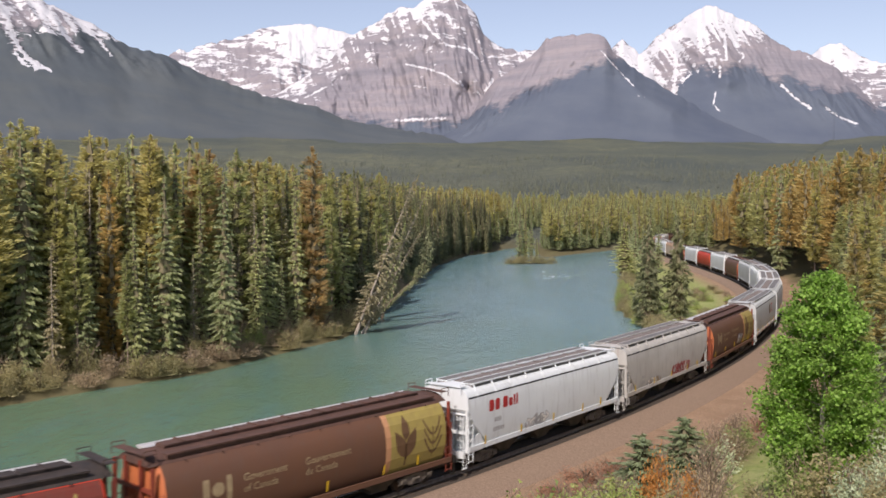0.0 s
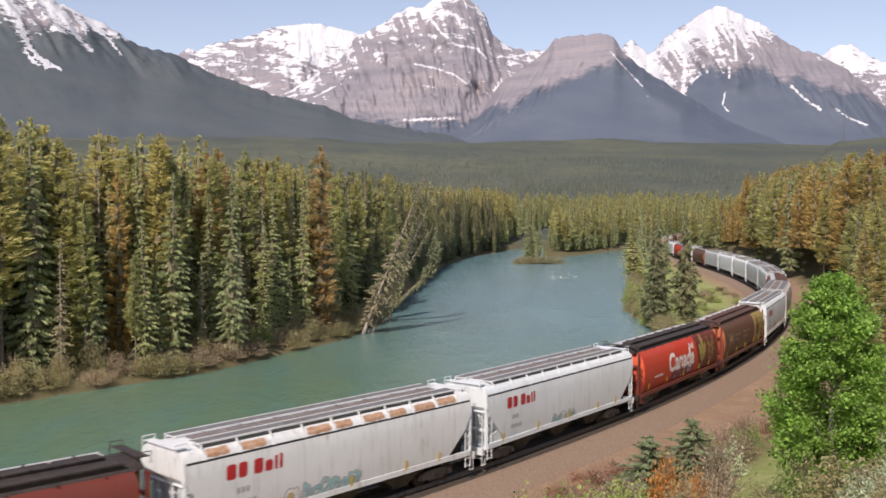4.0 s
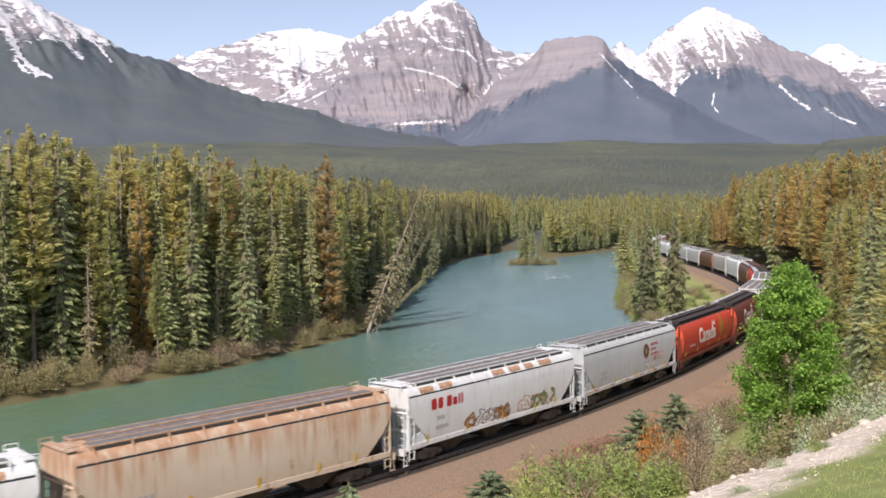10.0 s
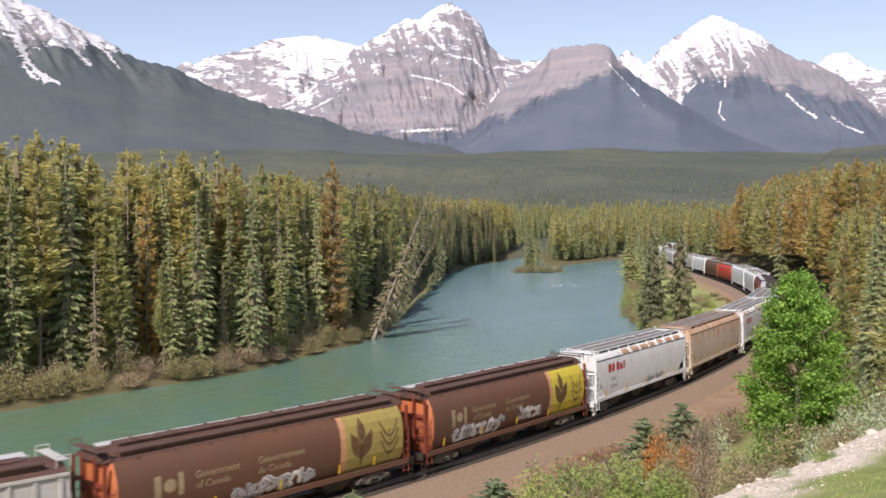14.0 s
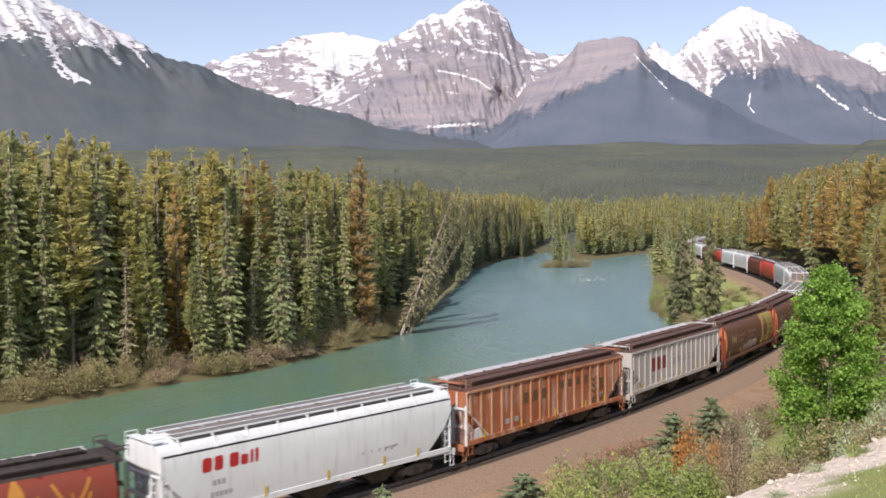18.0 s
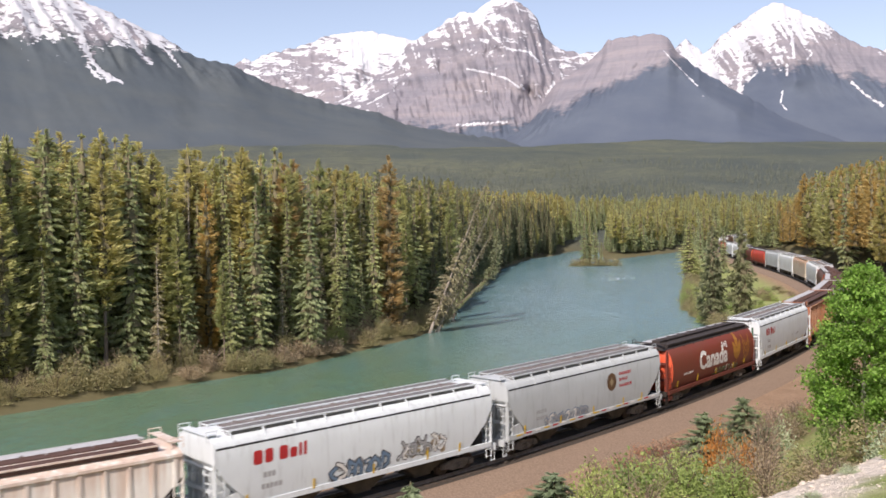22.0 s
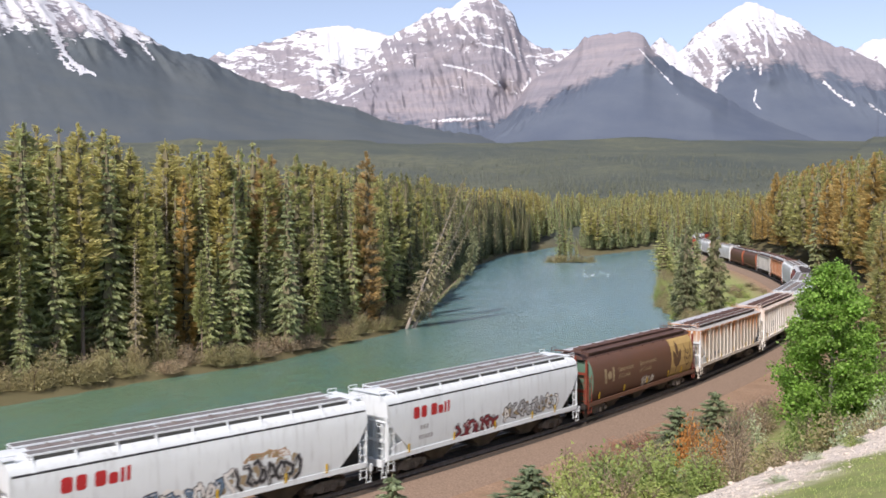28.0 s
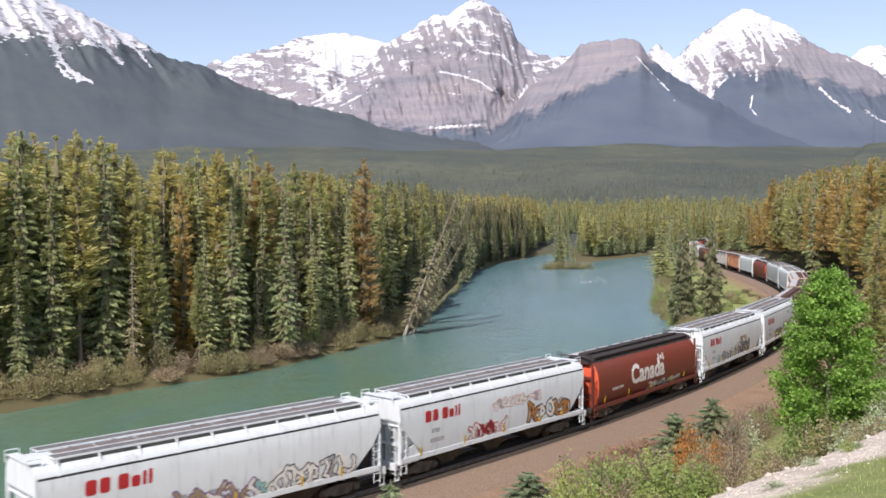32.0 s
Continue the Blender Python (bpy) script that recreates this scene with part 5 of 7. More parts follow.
def hopper_car(kind, body, ends, roof, label, hatch=HATCH, boards=WALK_DARK, frame_paint=None, posts=None, ribs=None, front=None):
    # Cylindrical cars pass a darker post paint, for the shade on their ends.
    posts = posts or ends
    car = new("grain_hopper_car")
    tagged(car, label, "rail car", "cars of the grain train")
    top = 4.0 if kind == "barrel" else 4.47 if kind == "smooth" else 4.04
    piece("body", kind + "_body", lambda: hull(kind, BARREL_Z[0] if kind == "barrel" else 1.28, top), body, car, smooth=True)
    if kind == "barrel":
        piece("roof", "barrel_roof", eave_mesh, roof, car, label="dark curved roof cap", smooth=True)
    elif kind == "ribbed":
        piece("roof", "ribbed_roof", lambda: hull("ribbed", 4.045, 4.38, 0.0, 8.37), roof, car, smooth=True)
        piece("ribs", "ribs", ribs_mesh, ribs or body, car, label="upright pressed side posts")
    else:
        decal("seam_line", "smooth", [rect(-8.3, 3.87, 16.6, 0.085)], BLACK_INK, car)
    piece("loading_hatch", "trough", trough_mesh, hatch, car)
    for y, rz in ((-0.82, 0), (0.82, 180)):
        low = kind == "barrel"
        m = pose(0, y * (0.85 if low else 1), -0.13 if low else 0.08 if kind == "smooth" else 0, 0, 0, rz)
        far_side = kind != "smooth" and y > 0
        piece("roof_walkway", "board", board_mesh, GALV if far_side else boards, car, m, "grated steel roof walkway")
        piece("walkway_rail", "walk_rail" if kind == "smooth" else "walk_rail_bare", lambda: walk_rail_mesh(kind == "smooth"), GALV if far_side else roof if kind != "smooth" else body, car, m)
    frame_paint = frame_paint or body
    for y, rz in ((-1.5, 0), (1.5, 180)):
        piece("side_sill", "sill", sill_mesh, frame_paint, car, pose(0, y, 0.0 if kind == "barrel" else 0.15, 0, 0, rz))
    for x in (-6.9, -3.4, 0.1, 3.6, 5.9):
        piece("reflector", "reflector", reflector_mesh, REFLECTOR, car, pose(x, -(half_width(kind, 1.55) + (0.085 if kind == "ribbed" else 0.03)), 1.30, 3 if kind == "smooth" else 8 if kind == "barrel" else 0))
    for rz in (0, 180):
        m = pose(0, 0, 0, 0, 0, rz) @ pose(0.30, 0, 0)
        piece("end_platform", "platform", platform_mesh, DARK_STEEL if kind == "barrel" else frame_paint, car, m)
        end_frame(kind, car, m, front or posts if rz == 0 else posts)
        piece("end_walkway", "end_walk", end_walk_mesh, roof if kind == "barrel" else body, car, m)
        piece("coupler", "coupler", coupler_mesh, DARK_STEEL, car, pose(0, 0, 0, 0, 0, rz))
        if kind == "barrel":
            piece("end_cap", "end_cap", end_cap_mesh, ends, car, m @ pose(0.25, 0, 0), "painted bulged round end", True)
        for y in (-1.52, 1.52):
            piece("side_ladder", "side_ladder", side_ladder_mesh, posts if kind == "barrel" else frame_paint, car, m @ pose(7.85, y, 0))
        piece("end_ladder", "ladder", ladder_mesh, posts if kind == "barrel" else frame_paint, car, m @ pose(8.2, 1.1, 0))
        if kind != "barrel":
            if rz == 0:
                # Front sheet is black in place of the shade that falls there.
                piece("slope_sheet", "slope_sheet", slope_sheet_mesh, DARK_STEEL, car, m, "slope sheet coloured black for the shade under the end")
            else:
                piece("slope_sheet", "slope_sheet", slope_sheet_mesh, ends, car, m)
            if kind == "ribbed":
                piece("end_panel", "end_panel", end_panel_mesh, ends, car, m)
        truck(car, 6.25 if rz == 0 else -6.25)
    piece("brake_wheel", "brake", brake_mesh, ends, car, pose(-8.25, 0.3, 2.5))
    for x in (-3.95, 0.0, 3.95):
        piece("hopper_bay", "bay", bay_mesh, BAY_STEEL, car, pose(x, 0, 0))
    return car


def white_car(tags=(), rusty=False, label="white curved-side grain hopper car with a red company mark", mark_=True):
    car = hopper_car("smooth", WHITE_RUSTY if rusty else WHITE_PAINT, WHITE_PAINT, WHITE_PAINT, label, HATCH)
    if mark_:
        red_wordmark(car)
    if rusty:
        r = random.Random(len(bpy.data.objects))
        for x in np.linspace(-7.47, 7.47, 10)[:-1]:
            if r.random() < 0.8:
                w, z0, x0 = r.uniform(0.9, 1.42), r.uniform(3.96, 4.01), x + r.uniform(0.1, 0.18)
                decal("rust_patch", "smooth", [[(x0 + w * u_, z0 + v_) for u_, v_ in ((0.0, 0.02), (0.22, 0.0), (0.4, -0.04), (0.55, 0.01), (0.8, -0.02), (1.0, 0.02), (1.01, 0.14), (0.99, 0.27), (0.8, 0.29), (0.5, 0.27), (0.2, 0.29), (0.01, 0.26), (-0.01, 0.12))]], RUST_PATCH, car, 0.006, "rusted patch on the roof edge")
    for t in tags:
        if t[0] == "scrawl":
            scrawl("smooth", car, *t[1:])
        else:
            spray("smooth", car, *t)
    return car


def grey_car(tags=()):
    car = hopper_car("smooth", GREY_PAINT, GREY_PAINT, GREY_PAINT, "pale grey curved-side hopper car with a round brown emblem")
    decal("round_emblem", "smooth", [disc(2.2, 2.95, 0.56, 20)], BROWN_INK, car)
    wheat(2.2, 2.62, 0.42, "smooth", TAN_INK, car, 0.010)
    for i in range(18):
        piece("sill_reflector", "sill_reflector", sill_reflector_mesh, (REFLECTOR, RED_INK, WHITE_INK)[i % 3], car, pose(-7.4 + 0.87 * i, -1.565, 1.26))
    small_bars(car, "smooth", 3.1, 3.25, 3, RED_INK, 5, 0.2, 8)
    small_bars(car, "smooth", -5.8, 2.2, 2, GREY_INK, 8, 0.2, 6)
    for t in tags:
        spray("smooth", car, *t)
    return car


def bare_car(body, label, tags=(), kind="smooth", roof=None):
    car = hopper_car(kind, body, body if kind == "smooth" else WHITE_RUSTY, roof or body, label)
    small_bars(car, kind, -5.8, 2.0, 2, GREY_INK, 11, 0.2, 6)
    for t in tags:
        spray(kind, car, *t)
    return car


def ribbed_car(body, roof, label, ends=None, ribs=None, blocks=(), chevrons=None):
    car = hopper_car("ribbed", body, ends or body, roof, label, ROOF_BROWN, ROOF_BROWN, ribs=ribs)
    for u in (-4.9, -4.0, 5.4):
        decal("lettering_bar", "ribbed", [rect(u, 1.7, 0.4, 0.3)], GREY_INK, car, 0.012)
    for u, v, w, h, ink in blocks:
        decal("stencil_block", "ribbed", [rect(u, v, w, h)], ink, car, 0.012)
    if chevrons is not None:
        for i in range(3):
            for side in (-1, 1):
                decal("chevron", "ribbed", [[(chevrons, 2.0 + 0.4 * i), (chevrons + side * 0.32, 2.25 + 0.4 * i), (chevrons + side * 0.32, 2.42 + 0.4 * i), (chevrons, 2.17 + 0.4 * i)]], BROWN_INK, car, 0.012)
    return car


def country_car(body, ends, label, wheat_ink=None, tags=(), front=None, faded=False):
    car = hopper_car("barrel", body, ends, ROOF_BLACK, label, ROOF_BLACK, ROOF_BLACK, MAROON_PAINT, MAROON_PAINT, front=front)
    if faded:
        decal("faded_panel", "barrel", [[(3.6, 1.15), (7.85, 1.15), (7.85, 3.97), (2.7, 3.97), (2.9, 2.9)]], MAROON_PAINT, car, 0.004, "faded brown rear third of the tank")
    country_mark(car)
    small_bars(car, "barrel", -5.9, 2.0, 1, WHITE_INK, 3, 0.17, 9)
    if wheat_ink is not None:
        wheat(4.2, 1.5, 1.75, "barrel", wheat_ink, car)
        wheat_lines(6.2, 1.5, 1.6, "barrel", wheat_ink, car)
    for t in tags:
        spray("barrel", car, *t)
    return car


def wheat_car(panel, label, ends=END_ORANGE, tags=(), stripe=True):
    car = hopper_car("barrel", BROWN_PAINT, ends, ROOF_BROWN, label, ROOF_BROWN, ROOF_BROWN, BROWN_PAINT, OXIDE_PAINT)
    if panel is not None:
        decal("painted_panel", "barrel", [rect(4.0, 1.15, 3.85, 2.82)], panel, car, 0.006, "yellow panel with brown wheat leaves")
        if stripe:
            decal("panel_stripe", "barrel", [rect(3.65, 1.15, 0.35, 2.82)], PEACH_INK, car)
        wheat(5.0, 1.45, 1.6, "barrel", BROWN_INK, car, 0.012)
        wheat_lines(6.9, 1.5, 1.4, "barrel", BROWN_INK, car)
    else:
        wheat(4.6, 1.45, 1.5, "barrel", OLIVE_INK, car)
        wheat_lines(6.3, 1.5, 1.3, "barrel", OLIVE_INK, car)
    letters("Government", -4.4, 2.75, 0.30, "barrel", TAN_INK, car, "agency_name", bold=0.01)
    letters("of Canada", -4.4, 2.30, 0.30, "barrel", TAN_INK, car, "agency_name", bold=0.01)
    letters("Gouvernement", -1.2, 2.75, 0.30, "barrel", TAN_INK, car, "agency_name", bold=0.01)
    letters("du Canada", -1.2, 2.30, 0.30, "barrel", TAN_INK, car, "agency_name", bold=0.01)
    decal("flag_mark", "barrel", [rect(-6.3, 2.2, 0.3, 0.95), rect(-5.2, 2.2, 0.25, 0.95), disc(-5.6, 2.68, 0.3, 7)], TAN_INK, car)
    for t in tags:
        spray("barrel", car, *t)
    return car


WHEAT_LABEL = "brown cylindrical hopper car with a yellow wheat panel"
TRAIN = {
    -10: lambda: wheat_car(None, WHEAT_LABEL), -9: lambda: white_car(), -8: lambda: country_car(RED_PAINT, END_RED, "bright red cylindrical hopper car with a white country name"),
    -7: lambda: white_car(), -6: lambda: wheat_car(OLIVE_INK, WHEAT_LABEL), -5: lambda: grey_car(), -4: lambda: white_car(),
    -3: lambda: white_car(rusty=True), -2: lambda: bare_car(GREY_PAINT, "plain pale grey curved-side hopper car"), -1: lambda: grey_car(),
    0: lambda: wheat_car(OLIVE_INK, WHEAT_LABEL, tags=((1.3, 1.5, 1.8, 0.7, "grey", "blue", 3, 3),)),
    1: lambda: bare_car(RIB_GREY, "dull grey curved-side hopper car with red sprayed tags", ((0.4, 1.35, 3.6, 0.75, "maroon", "red", 6, 5), (-4.8, 1.3, 2.6, 0.55, "tan", "grey", 4, 9))),
    2: lambda: white_car(((-3.0, 1.4, 2.4, 0.6, "white", "grey", 4, 2),)),
    3: lambda: wheat_car(OLIVE_INK, WHEAT_LABEL),
    4: lambda: country_car(RED_PAINT, END_RED, "bright red cylindrical hopper car fading to brown, with pale wheat", OLIVE_INK, ((-2.6, 1.35, 4.6, 0.6, "maroon", "violet", 7, 15),), None, True),
    5: lambda: white_car(((-2.0, 1.3, 2.6, 0.5, "teal", "grey", 5, 31),)),
    6: lambda: white_car(((-3.6, 1.3, 4.2, 0.62, "teal", "grey", 7, 13),), True),
    7: lambda: country_car(MAROON_PAINT, END_RED, "dark maroon cylindrical hopper car with red ends", None, ((1.0, 1.35, 4.4, 0.55, "grey", "tan", 7, 17),)),
    8: lambda: country_car(RED_PAINT, END_RED, "bright red cylindrical hopper car with gold wheat", GOLD_INK),
    9: lambda: grey_car(((2.0, 1.35, 1.6, 0.75, "white", "grey", 3, 19), (3.4, 2.1, 2.2, 0.4, "white", "red", 5, 23))),
    10: lambda: white_car(((-3.6, 1.35, 4.3, 0.85, "orange", "black", 6, 27), (1.6, 1.55, 4.2, 0.75, "green", "orange", 6, 29)), True),
    11: lambda: bare_car(TAN_PAINT, "tan curved-side hopper car streaked with rust"),
    12: lambda: white_car(((-0.5, 1.35, 4.0, 0.4, "blue", "grey", 6, 35),), True),
    13: lambda: wheat_car(YELLOW_INK, WHEAT_LABEL, tags=((-6.2, 1.3, 4.6, 0.8, "white", "grey", 6, 37), (0.2, 1.5, 2.4, 0.7, "grey", "white", 4, 39))),
    14: lambda: wheat_car(OLIVE_INK, WHEAT_LABEL, tags=((-2.5, 1.3, 4.4, 0.7, "grey", "white", 7, 41),)),
    15: lambda: ribbed_car(RIB_GREY, ROOF_BROWN, "grey rib-sided hopper car with brown stencil blocks", None, None, [(-5.06 + 0.947 * i, 2.3, 0.65, 0.95, INKS["maroon"]) for i in range(3)] + [(-1.22 + 0.947 * i, 2.35, 0.55, 0.5, GREY_INK) for i in range(5)]),
    16: lambda: ribbed_car(RUST_PAINT, ROOF_BROWN, "rust-orange rib-sided hopper car with white ends", WHITE_RUSTY, RUST_RIB, [(-3.06 + 0.947 * i, 2.6, 0.45, 0.62, BROWN_INK) for i in range(3)] + [(0.74 + 0.947 * i, 2.9, 0.4, 0.5, BROWN_INK) for i in range(4)] + [(5.42, 2.2, 0.5, 0.75, BROWN_INK), (4.5, 1.45, 0.45, 0.4, BROWN_INK), (5.45, 1.5, 0.45, 0.4, BROWN_INK)], 4.73),
    17: lambda: white_car((("scrawl", 2.2, 2.0, 2.2, 0.3, "grey", 5, 43),)),
    18: lambda: country_car(OXIDE_PAINT, END_RED, "red-brown cylindrical hopper car with green ends", GOLD_INK, ((-0.5, 1.2, 5.0, 0.5, "green", "maroon", 7, 45),), GREEN_PAINT),
    19: lambda: grey_car(((-5.0, 1.35, 4.6, 0.6, "grey", "blue", 8, 47),)),
    20: lambda: white_car(((-2.6, 1.25, 3.4, 0.95, "blue", "black", 5, 49), (1.6, 1.6, 3.2, 0.85, "grey", "black", 6, 51))),
    21: lambda: ribbed_car(CREAM_PAINT, CREAM_PAINT, "cream rib-sided hopper car with rusty ends", None, None, [(-5.0 + 0.947 * i, 2.15, 0.5, 0.55, GREY_INK) for i in range(2)]),
    22: lambda: ribbed_car(RIB_TAN, RIB_GREY, "rust-streaked tan rib-sided hopper car", WHITE_PAINT),
    23: lambda: wheat_car(FADED_GOLD, "brown cylindrical hopper car with faded gold panel, green ends", GREEN_PAINT, stripe=False, tags=((-0.8, 1.25, 1.8, 0.6, "white", "grey", 3, 53),)),
    24: lambda: white_car(((-3.4, 1.35, 3.6, 0.85, "maroon", "black", 6, 55), (0.8, 1.6, 5.2, 0.9, "grey", "black", 8, 57))),
    25: lambda: white_car(((-3.8, 1.25, 4.0, 0.95, "blue", "black", 7, 59), (0.4, 1.45, 3.9, 1.1, "black", "grey", 6, 61), (1.2, 2.65, 2.6, 0.35, "tan", "orange", 3, 63), (-4.8, 1.25, 1.2, 0.7, "teal", "teal", 2, 64))),
    26: lambda: country_car(OXIDE_PAINT, END_RED, "red-brown cylindrical hopper car with red ends", None, ((-0.5, 1.2, 5.4, 0.5, "teal", "grey", 8, 65),)),
    27: lambda: white_car(((-3.2, 1.3, 3.3, 0.9, "maroon", "red", 5, 67), (2.2, 1.45, 4.4, 1.1, "orange", "black", 5, 69), (-1.0, 2.75, 4.6, 0.5, "white", "pink", 7, 71))),
    28: lambda: white_car(((-3.4, 1.2, 4.6, 1.0, "tan", "violet", 6, 73), (1.0, 1.25, 1.2, 0.7, "teal", "green", 2, 75), (2.0, 1.3, 4.4, 1.15, "white", "black", 6, 77))),
}
PLAIN = (lambda: white_car(), lambda: bare_car(TAN_PAINT, "tan curved-side hopper car streaked with rust"), lambda: wheat_car(None, WHEAT_LABEL), lambda: white_car(rusty=True))
for k in range(-18, -10):
    TRAIN[k] = PLAIN[k % 4]
CARS = {k: TRAIN[k]() for k in sorted(TRAIN)}


def car_pose(s):
    xa, ya, _ = on_way(s - 6.25)
    xb, yb, _ = on_way(s + 6.25)
    return pose(float(xa + xb) / 2, float(ya + yb) / 2, 0.0, 0, 0, math.degrees(math.atan2(float(yb - ya), float(xb - xa))))


def motions():
    """The whole train rolls along the line at a steady speed."""
    for k, car in CARS.items():
        walk(car, [(t, car_pose(SPEED * (t - 9.0) - CAR_LENGTH * (k - 10) - CAR_LENGTH / 2 + 0.4)) for t in np.linspace(0, 32, 33)])
# ---- trees ----
def fast_mesh(name, verts, faces, inner=()):
    """A mesh from lists; the faces named in inner take the second material, bare inner twigs."""
    me = raw(name, [tuple(v) for v in verts], faces)
    if len(inner):
        me.materials.append(None)
        me.materials.append(INNER_TWIGS)
        me.polygons.foreach_set("material_index", [int(i in inner) for i in range(len(faces))])
    return me


def conifer_crown(seed, height, radius, start, levels, per, droop, sparse=0.0, tuft=0.42, taper=0.75, segs=4, core=0.5):
    """Whorls of flat boughs, each a fan of small needle sprays, round a dense inner core of twigs."""
    rnd = random.Random(seed)
    verts, faces = [], []
    lean = (rnd.uniform(-0.012, 0.012), rnd.uniform(-0.012, 0.012))
    loose = 0.07 if droop < 0 else 0.30
    wave = rnd.uniform(0, 6.28)

    def spread(k):
        full = radius * ((1 - k) ** taper * (0.88 + 0.16 * math.sin(9 * k + wave)) + 0.04)
        return full * (0.62 + 1.9 * k) if k < 0.2 else full

    for i in range(levels):
        k = i / (levels - 1)
        z = height * (start + (0.975 - start) * k) + rnd.uniform(-0.15, 0.15)
        full = spread(k)
        n = max(3, int(round(per * (0.5 + 0.65 * (1 - k)))))
        th0 = rnd.uniform(0, 6.28)
        for j in range(n):
            if rnd.random() < sparse:
                continue
            th = th0 + 2 * math.pi * j / n + rnd.uniform(-0.35, 0.35)
            ln = full * rnd.uniform(0.55, 1.22)
            dz = droop * (0.5 + 0.9 * (1 - k)) * rnd.uniform(0.6, 1.4)
            out, side = Vector((math.cos(th), math.sin(th), dz)), Vector((-math.sin(th), math.cos(th), 0))
            foot = Vector((lean[0] * z, lean[1] * z, z + rnd.uniform(-0.25, 0.25)))
            for q in range(segs):
                f = 0.25 + 0.77 * (q + rnd.random()) / segs
                wide = rnd.uniform(-1, 1) * ln * 0.34 * (1.12 - f)
                p = foot + out * (ln * f) + side * wide + Vector((0, 0, ln * (0.10 * f * f if droop < 0 else 0.16 * f) - 0.25 * abs(wide) + rnd.uniform(-loose, loose)))
                size = tuft * rnd.uniform(0.7, 1.3) * (0.5 + 0.5 * min(1.0, full / 1.4))
                u = (out + side * (1.6 * wide / max(ln, 0.1)) + Vector((rnd.uniform(-0.35, 0.35), rnd.uniform(-0.35, 0.35), (-0.35 if droop < 0 else 0.25) + rnd.uniform(-0.3, 0.3)))).normalized()
                v = u.cross(Vector((rnd.uniform(-1.2, 1.2), rnd.uniform(-1.2, 1.2), 0.8))).normalized()
                base = len(verts)
                verts += [p + v * (0.30 * size) - u * (0.45 * size), p + u * size, p - v * (0.30 * size) - u * (0.3 * size)]
                faces.append((base, base + 1, base + 2))
    solid = len(faces)
    if core:
        rows = max(5, levels // 3)
        for i in range(rows):
            k = i / rows
            z0, r0 = height * (start + (0.95 - start) * k), spread(k) * core
            z1 = z0 + height * (0.95 - start) / rows * 1.5
            base, m = len(verts), 7
            cx, cy = lean[0] * z0, lean[1] * z0
            verts.append(Vector((cx, cy, z1)))
            for j in range(m):
                a, r = 2 * math.pi * j / m + i, r0 * rnd.uniform(0.6, 1.25)
                verts.append(Vector((cx + r * math.cos(a), cy + r * math.sin(a), z0 - r * 0.35 + rnd.uniform(-0.2, 0.2))))
            faces += [(base, base + 1 + j, base + 1 + (j + 1) % m) for j in range(m)]
    inner = range(solid, len(faces))
    for q in range(3):
        top, base, a = Vector((lean[0] * height, lean[1] * height, height * 1.005)), len(verts), q * 2.1
        low = top - Vector((0, 0, height * 0.10))
        verts += [top, low + Vector((0.14 * math.cos(a), 0.14 * math.sin(a), 0)), low + Vector((0.14 * math.cos(a + 2.1), 0.14 * math.sin(a + 2.1), 0))]
        faces.append((base, base + 1, base + 2))
    return verts, faces, inner


def trunk_mesh(name, seed, height, radius, twigs, bend=0.0):
    rnd = random.Random(seed)
    bm = bmesh.new()
    rings = []
    for i in range(7):
        k = i / 6
        r = radius * (1 - 0.93 * k) * (1.35 if i == 0 else 1.0)
        cx = bend * k * k * height
        rings.append([bm.verts.new((cx + r * math.cos(j * math.pi / 3.5), r * math.sin(j * math.pi / 3.5), height * 0.97 * k - (0.5 if i == 0 else 0))) for j in range(7)])
    for a, b in zip(rings, rings[1:]):
        for j in range(7):
            bm.faces.new((a[j], a[(j + 1) % 7], b[(j + 1) % 7], b[j]))
    bm.faces.new(rings[-1])
    for _ in range(twigs):
        z = height * rnd.uniform(0.08, 0.62)
        th, ln = rnd.uniform(0, 6.28), rnd.uniform(0.5, 1.3)
        cx = bend * (z / height) ** 2 * height
        rod(bm, (cx, 0, z), (cx + ln * math.cos(th), ln * math.sin(th), z - ln * rnd.uniform(-0.1, 0.45)), 0.025, 0.006, 3)
    me = bpy.data.meshes.new(name)
    bm.to_mesh(me)
    bm.free()
    return me


TREE_MESHES = {}
for i in range(6):
    h = 20.0
    TREE_MESHES["spruce", i] = (trunk_mesh("trunk", 100 + i, h, 0.21, 4), fast_mesh("crown", *conifer_crown(200 + i, h, (2.35, 2.0, 2.5, 2.15, 1.85, 2.25)[i], (0.03, 0.07, 0.02, 0.10, 0.14, 0.05)[i], 32, 9, -0.34, 0.04, 0.28, 0.80, 27, 0.5)))
for i in range(6):
    h = 20.0
    TREE_MESHES["pine", i] = (trunk_mesh("trunk", 300 + i, h, 0.15, 34), fast_mesh("crown", *conifer_crown(400 + i, h, (2.1, 1.85, 2.25, 2.0, 1.75, 1.95)[i], (0.16, 0.30, 0.08, 0.22, 0.06, 0.38)[i], 27, 8, 0.05, 0.10, 0.36, 0.48, 26, 0.4)))
for i in range(2):
    h = 20.0
    TREE_MESHES["snag", i] = (trunk_mesh("trunk", 500 + i, h, 0.17, 70), fast_mesh("crown", *conifer_crown(520 + i, h, 1.6, 0.08, 34, 8, -0.40, 0.25, 0.34, 0.75, 9, 0)))
for i in range(3):
    TREE_MESHES["young", i] = (trunk_mesh("trunk", 540 + i, 5.0, 0.08, 0), fast_mesh("crown", *conifer_crown(560 + i, 5.0, (1.25, 1.1, 1.15)[i], 0.02, 18, 12, -0.10, 0.0, 0.20, 0.66, 26, 0.5)))

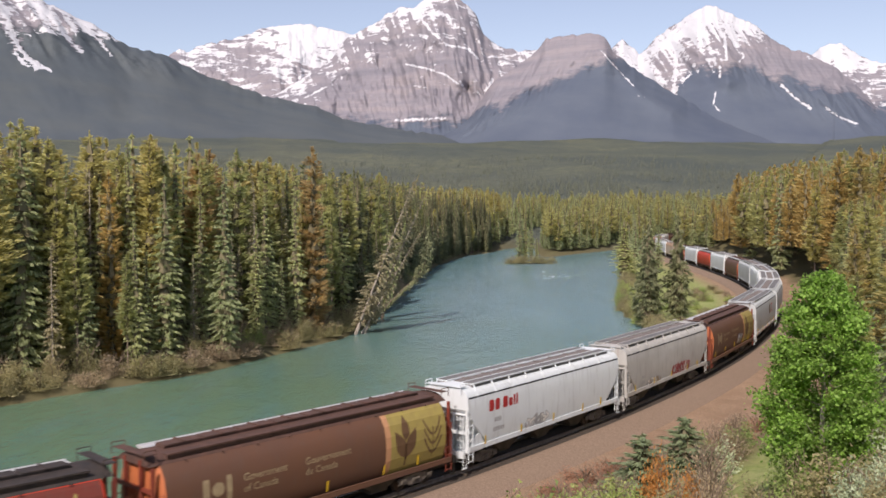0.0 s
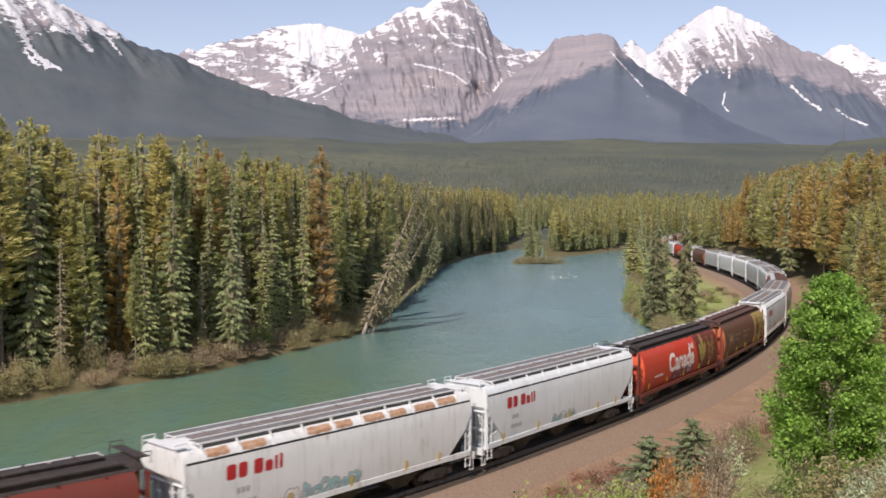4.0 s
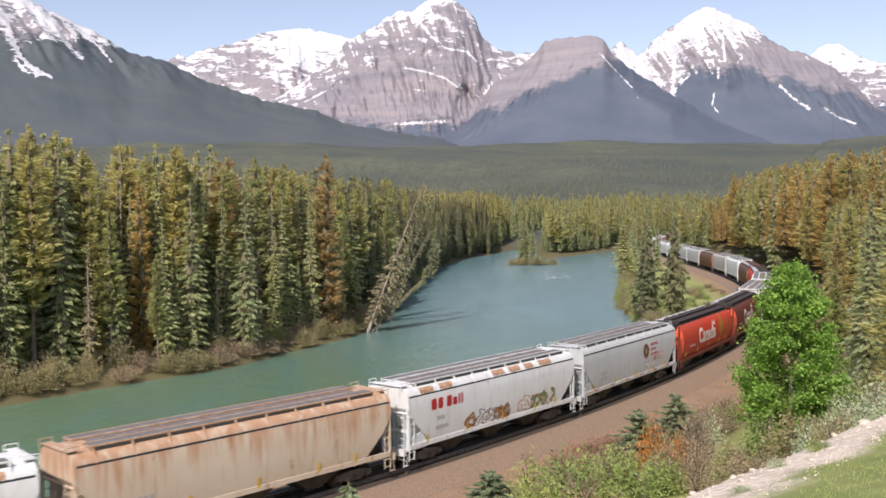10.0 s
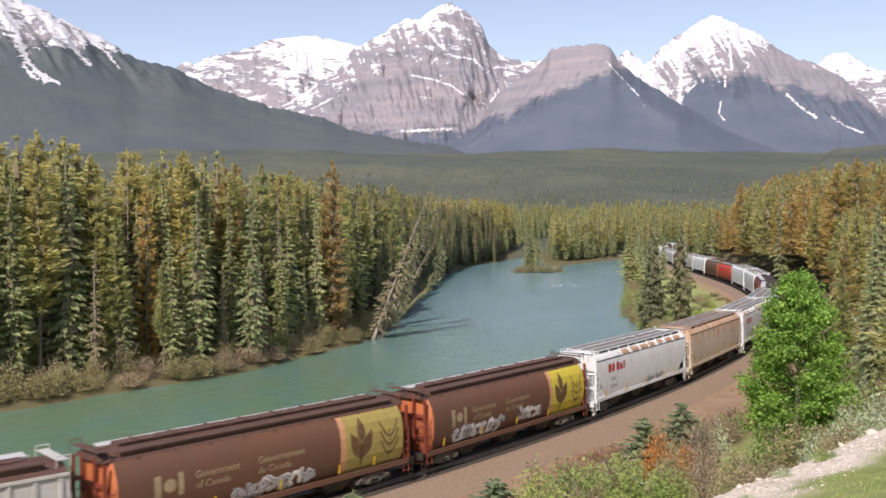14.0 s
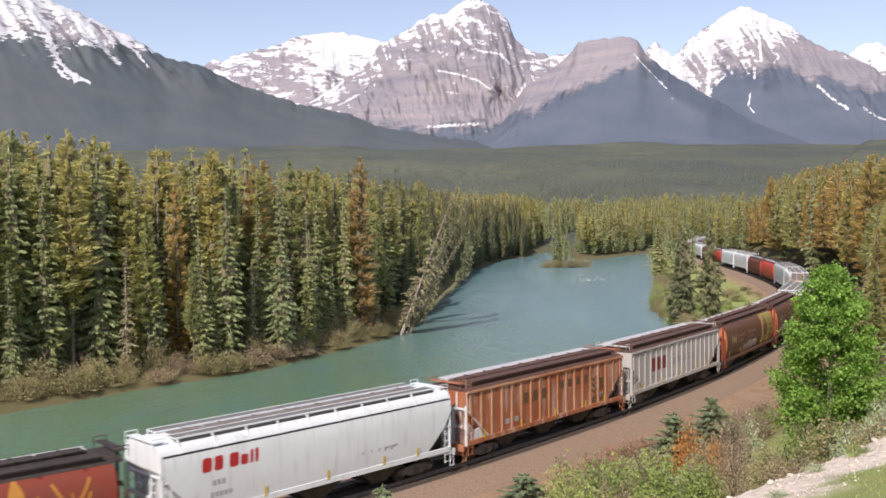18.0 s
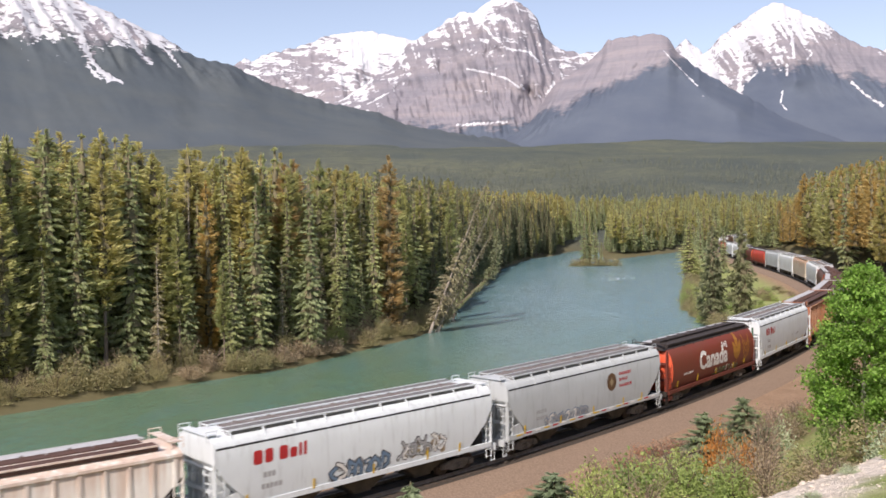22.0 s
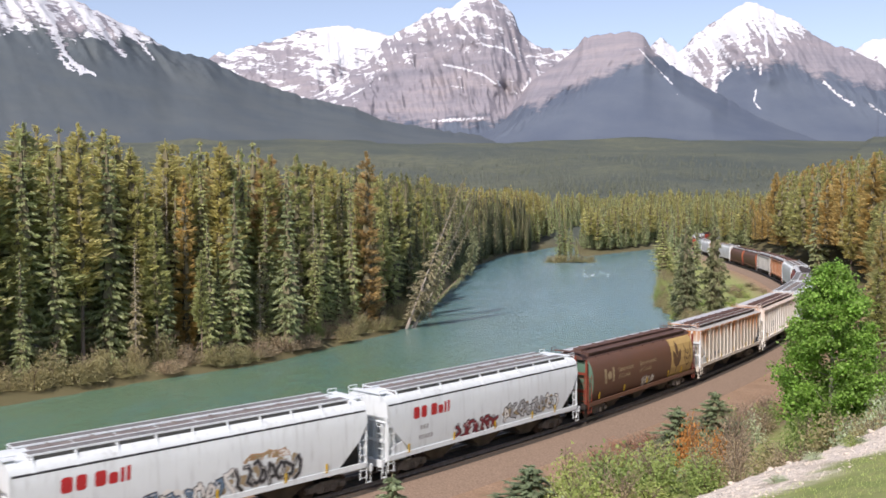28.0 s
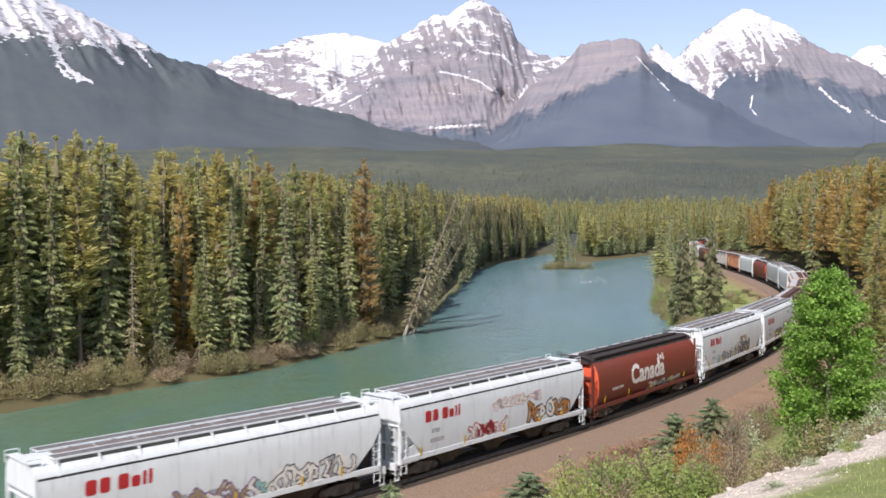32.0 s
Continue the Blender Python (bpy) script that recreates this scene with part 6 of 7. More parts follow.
TREE_LOOK = {
    "spruce": (SPRUCE, BARK, "tall dark green spruce with drooping boughs", "spruce tree"),
    "pine": (PINE, PINE_BARK, "slender lodgepole pine with an olive crown", "pine tree"),
    "amber": (PINE_RUST, PINE_BARK, "slender pine with an amber-green crown", "pine tree"),
    "rust": (BROWN_NEEDLES, GREY_WOOD, "dying pine with rust-brown needles", "pine tree"),
    "shade_spruce": (DARK_SPRUCE, BARK, "tall spruce coloured dark for shade, standing at the water", "spruce tree"),
    "full_spruce": (DARK_SPRUCE, BARK, "full dark green spruce with boughs to the ground", "spruce tree"),
    "snag": (DEAD_NEEDLES, GREY_WOOD, "half-dead conifer with bare grey branches", "dead tree"),
    "young": (YOUNG_SPRUCE, BARK, "young bushy blue-green spruce", "spruce tree"),
}
tree_rnd = random.Random(4)


def plant(look_, x, y, height, z=None, variant=None, m=None, label="", group="conifers along the river", wide=1.0):
    """A conifer with trunk and crown; the meshes are shared."""
    shape = {"amber": "pine", "rust": "pine", "shade_spruce": "spruce", "full_spruce": "young"}.get(look_, look_)
    count = sum(1 for key in TREE_MESHES if key[0] == shape)
    v = tree_rnd.randrange(count) if variant is None else variant
    leaves, wood, words, cat = TREE_LOOK[look_]
    tree = new({"spruce": "spruce", "shade_spruce": "spruce", "full_spruce": "spruce", "young": "spruce", "snag": "dead_tree"}.get(look_, "pine"))
    tagged(tree, label or words, cat, group)
    for name, me, mat in zip(("trunk", "crown"), TREE_MESHES[shape, v], (wood, leaves)):
        if not me.materials:
            me.materials.append(None)
        ob = new(name, me)
        ob.material_slots[0].link = "OBJECT"
        ob.material_slots[0].material = mat
        ob.parent = tree
    k = height / (5.0 if shape == "young" else 20.0)
    if z is None:
        z = float(ground_height([x], [y])[0])
    w = wide * k * (tree_rnd.uniform(1.05, 1.5) if shape == "pine" else tree_rnd.uniform(0.9, 1.25))
    tree.matrix_basis = m if m is not None else Matrix.Translation((x, y, z - 0.1)) @ pose(0, 0, 0, 0, 0, tree_rnd.uniform(0, 360)) @ Matrix.Diagonal((w, w, k, 1))
    return tree


def ragged_trees(name, spots, levels, points, material, label, seed, spread=0.105):
    """Many conifers as one mesh of ragged, overlapping skirts (spots: x, y, z, height)."""
    rnd = np.random.RandomState(seed)
    spots = np.asarray(spots, float)
    n = len(spots)
    per = levels * (points + 1)
    V = np.zeros((n, levels, points + 1, 3))
    ang = np.arange(points) * 2 * np.pi / points
    for l in range(levels):
        k0 = l / levels
        zt = spots[:, 3] * (0.18 + 0.82 * min(1.0, (k0 + 1.45 / levels)))
        zb = spots[:, 3] * (0.14 + 0.80 * k0)
        V[:, l, 0, :2] = spots[:, :2]
        V[:, l, 0, 2] = spots[:, 2] + zt
        r = spots[:, 3] * spread * (1.0 - k0) ** 0.7 * rnd.uniform(0.7, 1.25, n)
        tw = rnd.uniform(0, 6.28, n)
        for p in range(points):
            rr = r * rnd.uniform(0.55, 1.2, n)
            V[:, l, 1 + p, 0] = spots[:, 0] + rr * np.cos(ang[p] + tw)
            V[:, l, 1 + p, 1] = spots[:, 1] + rr * np.sin(ang[p] + tw)
            V[:, l, 1 + p, 2] = spots[:, 2] + zb - spots[:, 3] * rnd.uniform(-0.02, 0.05, n)
    one = np.array([(l * (points + 1), l * (points + 1) + 1 + p, l * (points + 1) + 1 + (p + 1) % points) for l in range(levels) for p in range(points)])
    faces = (one[None] + (np.arange(n) * per)[:, None, None]).reshape(-1, 3)
    me = bpy.data.meshes.new(name)
    me.vertices.add(n * per)
    me.vertices.foreach_set("co", V.ravel())
    me.loops.add(faces.size)
    me.loops.foreach_set("vertex_index", faces.ravel().astype(np.int32))
    me.polygons.add(len(faces))
    me.polygons.foreach_set("loop_start", np.arange(0, faces.size, 3).astype(np.int32))
    me.update()
    tagged(link(name, me, material), label, "forest", kind="stuff")


def crown_mass(name, spots, shape, material, label, seed, fine=False):
    """Many conifers as one mesh: a few light crowns, turned and scaled."""
    rnd = np.random.RandomState(seed)
    kinds = []
    for i in range(4):
        if shape == "pine":
            v, f, core = conifer_crown(900 + i, 20.0, (2.3, 2.0, 2.5, 2.15)[i], (0.36, 0.42, 0.30, 0.34)[i], 17, 7, 0.06, 0.06, 0.44 if fine else 0.8, 0.52, 18 if fine else 6, 0.4)
        else:
            v, f, core = conifer_crown(940 + i, 20.0, (2.3, 2.0, 2.5, 2.1)[i], 0.12, 19, 7, -0.30, 0.04, 0.48 if fine else 0.8, 0.8, 14 if fine else 6, 0.45)
        kinds.append((np.array([tuple(c) for c in v]), np.array(f), np.array([int(q in core) for q in range(len(f))])))
    V, F, M, base = [], [], [], 0
    pick = rnd.randint(0, 4, len(spots))
    for i in range(4):
        v, f, slot = kinds[i]
        sp = np.asarray(spots)[pick == i]
        n = len(sp)
        if not n:
            continue
        a, k = rnd.uniform(0, 6.28, n), sp[:, 3] / 20.0
        w = k * rnd.uniform(1.0, 1.55, n)
        c, s_ = np.cos(a)[:, None] * w[:, None], np.sin(a)[:, None] * w[:, None]
        out = np.stack([v[None, :, 0] * c - v[None, :, 1] * s_ + sp[:, 0, None], v[None, :, 0] * s_ + v[None, :, 1] * c + sp[:, 1, None], v[None, :, 2] * k[:, None] + sp[:, 2, None]], -1)
        V.append(out.reshape(-1, 3))
        F.append((f[None] + (base + np.arange(n) * len(v))[:, None, None]).reshape(-1, 3))
        M.append(np.tile(slot, n))
        base += n * len(v)
    V, F = np.concatenate(V), np.concatenate(F)
    me = bpy.data.meshes.new(name)
    me.vertices.add(len(V))
    me.vertices.foreach_set("co", V.ravel())
    me.loops.add(F.size)
    me.loops.foreach_set("vertex_index", F.ravel().astype(np.int32))
    me.polygons.add(len(F))
    me.polygons.foreach_set("loop_start", np.arange(0, F.size, 3).astype(np.int32))
    me.update()
    me.materials.append(material)
    me.materials.append(INNER_TWIGS)
    me.polygons.foreach_set("material_index", np.concatenate(M).astype(np.int32))
    tagged(link(name, me, material), label, "forest", kind="stuff")


def scatter(x0, x1, y0, y1, pitch, seed):
    rnd = np.random.RandomState(seed)
    gx, gy = np.meshgrid(np.arange(x0, x1, pitch), np.arange(y0, y1, pitch))
    x = gx.ravel() + rnd.uniform(-0.45, 0.45, gx.size) * pitch
    y = gy.ravel() + rnd.uniform(-0.45, 0.45, gy.size) * pitch
    return x, y, rnd


def build_left_wood():
    """The wood on the far bank: single trees in front, a joined mass behind."""
    x, y, rnd = scatter(-110, 24, 30, 400, 2.6, 5)
    bank = off_bank(x, y)
    d, _ = off_way(x, y)
    left = (d < -20) & (x < 4 + 0.05 * y) & (np.degrees(np.arctan2(x, y)) > -37)
    near = left & (bank > np.where(y < 145, 3.2, 1.0)) & (bank < np.where(y < 150, 12.5, np.where(y < 300, 9.5, 6.0)))
    z = ground_height(x, y)
    for i in np.nonzero(near)[0]:
        b = bank[i]
        r = rnd.rand()
        if b < 6.5 and y[i] < 145:
            kind = "spruce" if r < 0.72 else "snag" if r < 0.88 else "pine"
            h = rnd.uniform(10, 20)
        elif y[i] > 145:
            # Upstream bank lies in shade, so its spruces take the darkened needles.
            kind = "shade_spruce" if r < 0.88 else "pine"
            h = rnd.uniform(13, 19) if b < 4 else rnd.uniform(19, 24)
        else:
            kind = "pine" if r < 0.44 else "amber" if r < 0.52 else "spruce" if r < 0.91 else "rust" if r < 0.97 else "snag"
            h = rnd.uniform(19.0, 24.8) * float(np.interp(y[i], (90, 125, 150), (1.0, 0.93, 0.88)))
        plant(kind, x[i], y[i], h, z[i])
    x, y, rnd = scatter(-190, 30, 60, 460, 3.6, 6)
    bank = off_bank(x, y)
    d, _ = off_way(x, y)
    deep = (d < -20) & (x < 6 + 0.06 * y) & (bank > np.where(y < 150, 12.5, np.where(y < 300, 9.5, 6.0))) & (bank < 27) & (np.degrees(np.arctan2(x, y)) > -37)
    z = ground_height(x, y)
    spots = np.stack([x, y, z - 0.3, rnd.uniform(20, 26.5, x.size) * np.interp(y, (90, 125, 150, 200, 400), (1.0, 0.94, 0.90, 0.92, 1.0))], -1)[deep]
    pick = rnd.rand(len(spots))
    pick = np.where(spots[:, 1] > 180, 0.25 + 0.75 * pick, pick)
    crown_mass("forest", spots[pick < 0.6], "pine", PINE, "dense olive pine forest behind the river bank", 1, True)
    crown_mass("forest", spots[(pick >= 0.6) & (pick < 0.7)], "pine", PINE_RUST, "amber-tipped pine forest behind the river bank", 2, True)
    crown_mass("forest", spots[pick >= 0.7], "spruce", SPRUCE, "dark spruce forest behind the river bank", 3, True)


def build_right_wood():
    x, y, rnd = scatter(8, 190, 60, 440, 4.3, 9)
    bank = off_bank(x, y)
    d, s = off_way(x, y)
    ang = np.degrees(np.arctan2(x, y))
    dist = np.hypot(x, y)
    ok = (d > 9.5 + 3 * rnd.rand(x.size)) & (s > 34) & (ang > 21 - 0.02 * (dist - 60)) & (ang < 37) & (dist > 62)
    z = ground_height(x, y)
    front = ok & (d < 26) & (dist < 200)
    for i in np.nonzero(front)[0]:
        r = rnd.rand()
        plant("amber" if r < 0.36 else "pine" if r < 0.78 else "spruce" if r < 0.98 else "rust", x[i], y[i], (rnd.uniform(18, 24.5) if dist[i] > 185 and ang[i] > 16.9 else rnd.uniform(11, 16.5) * min(1.0, dist[i] / 110)), z[i], group="conifers beside the line", wide=1.2)
    mass = ok & ~front & (d < np.where(dist < 260, 75, 55))
    spots = np.stack([x, y, z - 0.3, np.where((dist > 185) & (ang > 16.9), rnd.uniform(18, 24.5, x.size), rnd.uniform(11.5, 17, x.size))], -1)[mass]
    pick = rnd.rand(len(spots))
    crown_mass("forest", spots[pick < 0.48], "pine", PINE_RUST, "amber-green pine forest beside the railway", 4, True)
    crown_mass("forest", spots[(pick >= 0.48) & (pick < 0.85)], "pine", PINE, "olive pine forest beside the railway", 5, True)
    crown_mass("forest", spots[pick >= 0.85], "spruce", SPRUCE, "dark spruces among the pines beside the railway", 14, True)
    # the strip between line and river, and the far end of the valley floor
    x, y, rnd = scatter(10, 230, 230, 560, 4.2, 10)
    bank = off_bank(x, y)
    d, s = off_way(x, y)
    strip = (bank > 3) & (d < -9) & (s > 175) & (x > 40) & (rnd.rand(x.size) < np.where(y < 330, 0.25, 0.9))
    z = ground_height(x, y)
    spots = np.stack([x, y, z - 0.3, rnd.uniform(9, 15, x.size)], -1)[strip]
    crown_mass("forest", spots, "spruce", SPRUCE, "spruces on the strip between river and railway", 6)
    x, y, rnd = scatter(-60, 240, 345, 600, 6.2, 11)
    bank = off_bank(x, y)
    d, s = off_way(x, y)
    end = (bank > 3) & (np.abs(d) > 8)
    z = ground_height(x, y)
    spots = np.stack([x, y, z - 0.3, rnd.uniform(14, 20, x.size)], -1)[end]
    pick = rnd.rand(len(spots))
    crown_mass("forest", spots[pick < 0.45], "spruce", SPRUCE, "spruce forest at the far bend of the river", 7)
    crown_mass("forest", spots[pick >= 0.45], "pine", PINE, "olive pine forest at the far bend of the river", 8)


def build_far_wood():
    """Forest over the valley floor and the hills beyond it."""
    rnd = np.random.RandomState(21)
    spots = []
    r = 560.0
    while r < 1500:
        gap = 4.0 + r / 210
        a0, a1 = math.radians(-34), math.radians(37)
        n = int((a1 - a0) * r / gap)
        a = np.linspace(a0, a1, n) + rnd.uniform(-0.5, 0.5, n) * gap / r
        rr = r + rnd.uniform(-0.5, 0.5, n) * gap
        x, y = rr * np.sin(a), rr * np.cos(a)
        keep = rnd.rand(n) < np.interp(r, (800, 1500), (1.0, 0.25)) * step(0.30, 0.52, fbm(x / 70, y / 110, 4, 61))
        x, y, n = x[keep], y[keep], int(keep.sum())
        spots.append(np.stack([x, y, np.zeros(n), rnd.uniform(4.5, 9.0, n)], -1))
        r += gap * 0.95
    spots = np.concatenate(spots)
    spots[:, 2] = ground_height(spots[:, 0], spots[:, 1]) - 0.5
    d = fbm(spots[:, 0] / 160, spots[:, 1] / 160, 4, 60)
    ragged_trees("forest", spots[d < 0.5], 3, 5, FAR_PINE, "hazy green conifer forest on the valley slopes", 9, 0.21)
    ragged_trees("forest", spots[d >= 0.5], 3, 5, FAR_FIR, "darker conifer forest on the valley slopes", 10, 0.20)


# ---- broadleaf shrubs ----
def leaf_cloud(seed, count, radius, height, size, clumps, hollow=0.35):
    """Leaf blades gathered in clumps, with gaps between them."""
    rnd = np.random.RandomState(seed)
    cen = rnd.normal(0, 1, (clumps, 3))
    cen /= np.linalg.norm(cen, axis=1)[:, None]
    cen *= rnd.uniform(hollow, 0.95, clumps)[:, None]
    cen[:, 2] = np.abs(cen[:, 2]) if height < radius * 2.2 else cen[:, 2]
    who = rnd.randint(0, clumps, count)
    p = cen[who] + rnd.normal(0, 0.16, (count, 3))
    p = p * (radius, radius, height / (1 if height < radius * 2.2 else 2))
    if height >= radius * 2.2:
        p[:, 2] += height / 2
    p[:, 2] = np.maximum(p[:, 2], 0.05)
    a, t = rnd.uniform(0, 6.28, count), rnd.uniform(-0.9, 0.9, count)
    d1 = np.stack([np.cos(a) * np.cos(t), np.sin(a) * np.cos(t), np.sin(t)], -1)
    b = rnd.normal(0, 1, (count, 3))
    d2 = np.cross(d1, b)
    d2 /= np.linalg.norm(d2, axis=1)[:, None] + 1e-9
    sz = size * rnd.uniform(0.6, 1.3, count)[:, None]
    v = np.stack([p - d1 * sz, p + d1 * sz + d2 * sz * 0.3, p + d1 * sz * 0.2 - d2 * sz * 0.75], 1).reshape(-1, 3)
    f = np.arange(count * 3).reshape(-1, 3)
    return fast_mesh("leaves", v.tolist(), f.tolist())


def stems_mesh(seed, count, radius, height, thick=0.03):
    rnd = random.Random(seed)
    bm = bmesh.new()
    for _ in range(count):
        a, k = rnd.uniform(0, 6.28), rnd.uniform(0.2, 1)
        m = (radius * 0.35 * k * math.cos(a), radius * 0.35 * k * math.sin(a), height * 0.5)
        e = (radius * 0.9 * k * math.cos(a), radius * 0.9 * k * math.sin(a), height * rnd.uniform(0.7, 1.0))
        rod(bm, (0.1 * math.cos(a), 0.1 * math.sin(a), -0.25), m, thick, thick * 0.7, 4)
        rod(bm, m, e, thick * 0.7, thick * 0.2, 4)
        for _ in range(3):
            q = rnd.uniform(0.3, 0.9)
            s = [m[i] + (e[i] - m[i]) * q for i in range(3)]
            rod(bm, s, (s[0] + rnd.uniform(-0.4, 0.4) * radius, s[1] + rnd.uniform(-0.4, 0.4) * radius, s[2] + rnd.uniform(0.1, 0.3) * height), thick * 0.35, thick * 0.12, 3)
    me = bpy.data.meshes.new("stems")
    bm.to_mesh(me)
    bm.free()
    return me


BUSH_MESHES = {}
for i in range(4):
    BUSH_MESHES["leafy", i] = (stems_mesh(600 + i, 6, 1.0, 1.5), leaf_cloud(620 + i, 2000, 1.0, 1.35, 0.062, 34))
    BUSH_MESHES["twiggy", i] = (stems_mesh(640 + i, 14, 1.0, 1.6, 0.02), leaf_cloud(660 + i, 1100, 1.0, 1.3, 0.048, 28))
    BUSH_MESHES["bank", i] = (stems_mesh(680 + i, 5, 1.0, 1.5, 0.025), leaf_cloud(690 + i, 2600, 1.0, 1.35, 0.05, 30))
BUSH_LOOK = {
    "willow": ("leafy", WILLOW, DRY_TWIG, "yellow-green leafy willow bush"), "sage": ("leafy", SAGE, DRY_TWIG, "silvery-leaved shrub beside the gravel"),
    "olive": ("leafy", OLIVE_BUSH, DRY_TWIG, "olive scrub bush on the bank"), "dry": ("twiggy", DRY_BUSH, DRY_TWIG, "dry grey-brown twiggy shrub"),
    "red": ("twiggy", RED_BUSH, DRY_TWIG, "low reddish twiggy shrub"), "orange": ("leafy", ORANGE_BUSH, DRY_TWIG, "orange dead young conifer shrub"),
}
bush_rnd = random.Random(8)


def bush(look_, x, y, radius, height, z=None, group="shrubs on the slope"):
    shape, leaves, wood, words = BUSH_LOOK[look_]
    shape = shape if group == "shrubs on the slope" else "bank"
    ob = new("shrub")
    tagged(ob, words, "shrub", group)
    for name, me, mat in zip(("woody_base", "foliage"), BUSH_MESHES[shape, bush_rnd.randrange(4)], (wood, leaves)):
        if not me.materials:
            me.materials.append(None)
        p = new(name, me)
        p.material_slots[0].link = "OBJECT"
        p.material_slots[0].material = mat
        p.parent = ob
    if z is None:
        z = float(ground_height([x], [y])[0])
    ob.matrix_basis = Matrix.Translation((x, y, z)) @ pose(0, 0, 0, 0, 0, bush_rnd.uniform(0, 360)) @ Matrix.Diagonal((radius, radius, height / 1.4, 1))


def build_bank_scrub():
    rnd = random.Random(12)
    line = np.array(FAR_BANK)
    seg = np.r_[0, np.cumsum(np.hypot(*np.diff(line, axis=0).T))]
    s = 395.0
    while s < seg[-1] - 330:
        x, y = np.interp(s, seg, line[:, 0]), np.interp(s, seg, line[:, 1])
        k = rnd.random()
        nx, ny = -0.75, 0.65
        o = rnd.uniform(0.6, 4.2)
        bush("olive" if k < 0.6 else "dry" if k < 0.93 else "willow", x + nx * o, y + ny * o, rnd.uniform(1.3, 2.4), rnd.uniform(0.9, 2.0) + 0.4 * o, group="scrub along the far bank")
        s += rnd.uniform(1.6, 2.4) if y < 140 else rnd.uniform(2.5, 4)
    shore = np.array(NEAR_BANK[9:17])[::-1]
    seg = np.r_[0, np.cumsum(np.hypot(*np.diff(shore, axis=0).T))]
    q = 4.0
    while q < seg[-1]:
        x, y = np.interp(q, seg, shore[:, 0]), np.interp(q, seg, shore[:, 1])
        bush("olive" if rnd.random() < 0.55 else "willow", x + rnd.uniform(0.2, 2.2), y + rnd.uniform(-1, 1), rnd.uniform(1.1, 1.9), rnd.uniform(1.3, 2.8), group="scrub along the near bank")
        q += rnd.uniform(1.8, 3.4) * (1.0 if y < 200 else 1.8)
    for _ in range(54):
        x, y, _a = on_way(rnd.uniform(62, 150), -rnd.uniform(5.0, 16.0))
        if off_bank([float(x)], [float(y)])[0] > 1.0:
            k = rnd.random()
            bush("willow" if k < 0.5 else "olive" if k < 0.85 else "dry", float(x), float(y), rnd.uniform(0.8, 1.6), rnd.uniform(0.5, 1.6), group="shrubs inside the curve")


def build_poplar(x, y, height, radius):
    """A young poplar: trunk, limbs and a full crown of leaf clumps."""
    z = float(ground_height([x], [y])[0])
    tree = new("poplar")
    tagged(tree, "bright green young poplar with a dense leafy crown", "poplar tree")
    rnd = random.Random(77)
    bm = bmesh.new()
    rod(bm, (0, 0, -0.5), (0.1, 0.05, height * 0.45), 0.13, 0.09, 8)
    rod(bm, (0.1, 0.05, height * 0.45), (0.05, 0, height * 0.95), 0.09, 0.02, 8)
    part("trunk", bm, PALE_BARK, tree)
    for i in range(26):
        zz, a = height * rnd.uniform(0.12, 0.85), rnd.uniform(0, 6.28)
        ln = radius * rnd.uniform(0.5, 0.9) * (1.1 - zz / height * 0.6)
        bm = bmesh.new()
        rod(bm, (0.08, 0.03, zz), (ln * math.cos(a), ln * math.sin(a), zz + ln * rnd.uniform(0.3, 0.9)), 0.045, 0.01, 5)
        part("limb", bm, PALE_BARK, tree)
    r2 = np.random.RandomState(5)
    n, sprays = 50000, 210
    k = r2.uniform(0.02, 1.0, sprays)
    lobe = 0.80 + 0.42 * fbm(k * 7, k * 0 + 3, 3, 81)
    prof = np.interp(k, (0, 0.12, 0.35, 0.65, 0.85, 1), (0.50, 0.78, 0.92, 0.80, 0.55, 0.14)) * lobe
    a = r2.uniform(0, 6.28, sprays)
    reach = radius * prof * r2.uniform(0.80, 1.10, sprays)
    rise = r2.uniform(0.1, 0.75, sprays)
    w = r2.randint(0, sprays, n)
    q = r2.uniform(0.12, 1.0, n) ** 0.55
    wide = 0.26 * (1.15 - 0.5 * q)
    p = np.stack([reach[w] * q * np.cos(a[w]), reach[w] * q * np.sin(a[w]), height * (0.03 + 0.93 * k[w]) + reach[w] * (q - 0.6) * rise[w]], -1)
    p = p + r2.normal(0, 1, (n, 3)) * np.stack([wide, wide, 0.7 * wide], -1)
    p[:, 2] = np.maximum(p[:, 2], 0.15)
    d1 = r2.normal(0, 1, (n, 3)) * (1, 1, 0.8)
    d1 /= np.linalg.norm(d1, axis=1)[:, None]
    d2 = np.cross(d1, r2.normal(0, 0.7, (n, 3)) + (0, 0, 0.8))
    d2 /= np.linalg.norm(d2, axis=1)[:, None]
    sz = 0.066 * r2.uniform(0.65, 1.4, n)[:, None]
    v = np.stack([p - d1 * sz, p + d2 * sz * 0.75, p + d1 * sz * 1.1, p - d2 * sz * 0.75], 1).reshape(-1, 3)
    link("crown", fast_mesh("crown", v.tolist(), np.arange(n * 4).reshape(-1, 4).tolist()), POPLAR, tree)
    tree.matrix_basis = Matrix.Translation((x, y, z))


build_left_wood()
build_right_wood()
build_far_wood()
build_bank_scrub()
build_poplar(15.1, 41.4, 8.8, 2.25)


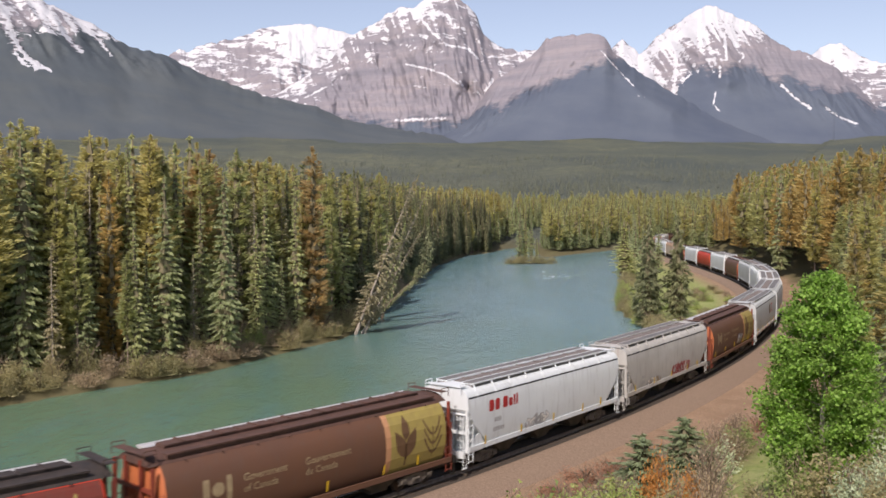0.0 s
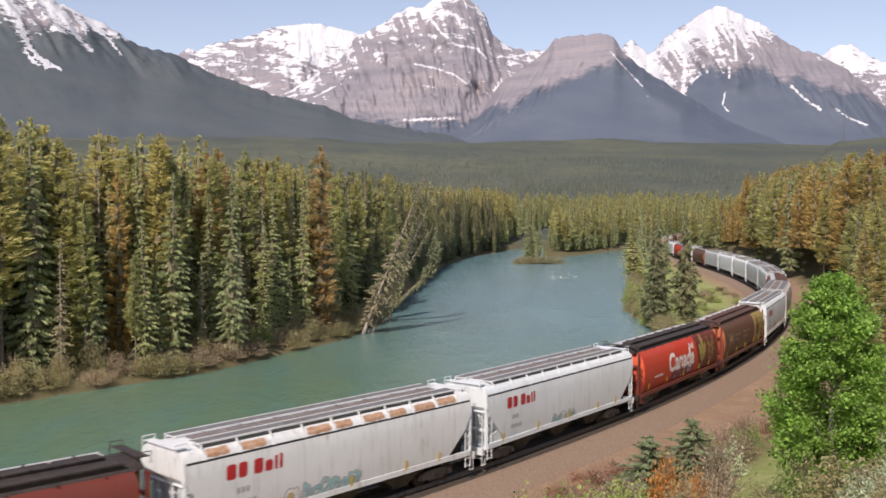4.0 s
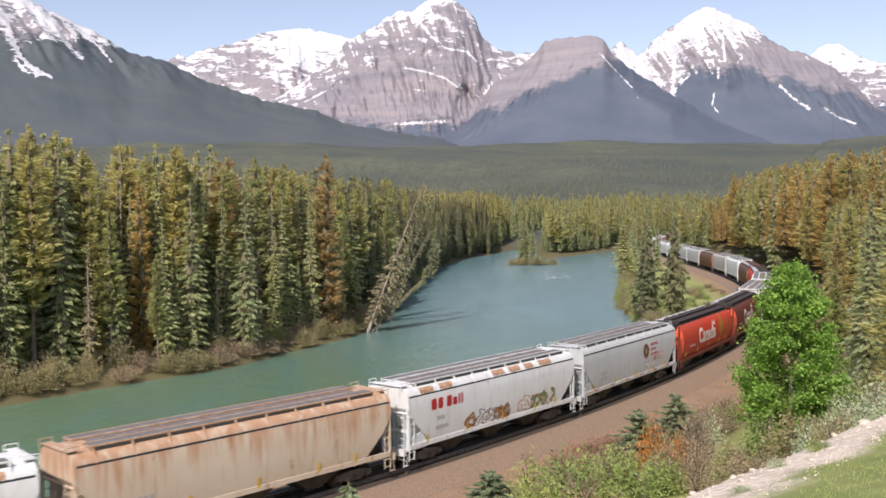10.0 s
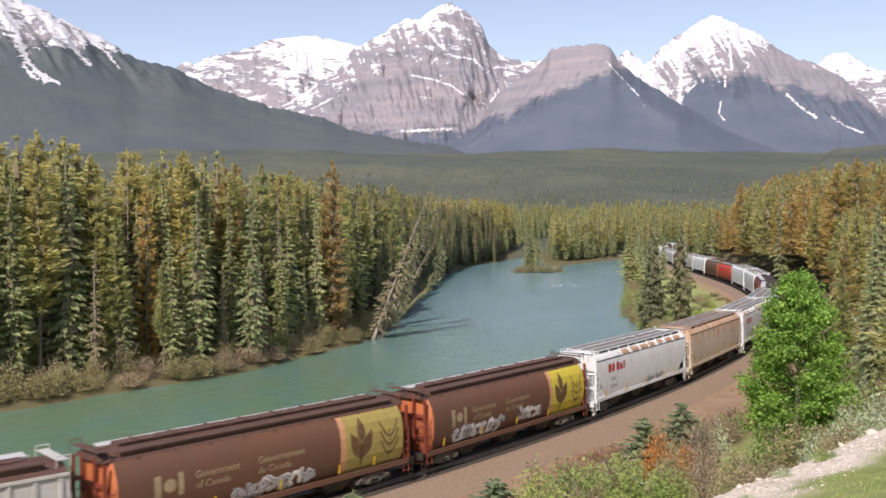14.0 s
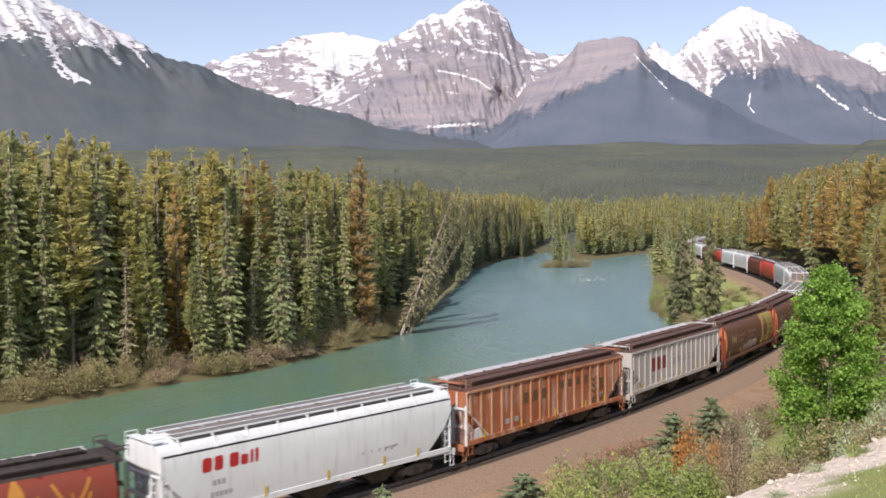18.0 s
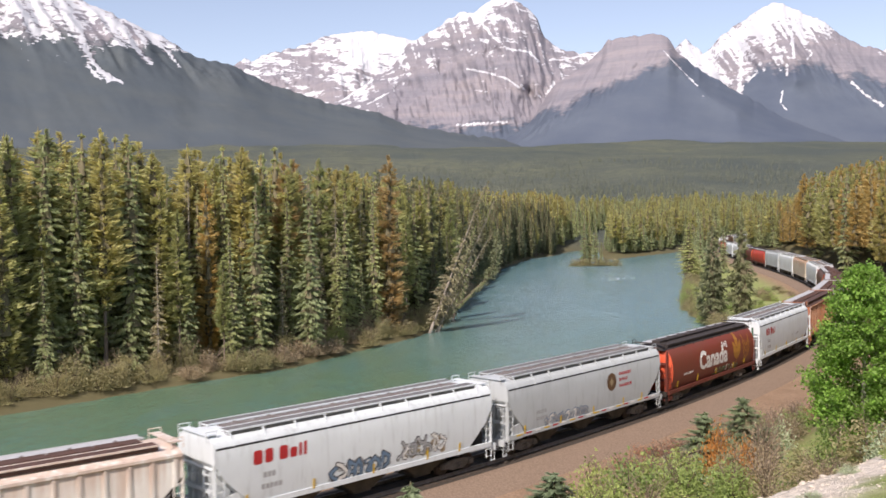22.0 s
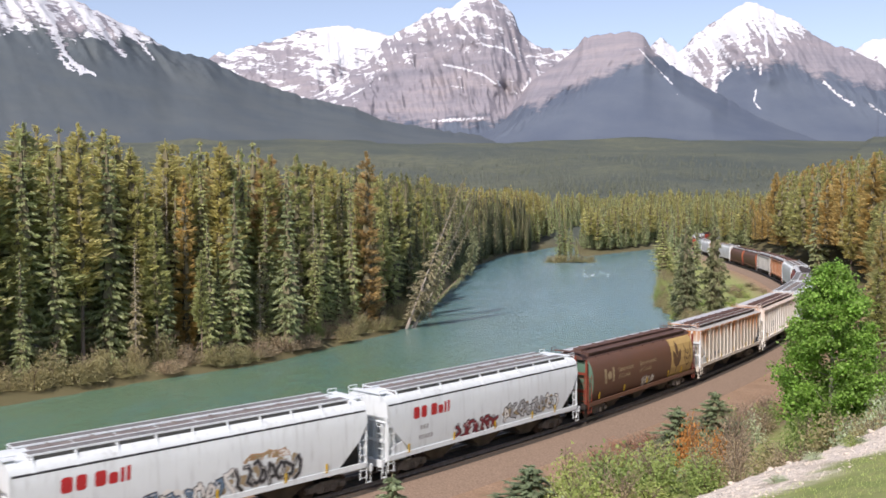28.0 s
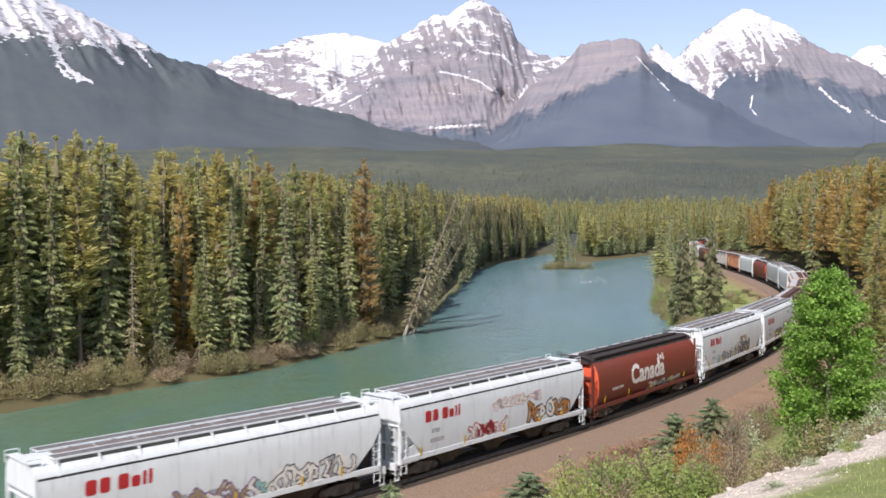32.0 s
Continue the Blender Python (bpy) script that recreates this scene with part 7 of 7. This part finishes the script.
# ---- single trees and shrubs that stand out ----
def build_bent_tree(x, y):
    """A spruce that has slid over the water and turned its top upright again."""
    rnd = random.Random(19)
    tree = new("spruce")
    tagged(tree, "green spruce bent low over the water with an upright top", "spruce tree", "trees leaning over the river")
    line = [Vector(p) for p in ((-0.6, 0, 0.2), (1.6, 0, 2.6), (4.0, 0, 4.9), (6.2, 0, 6.9), (7.3, 0, 8.9), (7.7, 0, 11.5), (7.8, 0, 14.6))]
    bm = bmesh.new()
    for i, (a, b) in enumerate(zip(line, line[1:])):
        rod(bm, a, b, 0.17 - 0.024 * i, 0.17 - 0.024 * (i + 1), 7)
    part("trunk", bm, BARK, tree)
    verts, faces = [], []
    for i, (a, b) in enumerate(zip(line, line[1:])):
        for _ in range(260):
            f = rnd.random()
            full = (0.7, 1.0, 1.1, 1.15, 1.1, 0.75)[i] * (1 if i < 5 else 1.1 - f)
            th, r = rnd.uniform(0, 6.28), rnd.random() ** 0.6
            hang = -0.75 * full * r * rnd.random() if i < 3 else -0.25 * r
            p = a + (b - a) * f + Vector((full * r * math.cos(th) * (0.5 if i < 3 else 1), full * r * math.sin(th), hang + (0.25 if i < 3 else 0) * math.cos(th)))
            u = Vector((math.cos(th), math.sin(th), -0.9 + rnd.uniform(-0.4, 0.4))).normalized()
            v = u.cross(Vector((rnd.uniform(-1, 1), rnd.uniform(-1, 1), 1))).normalized()
            k = len(verts)
            verts += [p + v * 0.09 - u * 0.13, p + u * 0.30, p - v * 0.09 - u * 0.1]
            faces.append((k, k + 1, k + 2))
    link("crown", fast_mesh("crown", verts, faces), DARK_SPRUCE, tree)
    tree.matrix_basis = Matrix.Translation((x, y, -3.0)) @ pose(0, 0, 0, 0, 0, 4)


def build_single_trees():
    g = "conifers along the river"
    for x, y, h, kind, v in ((-38.8, 95.6, 19.0, "spruce", 2), (-30.2, 98.8, 15.2, "spruce", 0), (-34.5, 100.9, 18.9, "spruce", 5), (-16.6, 126.5, 24.2, "rust", 4),
                             (-42.0, 100.5, 24.8, "pine", 0), (-23.5, 107.0, 21.0, "spruce", 1), (-21.5, 119.0, 18.0, "spruce", 3), (-47.5, 92.0, 13.0, "spruce", 0)):
        plant(kind, x, y, h, variant=v, group=g)
    # leaning over the water
    for x, y, h, tilt, turn_, kind, v in ((-11.6, 131.5, 21.0, 21, 8, "snag", 0), (-10.6, 135.0, 19.0, 24, -6, "snag", 1), (-10.8, 133.0, 15.0, 30, 10, "snag", 0), (-9.4, 150.0, 14.0, 14, 0, "spruce", 4)):
        m = Matrix.Translation((x, y, -2.9)) @ pose(0, 0, 0, 0, 0, turn_) @ pose(0, 0, 0, 0, tilt, 0) @ Matrix.Scale(h / 18, 4)
        plant(kind, x, y, h, m=m, variant=v, label="grey half-dead conifer leaning over the water" if kind == "snag" else "", group="trees leaning over the river")
    build_bent_tree(-9.9, 146.0)
    # by the bend, between river and line
    for x, y, h in ((29.4, 140.0, 14.4), (34.2, 142.0, 15.0), (31.6, 147.0, 11.0)):
        plant("full_spruce", x, y, h, group="spruces on the inside of the curve", wide=0.76)
    for x, y, h, kind, v in ((43.5, 232.0, 15.0, "spruce", 0), (45.5, 240.0, 11.0, "spruce", 3), (40.6, 122.0, 2.6, "young", 0)):
        plant(kind, x, y, h, variant=v, group="spruces on the inside of the curve", wide=1.9)
    # on the islet
    for x, y, h in ((24.0, 311, 17.0), (26.0, 313, 18.0), (27.5, 309, 15.0), (29.5, 310, 8.0)):
        plant("spruce", x, y, h, group="spruces on the islet")
    for x, y in ((20.5, 305.5), (22.5, 304.5), (25, 304.0), (28, 304), (31, 305), (34, 307)):
        bush("olive", x, y, 2.2, 2.6, group="scrub on the islet")
    # pines on the slope beside the poplar
    for x, y, h, kind, v in ((20.6, 43.0, 9.6, "pine", 2), (23.5, 44.5, 11.0, "pine", 0), (22.3, 50.0, 10.5, "spruce", 4), (25.0, 55.0, 12.0, "spruce", 1), (28.5, 61.0, 12.5, "spruce", 2), (31.0, 66.0, 13.0, "spruce", 3), (26.8, 50.5, 11.0, "pine", 4), (34.0, 72.0, 14.0, "pine", 2), (36.5, 79.0, 15.0, "amber", 4), (30.5, 56.0, 12.0, "pine", 4)):
        plant(kind, x, y, h, variant=v, group="pines on the slope", wide=1.35)


def build_slope():
    g = "shrubs on the slope"
    for x, y, h in ((10.3, 51.0, 3.5), (12.3, 50.6, 4.0)):
        plant("young", x, y, h, group="young spruces on the slope", wide=2.7)
    plant("young", -3.9, 34.8, 4.2, group="young spruces on the slope", wide=1.5)
    plant("young", 1.9, 44.0, 2.3, group="young spruces on the slope", wide=3.4)
    for kind, x, y, r, h in (("willow", 3.9, 43.5, 1.5, 2.7), ("willow", 5.2, 42.0, 1.7, 2.8), ("willow", 6.4, 43.8, 1.5, 2.5), ("willow", 4.5, 39.8, 1.5, 2.2), ("willow", 7.6, 42.0, 1.5, 2.3), ("dry", 5.6, 39.6, 1.4, 2.0),
                             ("willow", 8.3, 45.8, 1.3, 2.2), ("red", 8.3, 55.2, 1.8, 0.9), ("red", 9.9, 56.4, 1.7, 0.9), ("red", 6.6, 52.8, 1.5, 0.8), ("red", 7.4, 50.5, 1.7, 1.1), ("red", 8.9, 51.0, 1.8, 1.2), ("dry", 8.9, 48.8, 1.2, 1.5), ("orange", 9.8, 45.2, 0.9, 3.0), ("orange", 10.6, 43.6, 0.7, 2.2),
                             ("sage", 9.1, 42.3, 1.1, 1.5), ("dry", 12.2, 46.8, 1.4, 2.6), ("dry", 13.0, 49.2, 1.4, 2.4), ("olive", 11.2, 47.6, 1.1, 1.9), ("dry", 11.4, 43.0, 1.4, 2.0), ("sage", 14.8, 54.2, 1.4, 2.0), ("dry", 13.6, 53.0, 1.3, 2.2),
                             ("willow", 9.0, 39.0, 1.2, 1.6), ("dry", 10.3, 38.6, 1.3, 1.6), ("olive", 12.4, 40.2, 1.2, 1.5), ("dry", 12.0, 37.0, 1.2, 1.3),
                             ("sage", 13.3, 34.2, 0.9, 1.7), ("sage", 14.2, 33.2, 1.0, 1.7), ("sage", 12.8, 31.5, 0.9, 1.3), ("sage", 15.8, 34.0, 1.0, 1.6), ("sage", 14.9, 31.4, 0.8, 1.1), ("olive", 17.2, 35.0, 1.1, 1.6), ("sage", 17.0, 38.0, 1.2, 2.2),
                             ("sage", 19.0, 39.0, 1.2, 2.2), ("willow", 18.6, 42.0, 1.4, 2.6), ("sage", 20.5, 46.5, 1.3, 2.6), ("olive", 18.0, 33.0, 1.0, 1.4), ("willow", 21.5, 40.0, 1.3, 1.8), ("dry", 11.0, 32.0, 1.0, 1.0), ("dry", 9.4, 30.0, 1.0, 0.9)):
        bush(kind, x, y, r, h, group=g)
    rnd = random.Random(57)
    for _ in range(36):
        x, y, _a = on_way(rnd.uniform(-14, 34), rnd.uniform(7.4, 11.0))
        k = rnd.random()
        bush("dry" if k < 0.45 else "red" if k < 0.62 else "olive" if k < 0.85 else "willow", float(x), float(y), rnd.uniform(0.8, 1.4), rnd.uniform(0.6, 1.3), group=g)
    rnd = random.Random(31)
    for _ in range(84):
        s, d = rnd.uniform(-34, 46), 9.0 + 16.5 * rnd.random() ** 1.4
        x, y, _a = on_way(s, d)
        if math.hypot(x - 15.4, y - 41.2) < 2.2 or math.hypot(x - 11.3, y - 49.8) < 2.6:
            continue
        k = rnd.random()
        kind = "dry" if k < 0.32 else "willow" if k < 0.62 else "olive" if k < 0.82 else "sage" if k < 0.94 else "red"
        bush(kind, float(x), float(y), rnd.uniform(0.9, 1.5), rnd.uniform(1.0, 2.4), group=g)


def stone_mesh(seed):
    rnd = random.Random(seed)
    bm = bmesh.new()
    bmesh.ops.create_icosphere(bm, subdivisions=2, radius=1.0)
    for v in bm.verts:
        v.co *= rnd.uniform(0.78, 1.12)
        v.co.z *= 0.62
    me = bpy.data.meshes.new("stone")
    bm.to_mesh(me)
    bm.free()
    me.materials.append(STONE)
    return me


def build_ledge():
    """Pale gravel ledge with loose stones, and the grass above it."""
    shapes = [stone_mesh(i) for i in range(5)]
    rnd = random.Random(3)
    for _ in range(110):
        s, d = rnd.uniform(-34, -6), rnd.uniform(29.0, 31.5) if rnd.random() < 0.7 else rnd.uniform(28.2, 29.8)
        x, y, _a = on_way(s, d)
        k = rnd.uniform(0.03, 0.07) if rnd.random() < 0.85 else rnd.uniform(0.09, 0.15)
        ob = new("stone", shapes[rnd.randrange(5)])
        ob.matrix_basis = Matrix.Translation((float(x), float(y), float(ground_height([x], [y])[0]) + 0.2 * k)) @ pose(0, 0, 0, rnd.uniform(-20, 20), rnd.uniform(-20, 20), rnd.uniform(0, 360)) @ Matrix.Scale(k, 4)
        tagged(ob, "pale loose limestone rock on the gravel", "stone", "stones on the ledge")
    for _ in range(16):
        x, y, _a = on_way(rnd.uniform(-32, -8), rnd.uniform(29.0, 31.2))
        bush("sage" if rnd.random() < 0.5 else "willow", float(x), float(y), rnd.uniform(0.10, 0.24), rnd.uniform(0.10, 0.26), group="plants on the ledge")
    # pebbles
    r = np.random.RandomState(9)
    n = 5000
    s, d = r.uniform(-36, -4, n), r.uniform(29.0, 31.6, n)
    x, y, _a = on_way(s, d)
    z = ground_height(x, y)
    k = r.uniform(0.006, 0.03, n) * r.uniform(0.5, 1.0, n)
    base = np.array([(1, 0, 0), (0, 1, 0), (-1, 0, 0), (0, -1, 0), (0, 0, 0.9)])
    v = base[None] * k[:, None, None] * r.uniform(0.6, 1.3, (n, 5, 1)) + np.stack([x, y, z], -1)[:, None]
    one = np.array([(0, 1, 4), (1, 2, 4), (2, 3, 4), (3, 0, 4)])
    f = (one[None] + (np.arange(n) * 5)[:, None, None]).reshape(-1, 3)
    tagged(link("pebbles", raw("pebbles", v.reshape(-1, 3).tolist(), f.tolist()), STONE), "small pale gravel on the ledge", "gravel", kind="stuff")
    # clods and small stones on the dirt beside the line
    n = 7000
    s, d = r.uniform(-36, 70, n), 3.2 + 6.4 * r.rand(n)
    x, y, _a = on_way(s, d)
    k = r.uniform(0.015, 0.055, n) * r.uniform(0.5, 1.0, n)
    v = base[None] * k[:, None, None] * r.uniform(0.6, 1.3, (n, 5, 1)) + np.stack([x, y, ground_height(x, y)], -1)[:, None]
    f = (one[None] + (np.arange(n) * 5)[:, None, None]).reshape(-1, 3)
    tagged(link("clods", raw("clods", v.reshape(-1, 3).tolist(), f.tolist()), BALLAST), "brown clods and small stones on the bare dirt", "gravel", kind="stuff")
    # grass above the ledge and in tufts on the slope
    n = 90000
    s = r.uniform(-40, 0, n)
    d = np.where(r.rand(n) < 0.8, r.uniform(31.1, 36.8, n), r.uniform(22, 29.4, n))
    x, y, _a = on_way(s, d)
    ok = (np.hypot(x, y) > 4.5) & (fbm(x / 0.5, y / 0.5, 3, 70) > 0.40) & ((d > 31.8 - 1.0 * fbm(x / 1.1, y / 1.1, 3, 71)) | (d < 29.4))
    x, y = x[ok], y[ok]
    n = len(x)
    z = ground_height(x, y)
    h, w, a = r.uniform(0.02, 0.075, n), r.uniform(0.003, 0.006, n), r.uniform(0, 6.28, n)
    lean = r.uniform(-0.5, 0.5, (n, 2)) * h[:, None]
    p = np.stack([x, y, z - 0.02], -1)
    side = np.stack([np.cos(a) * w, np.sin(a) * w, 0 * w], -1)
    v = np.stack([p - side, p + side, p + np.stack([lean[:, 0], lean[:, 1], h], -1)], 1).reshape(-1, 3)
    tagged(link("grass", raw("grass", v.tolist(), np.arange(n * 3).reshape(-1, 3).tolist()), GRASS), "short green grass above the gravel", "grass", kind="stuff")


def build_foam():
    """Broken white riffles where the river runs over shallows beside the islet."""
    r = np.random.RandomState(15)
    n = 44
    cx = np.where(r.rand(n) < 0.5, 26.5, 31.0)
    x, y = cx + r.normal(0, 2.2, n), 252 + r.normal(0, 5.0, n) + (cx - 29) * 3
    ln, w = r.uniform(0.12, 0.6, n), r.uniform(0.06, 0.2, n)
    k = np.arange(7) * 2 * np.pi / 7
    rr = r.uniform(0.5, 1.1, (n, 7))
    v = np.stack([x[:, None] + np.cos(k) * ln[:, None] * rr, y[:, None] + np.sin(k) * w[:, None] * rr * 3, np.full((n, 7), WATER_Z + 0.012) + r.uniform(0, 0.01, (n, 1))], -1)
    tagged(link("riffle_foam", raw("riffle_foam", v.reshape(-1, 3).tolist(), np.arange(n * 7).reshape(-1, 7).tolist()), FOAM), "broken white riffles on the river", "foam", kind="stuff")


def build_marker():
    """A white board on a post among the trees by the line."""
    x, y = 37.0, 86.0
    z = float(ground_height([x], [y])[0])
    ob = new("marker_board")
    tagged(ob, "white marker board on a post beside the line", "sign")
    bm = bmesh.new()
    rod(bm, (0, 0, -0.3), (0, 0, 5.0), 0.05, 0.05, 8)
    part("post", bm, GREY_WOOD, ob)
    bm = bmesh.new()
    box(bm, -0.38, -0.03, 4.35, 0.38, -0.055, 4.72)
    part("board", bm, SIGN_WHITE, ob)
    ob.matrix_basis = Matrix.Translation((x, y, z)) @ pose(0, 0, 0, 0, 0, -22)


build_single_trees()
build_slope()
build_ledge()
build_foam()
build_marker()


motions()
